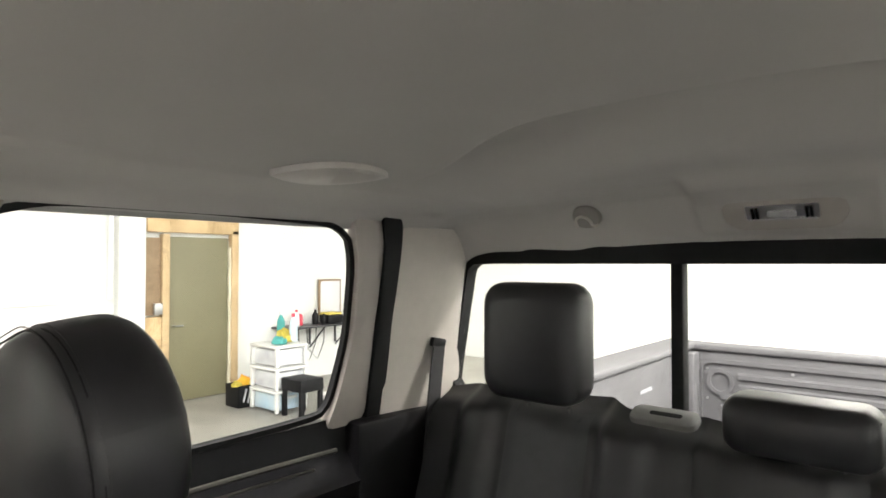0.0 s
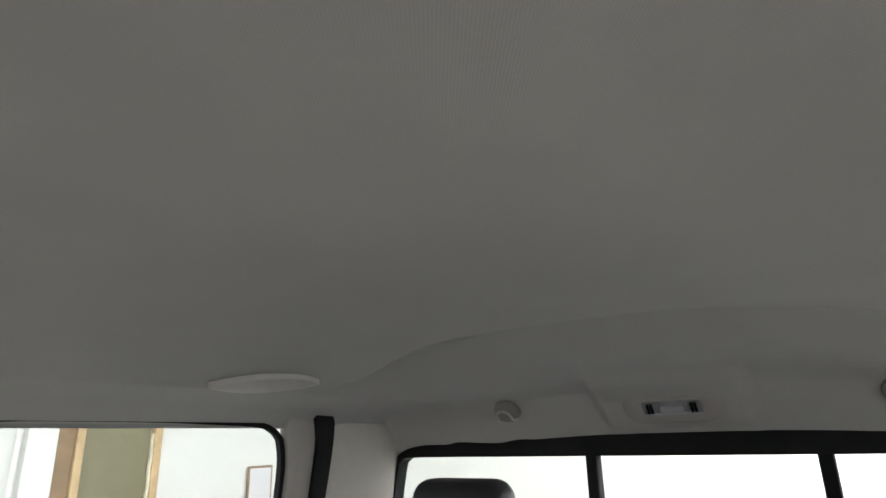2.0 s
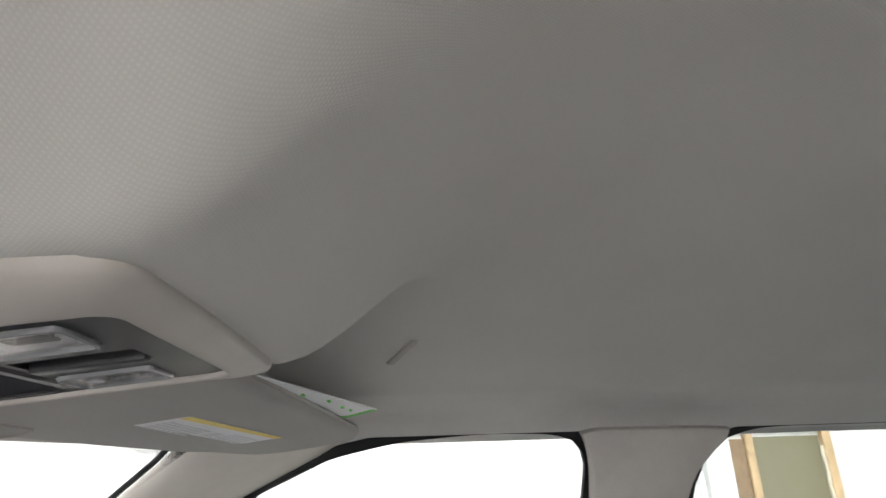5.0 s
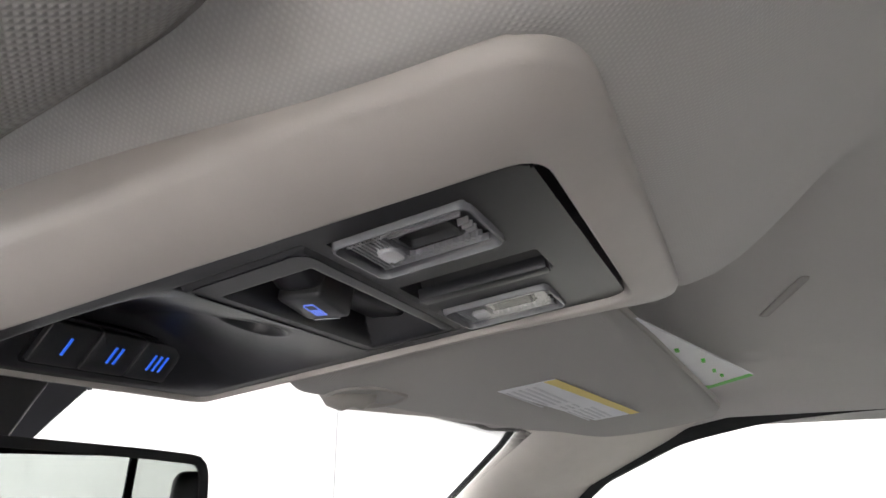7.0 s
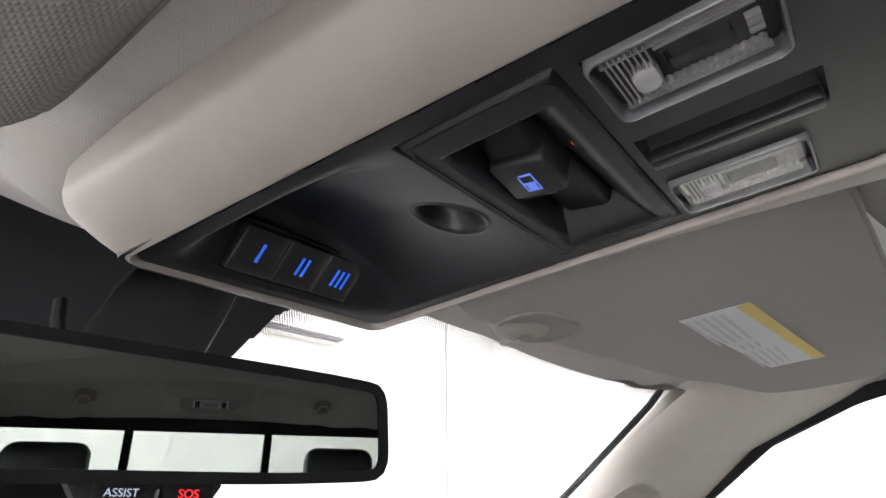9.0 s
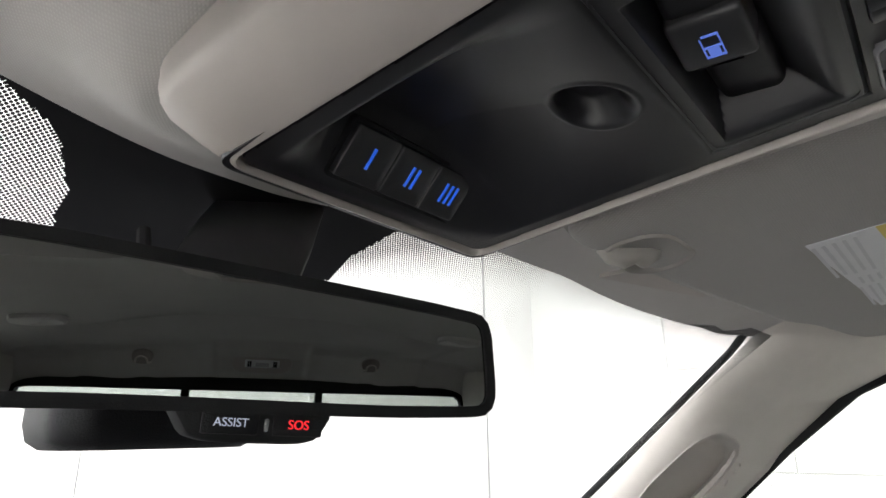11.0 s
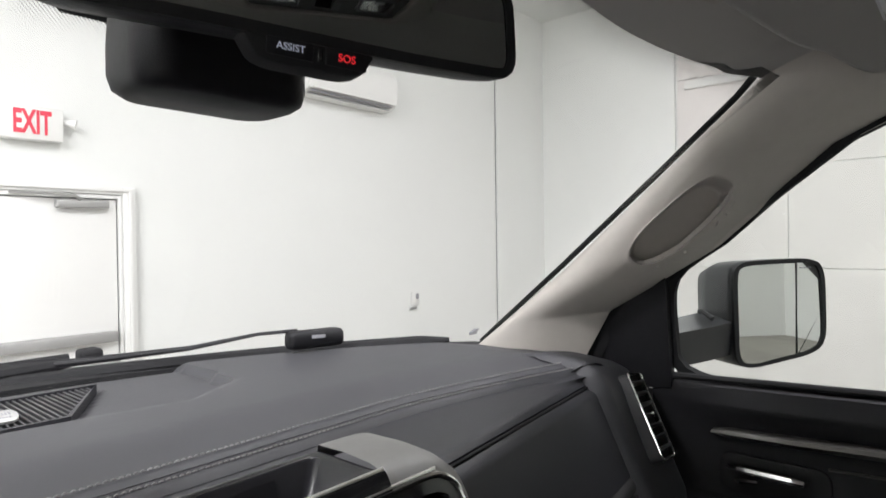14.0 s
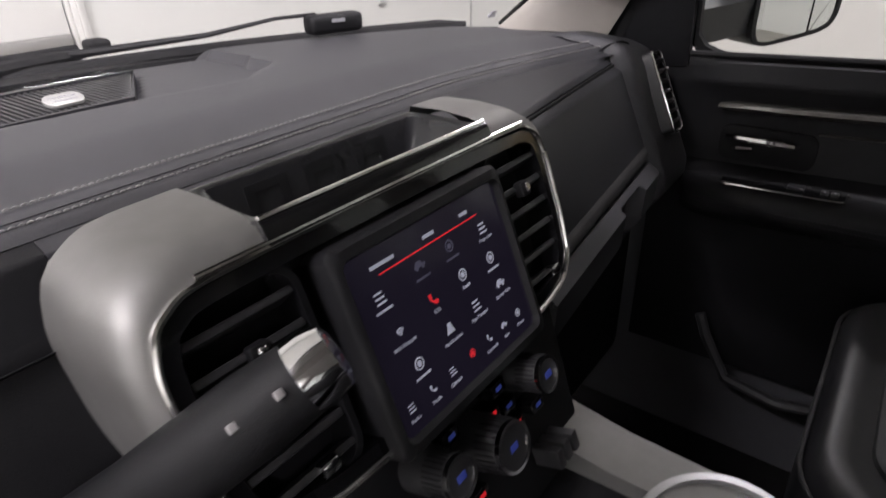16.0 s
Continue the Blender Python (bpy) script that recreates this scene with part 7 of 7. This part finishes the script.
def crumple(at, sx, sy, sz, seed):
    bm = bmesh.new()
    bmesh.ops.create_icosphere(bm, subdivisions=4, radius=1)
    for v in bm.verts:
        k = 1 + 0.35 * noise.noise(v.co * 2.1 + Vector((seed, 0, 0))) + 0.2 * noise.noise(v.co * 5 + Vector((0, seed, 0)))
        v.co = Vector((v.co.x * sx * k, v.co.y * sy * k, max(-0.05, v.co.z) * sz * k)) + Vector(at)
    return bm


part("folds", crumple((0, 0, 0.01), 0.12, 0.10, 0.13, 3.1), "yellow_cloth", rag, smooth=60)
rag2 = thing("cleaning_cloth", "teal cleaning cloth on the drawers", "cloth", at=(5.82, -4.13, FLOOR + 0.81))
part("folds", crumple((0, 0, 0.005), 0.09, 0.08, 0.08, 7.7), "teal_cloth", rag2, smooth=60)
bottle((5.90, -4.39, FLOOR + 0.81), 0.05, 0.34, "blue_drawer", "red", "blue spray bottle on the drawers")
bottle((6.10, -4.35, FLOOR + 0.81), 0.05, 0.36, "teal_cloth", "label", "teal spray bottle on the drawers")
bk = thing("storage_basket", "black lattice basket with orange and yellow cloths", "basket", at=(6.50, -4.10, FLOOR))
for y0, y1, x0, x1 in ((-0.17, -0.155, -0.15, 0.15), (0.155, 0.17, -0.15, 0.15), (-0.17, 0.17, -0.15, -0.135), (-0.17, 0.17, 0.135, 0.15)):
    part("side", boxed((x0, y0, 0), (x1, y1, 0.27), 0.004), "black", bk)
part("floor_panel", boxed((-0.15, -0.17, 0), (0.15, 0.17, 0.012)), "black", bk)
for k in range(5):
    part("lattice_bar", boxed((-0.154, -0.13 + k * 0.06, 0.04), (-0.150, -0.11 + k * 0.06, 0.20), 0, m=Matrix.Translation((0, 0, 0)) @ Matrix.Rotation(0.25, 4, "X")), "label", bk)
rg = thing("cleaning_cloth", "orange cleaning cloths heaped in the basket", "cloth", at=(6.50, -4.11, FLOOR + 0.22))
part("folds", crumple((0, 0, 0.0), 0.13, 0.13, 0.13, 1.3), "orange_cloth", rg, smooth=60)
rg = thing("cleaning_cloth", "yellow cloth hanging over the basket edge", "cloth", at=(6.43, -3.95, FLOOR + 0.26))
part("folds", crumple((0, 0, 0.0), 0.07, 0.06, 0.06, 4.3), "yellow_cloth", rg, smooth=60)
bx = thing("step_stool", "low black step stool on the floor", "stool", at=(5.50, -4.22, FLOOR))
part("top", boxed((-0.19, -0.17, 0.30), (0.19, 0.15, 0.44), 0.012), "black", bx)
for cx, cy in ((-0.16, -0.14), (0.16, -0.14), (-0.16, 0.12), (0.16, 0.12)):
    part("leg", boxed((cx - 0.025, cy - 0.025, 0), (cx + 0.025, cy + 0.025, 0.30), 0.006), "black", bx)
bx = thing("white_tub", "small white plastic tub on the floor", "tub", at=(5.30, -4.5, FLOOR))
part("body", loft([[Vector((x * k, y * k, z)) for x, y in rrect(0.26, 0.22, 0.05, 5)] for k, z in ((0.85, 0), (1, 0.22), (1.04, 0.225), (1.04, 0.24), (0.98, 0.24), (0.95, 0.1))]), "white_paint", bx)
for s_, (x, y) in enumerate(((6.5, -5.3), (6.6, -5.45))):
    cb = thing("cable", "black cable hanging from the shelf", "cable", "hanging cables", (XE - 0.35, y, 0.4))
    part("cord", tube([(XE - 0.3, y - 0.3, 0.66), (XE - 0.42, y - 0.2, 0.45), (XE - 0.40, y - 0.1, 0.2), (XE - 0.3, y, 0.35), (XE - 0.34, y + 0.05, 0.6), (XE - 0.3, y + 0.02, 0.66)], 0.007, 6), "black_soft", cb)
    settle(cb)
# window outlined on the far wall behind the load bed
wn = thing("far_panel", "white panel board on the rear wall", "panel", at=(0.2, YS, 2.0))
for lo, hi in (((-0.5, YS + 0.004, 2.72), (0.9, YS + 0.03, 2.75)), ((-0.5, YS + 0.004, 1.3), (-0.47, YS + 0.03, 2.72)), ((0.87, YS + 0.004, 1.3), (0.9, YS + 0.03, 2.72))):
    part("edge_strip", boxed(lo, hi), "white_paint", wn)
settle(wn)
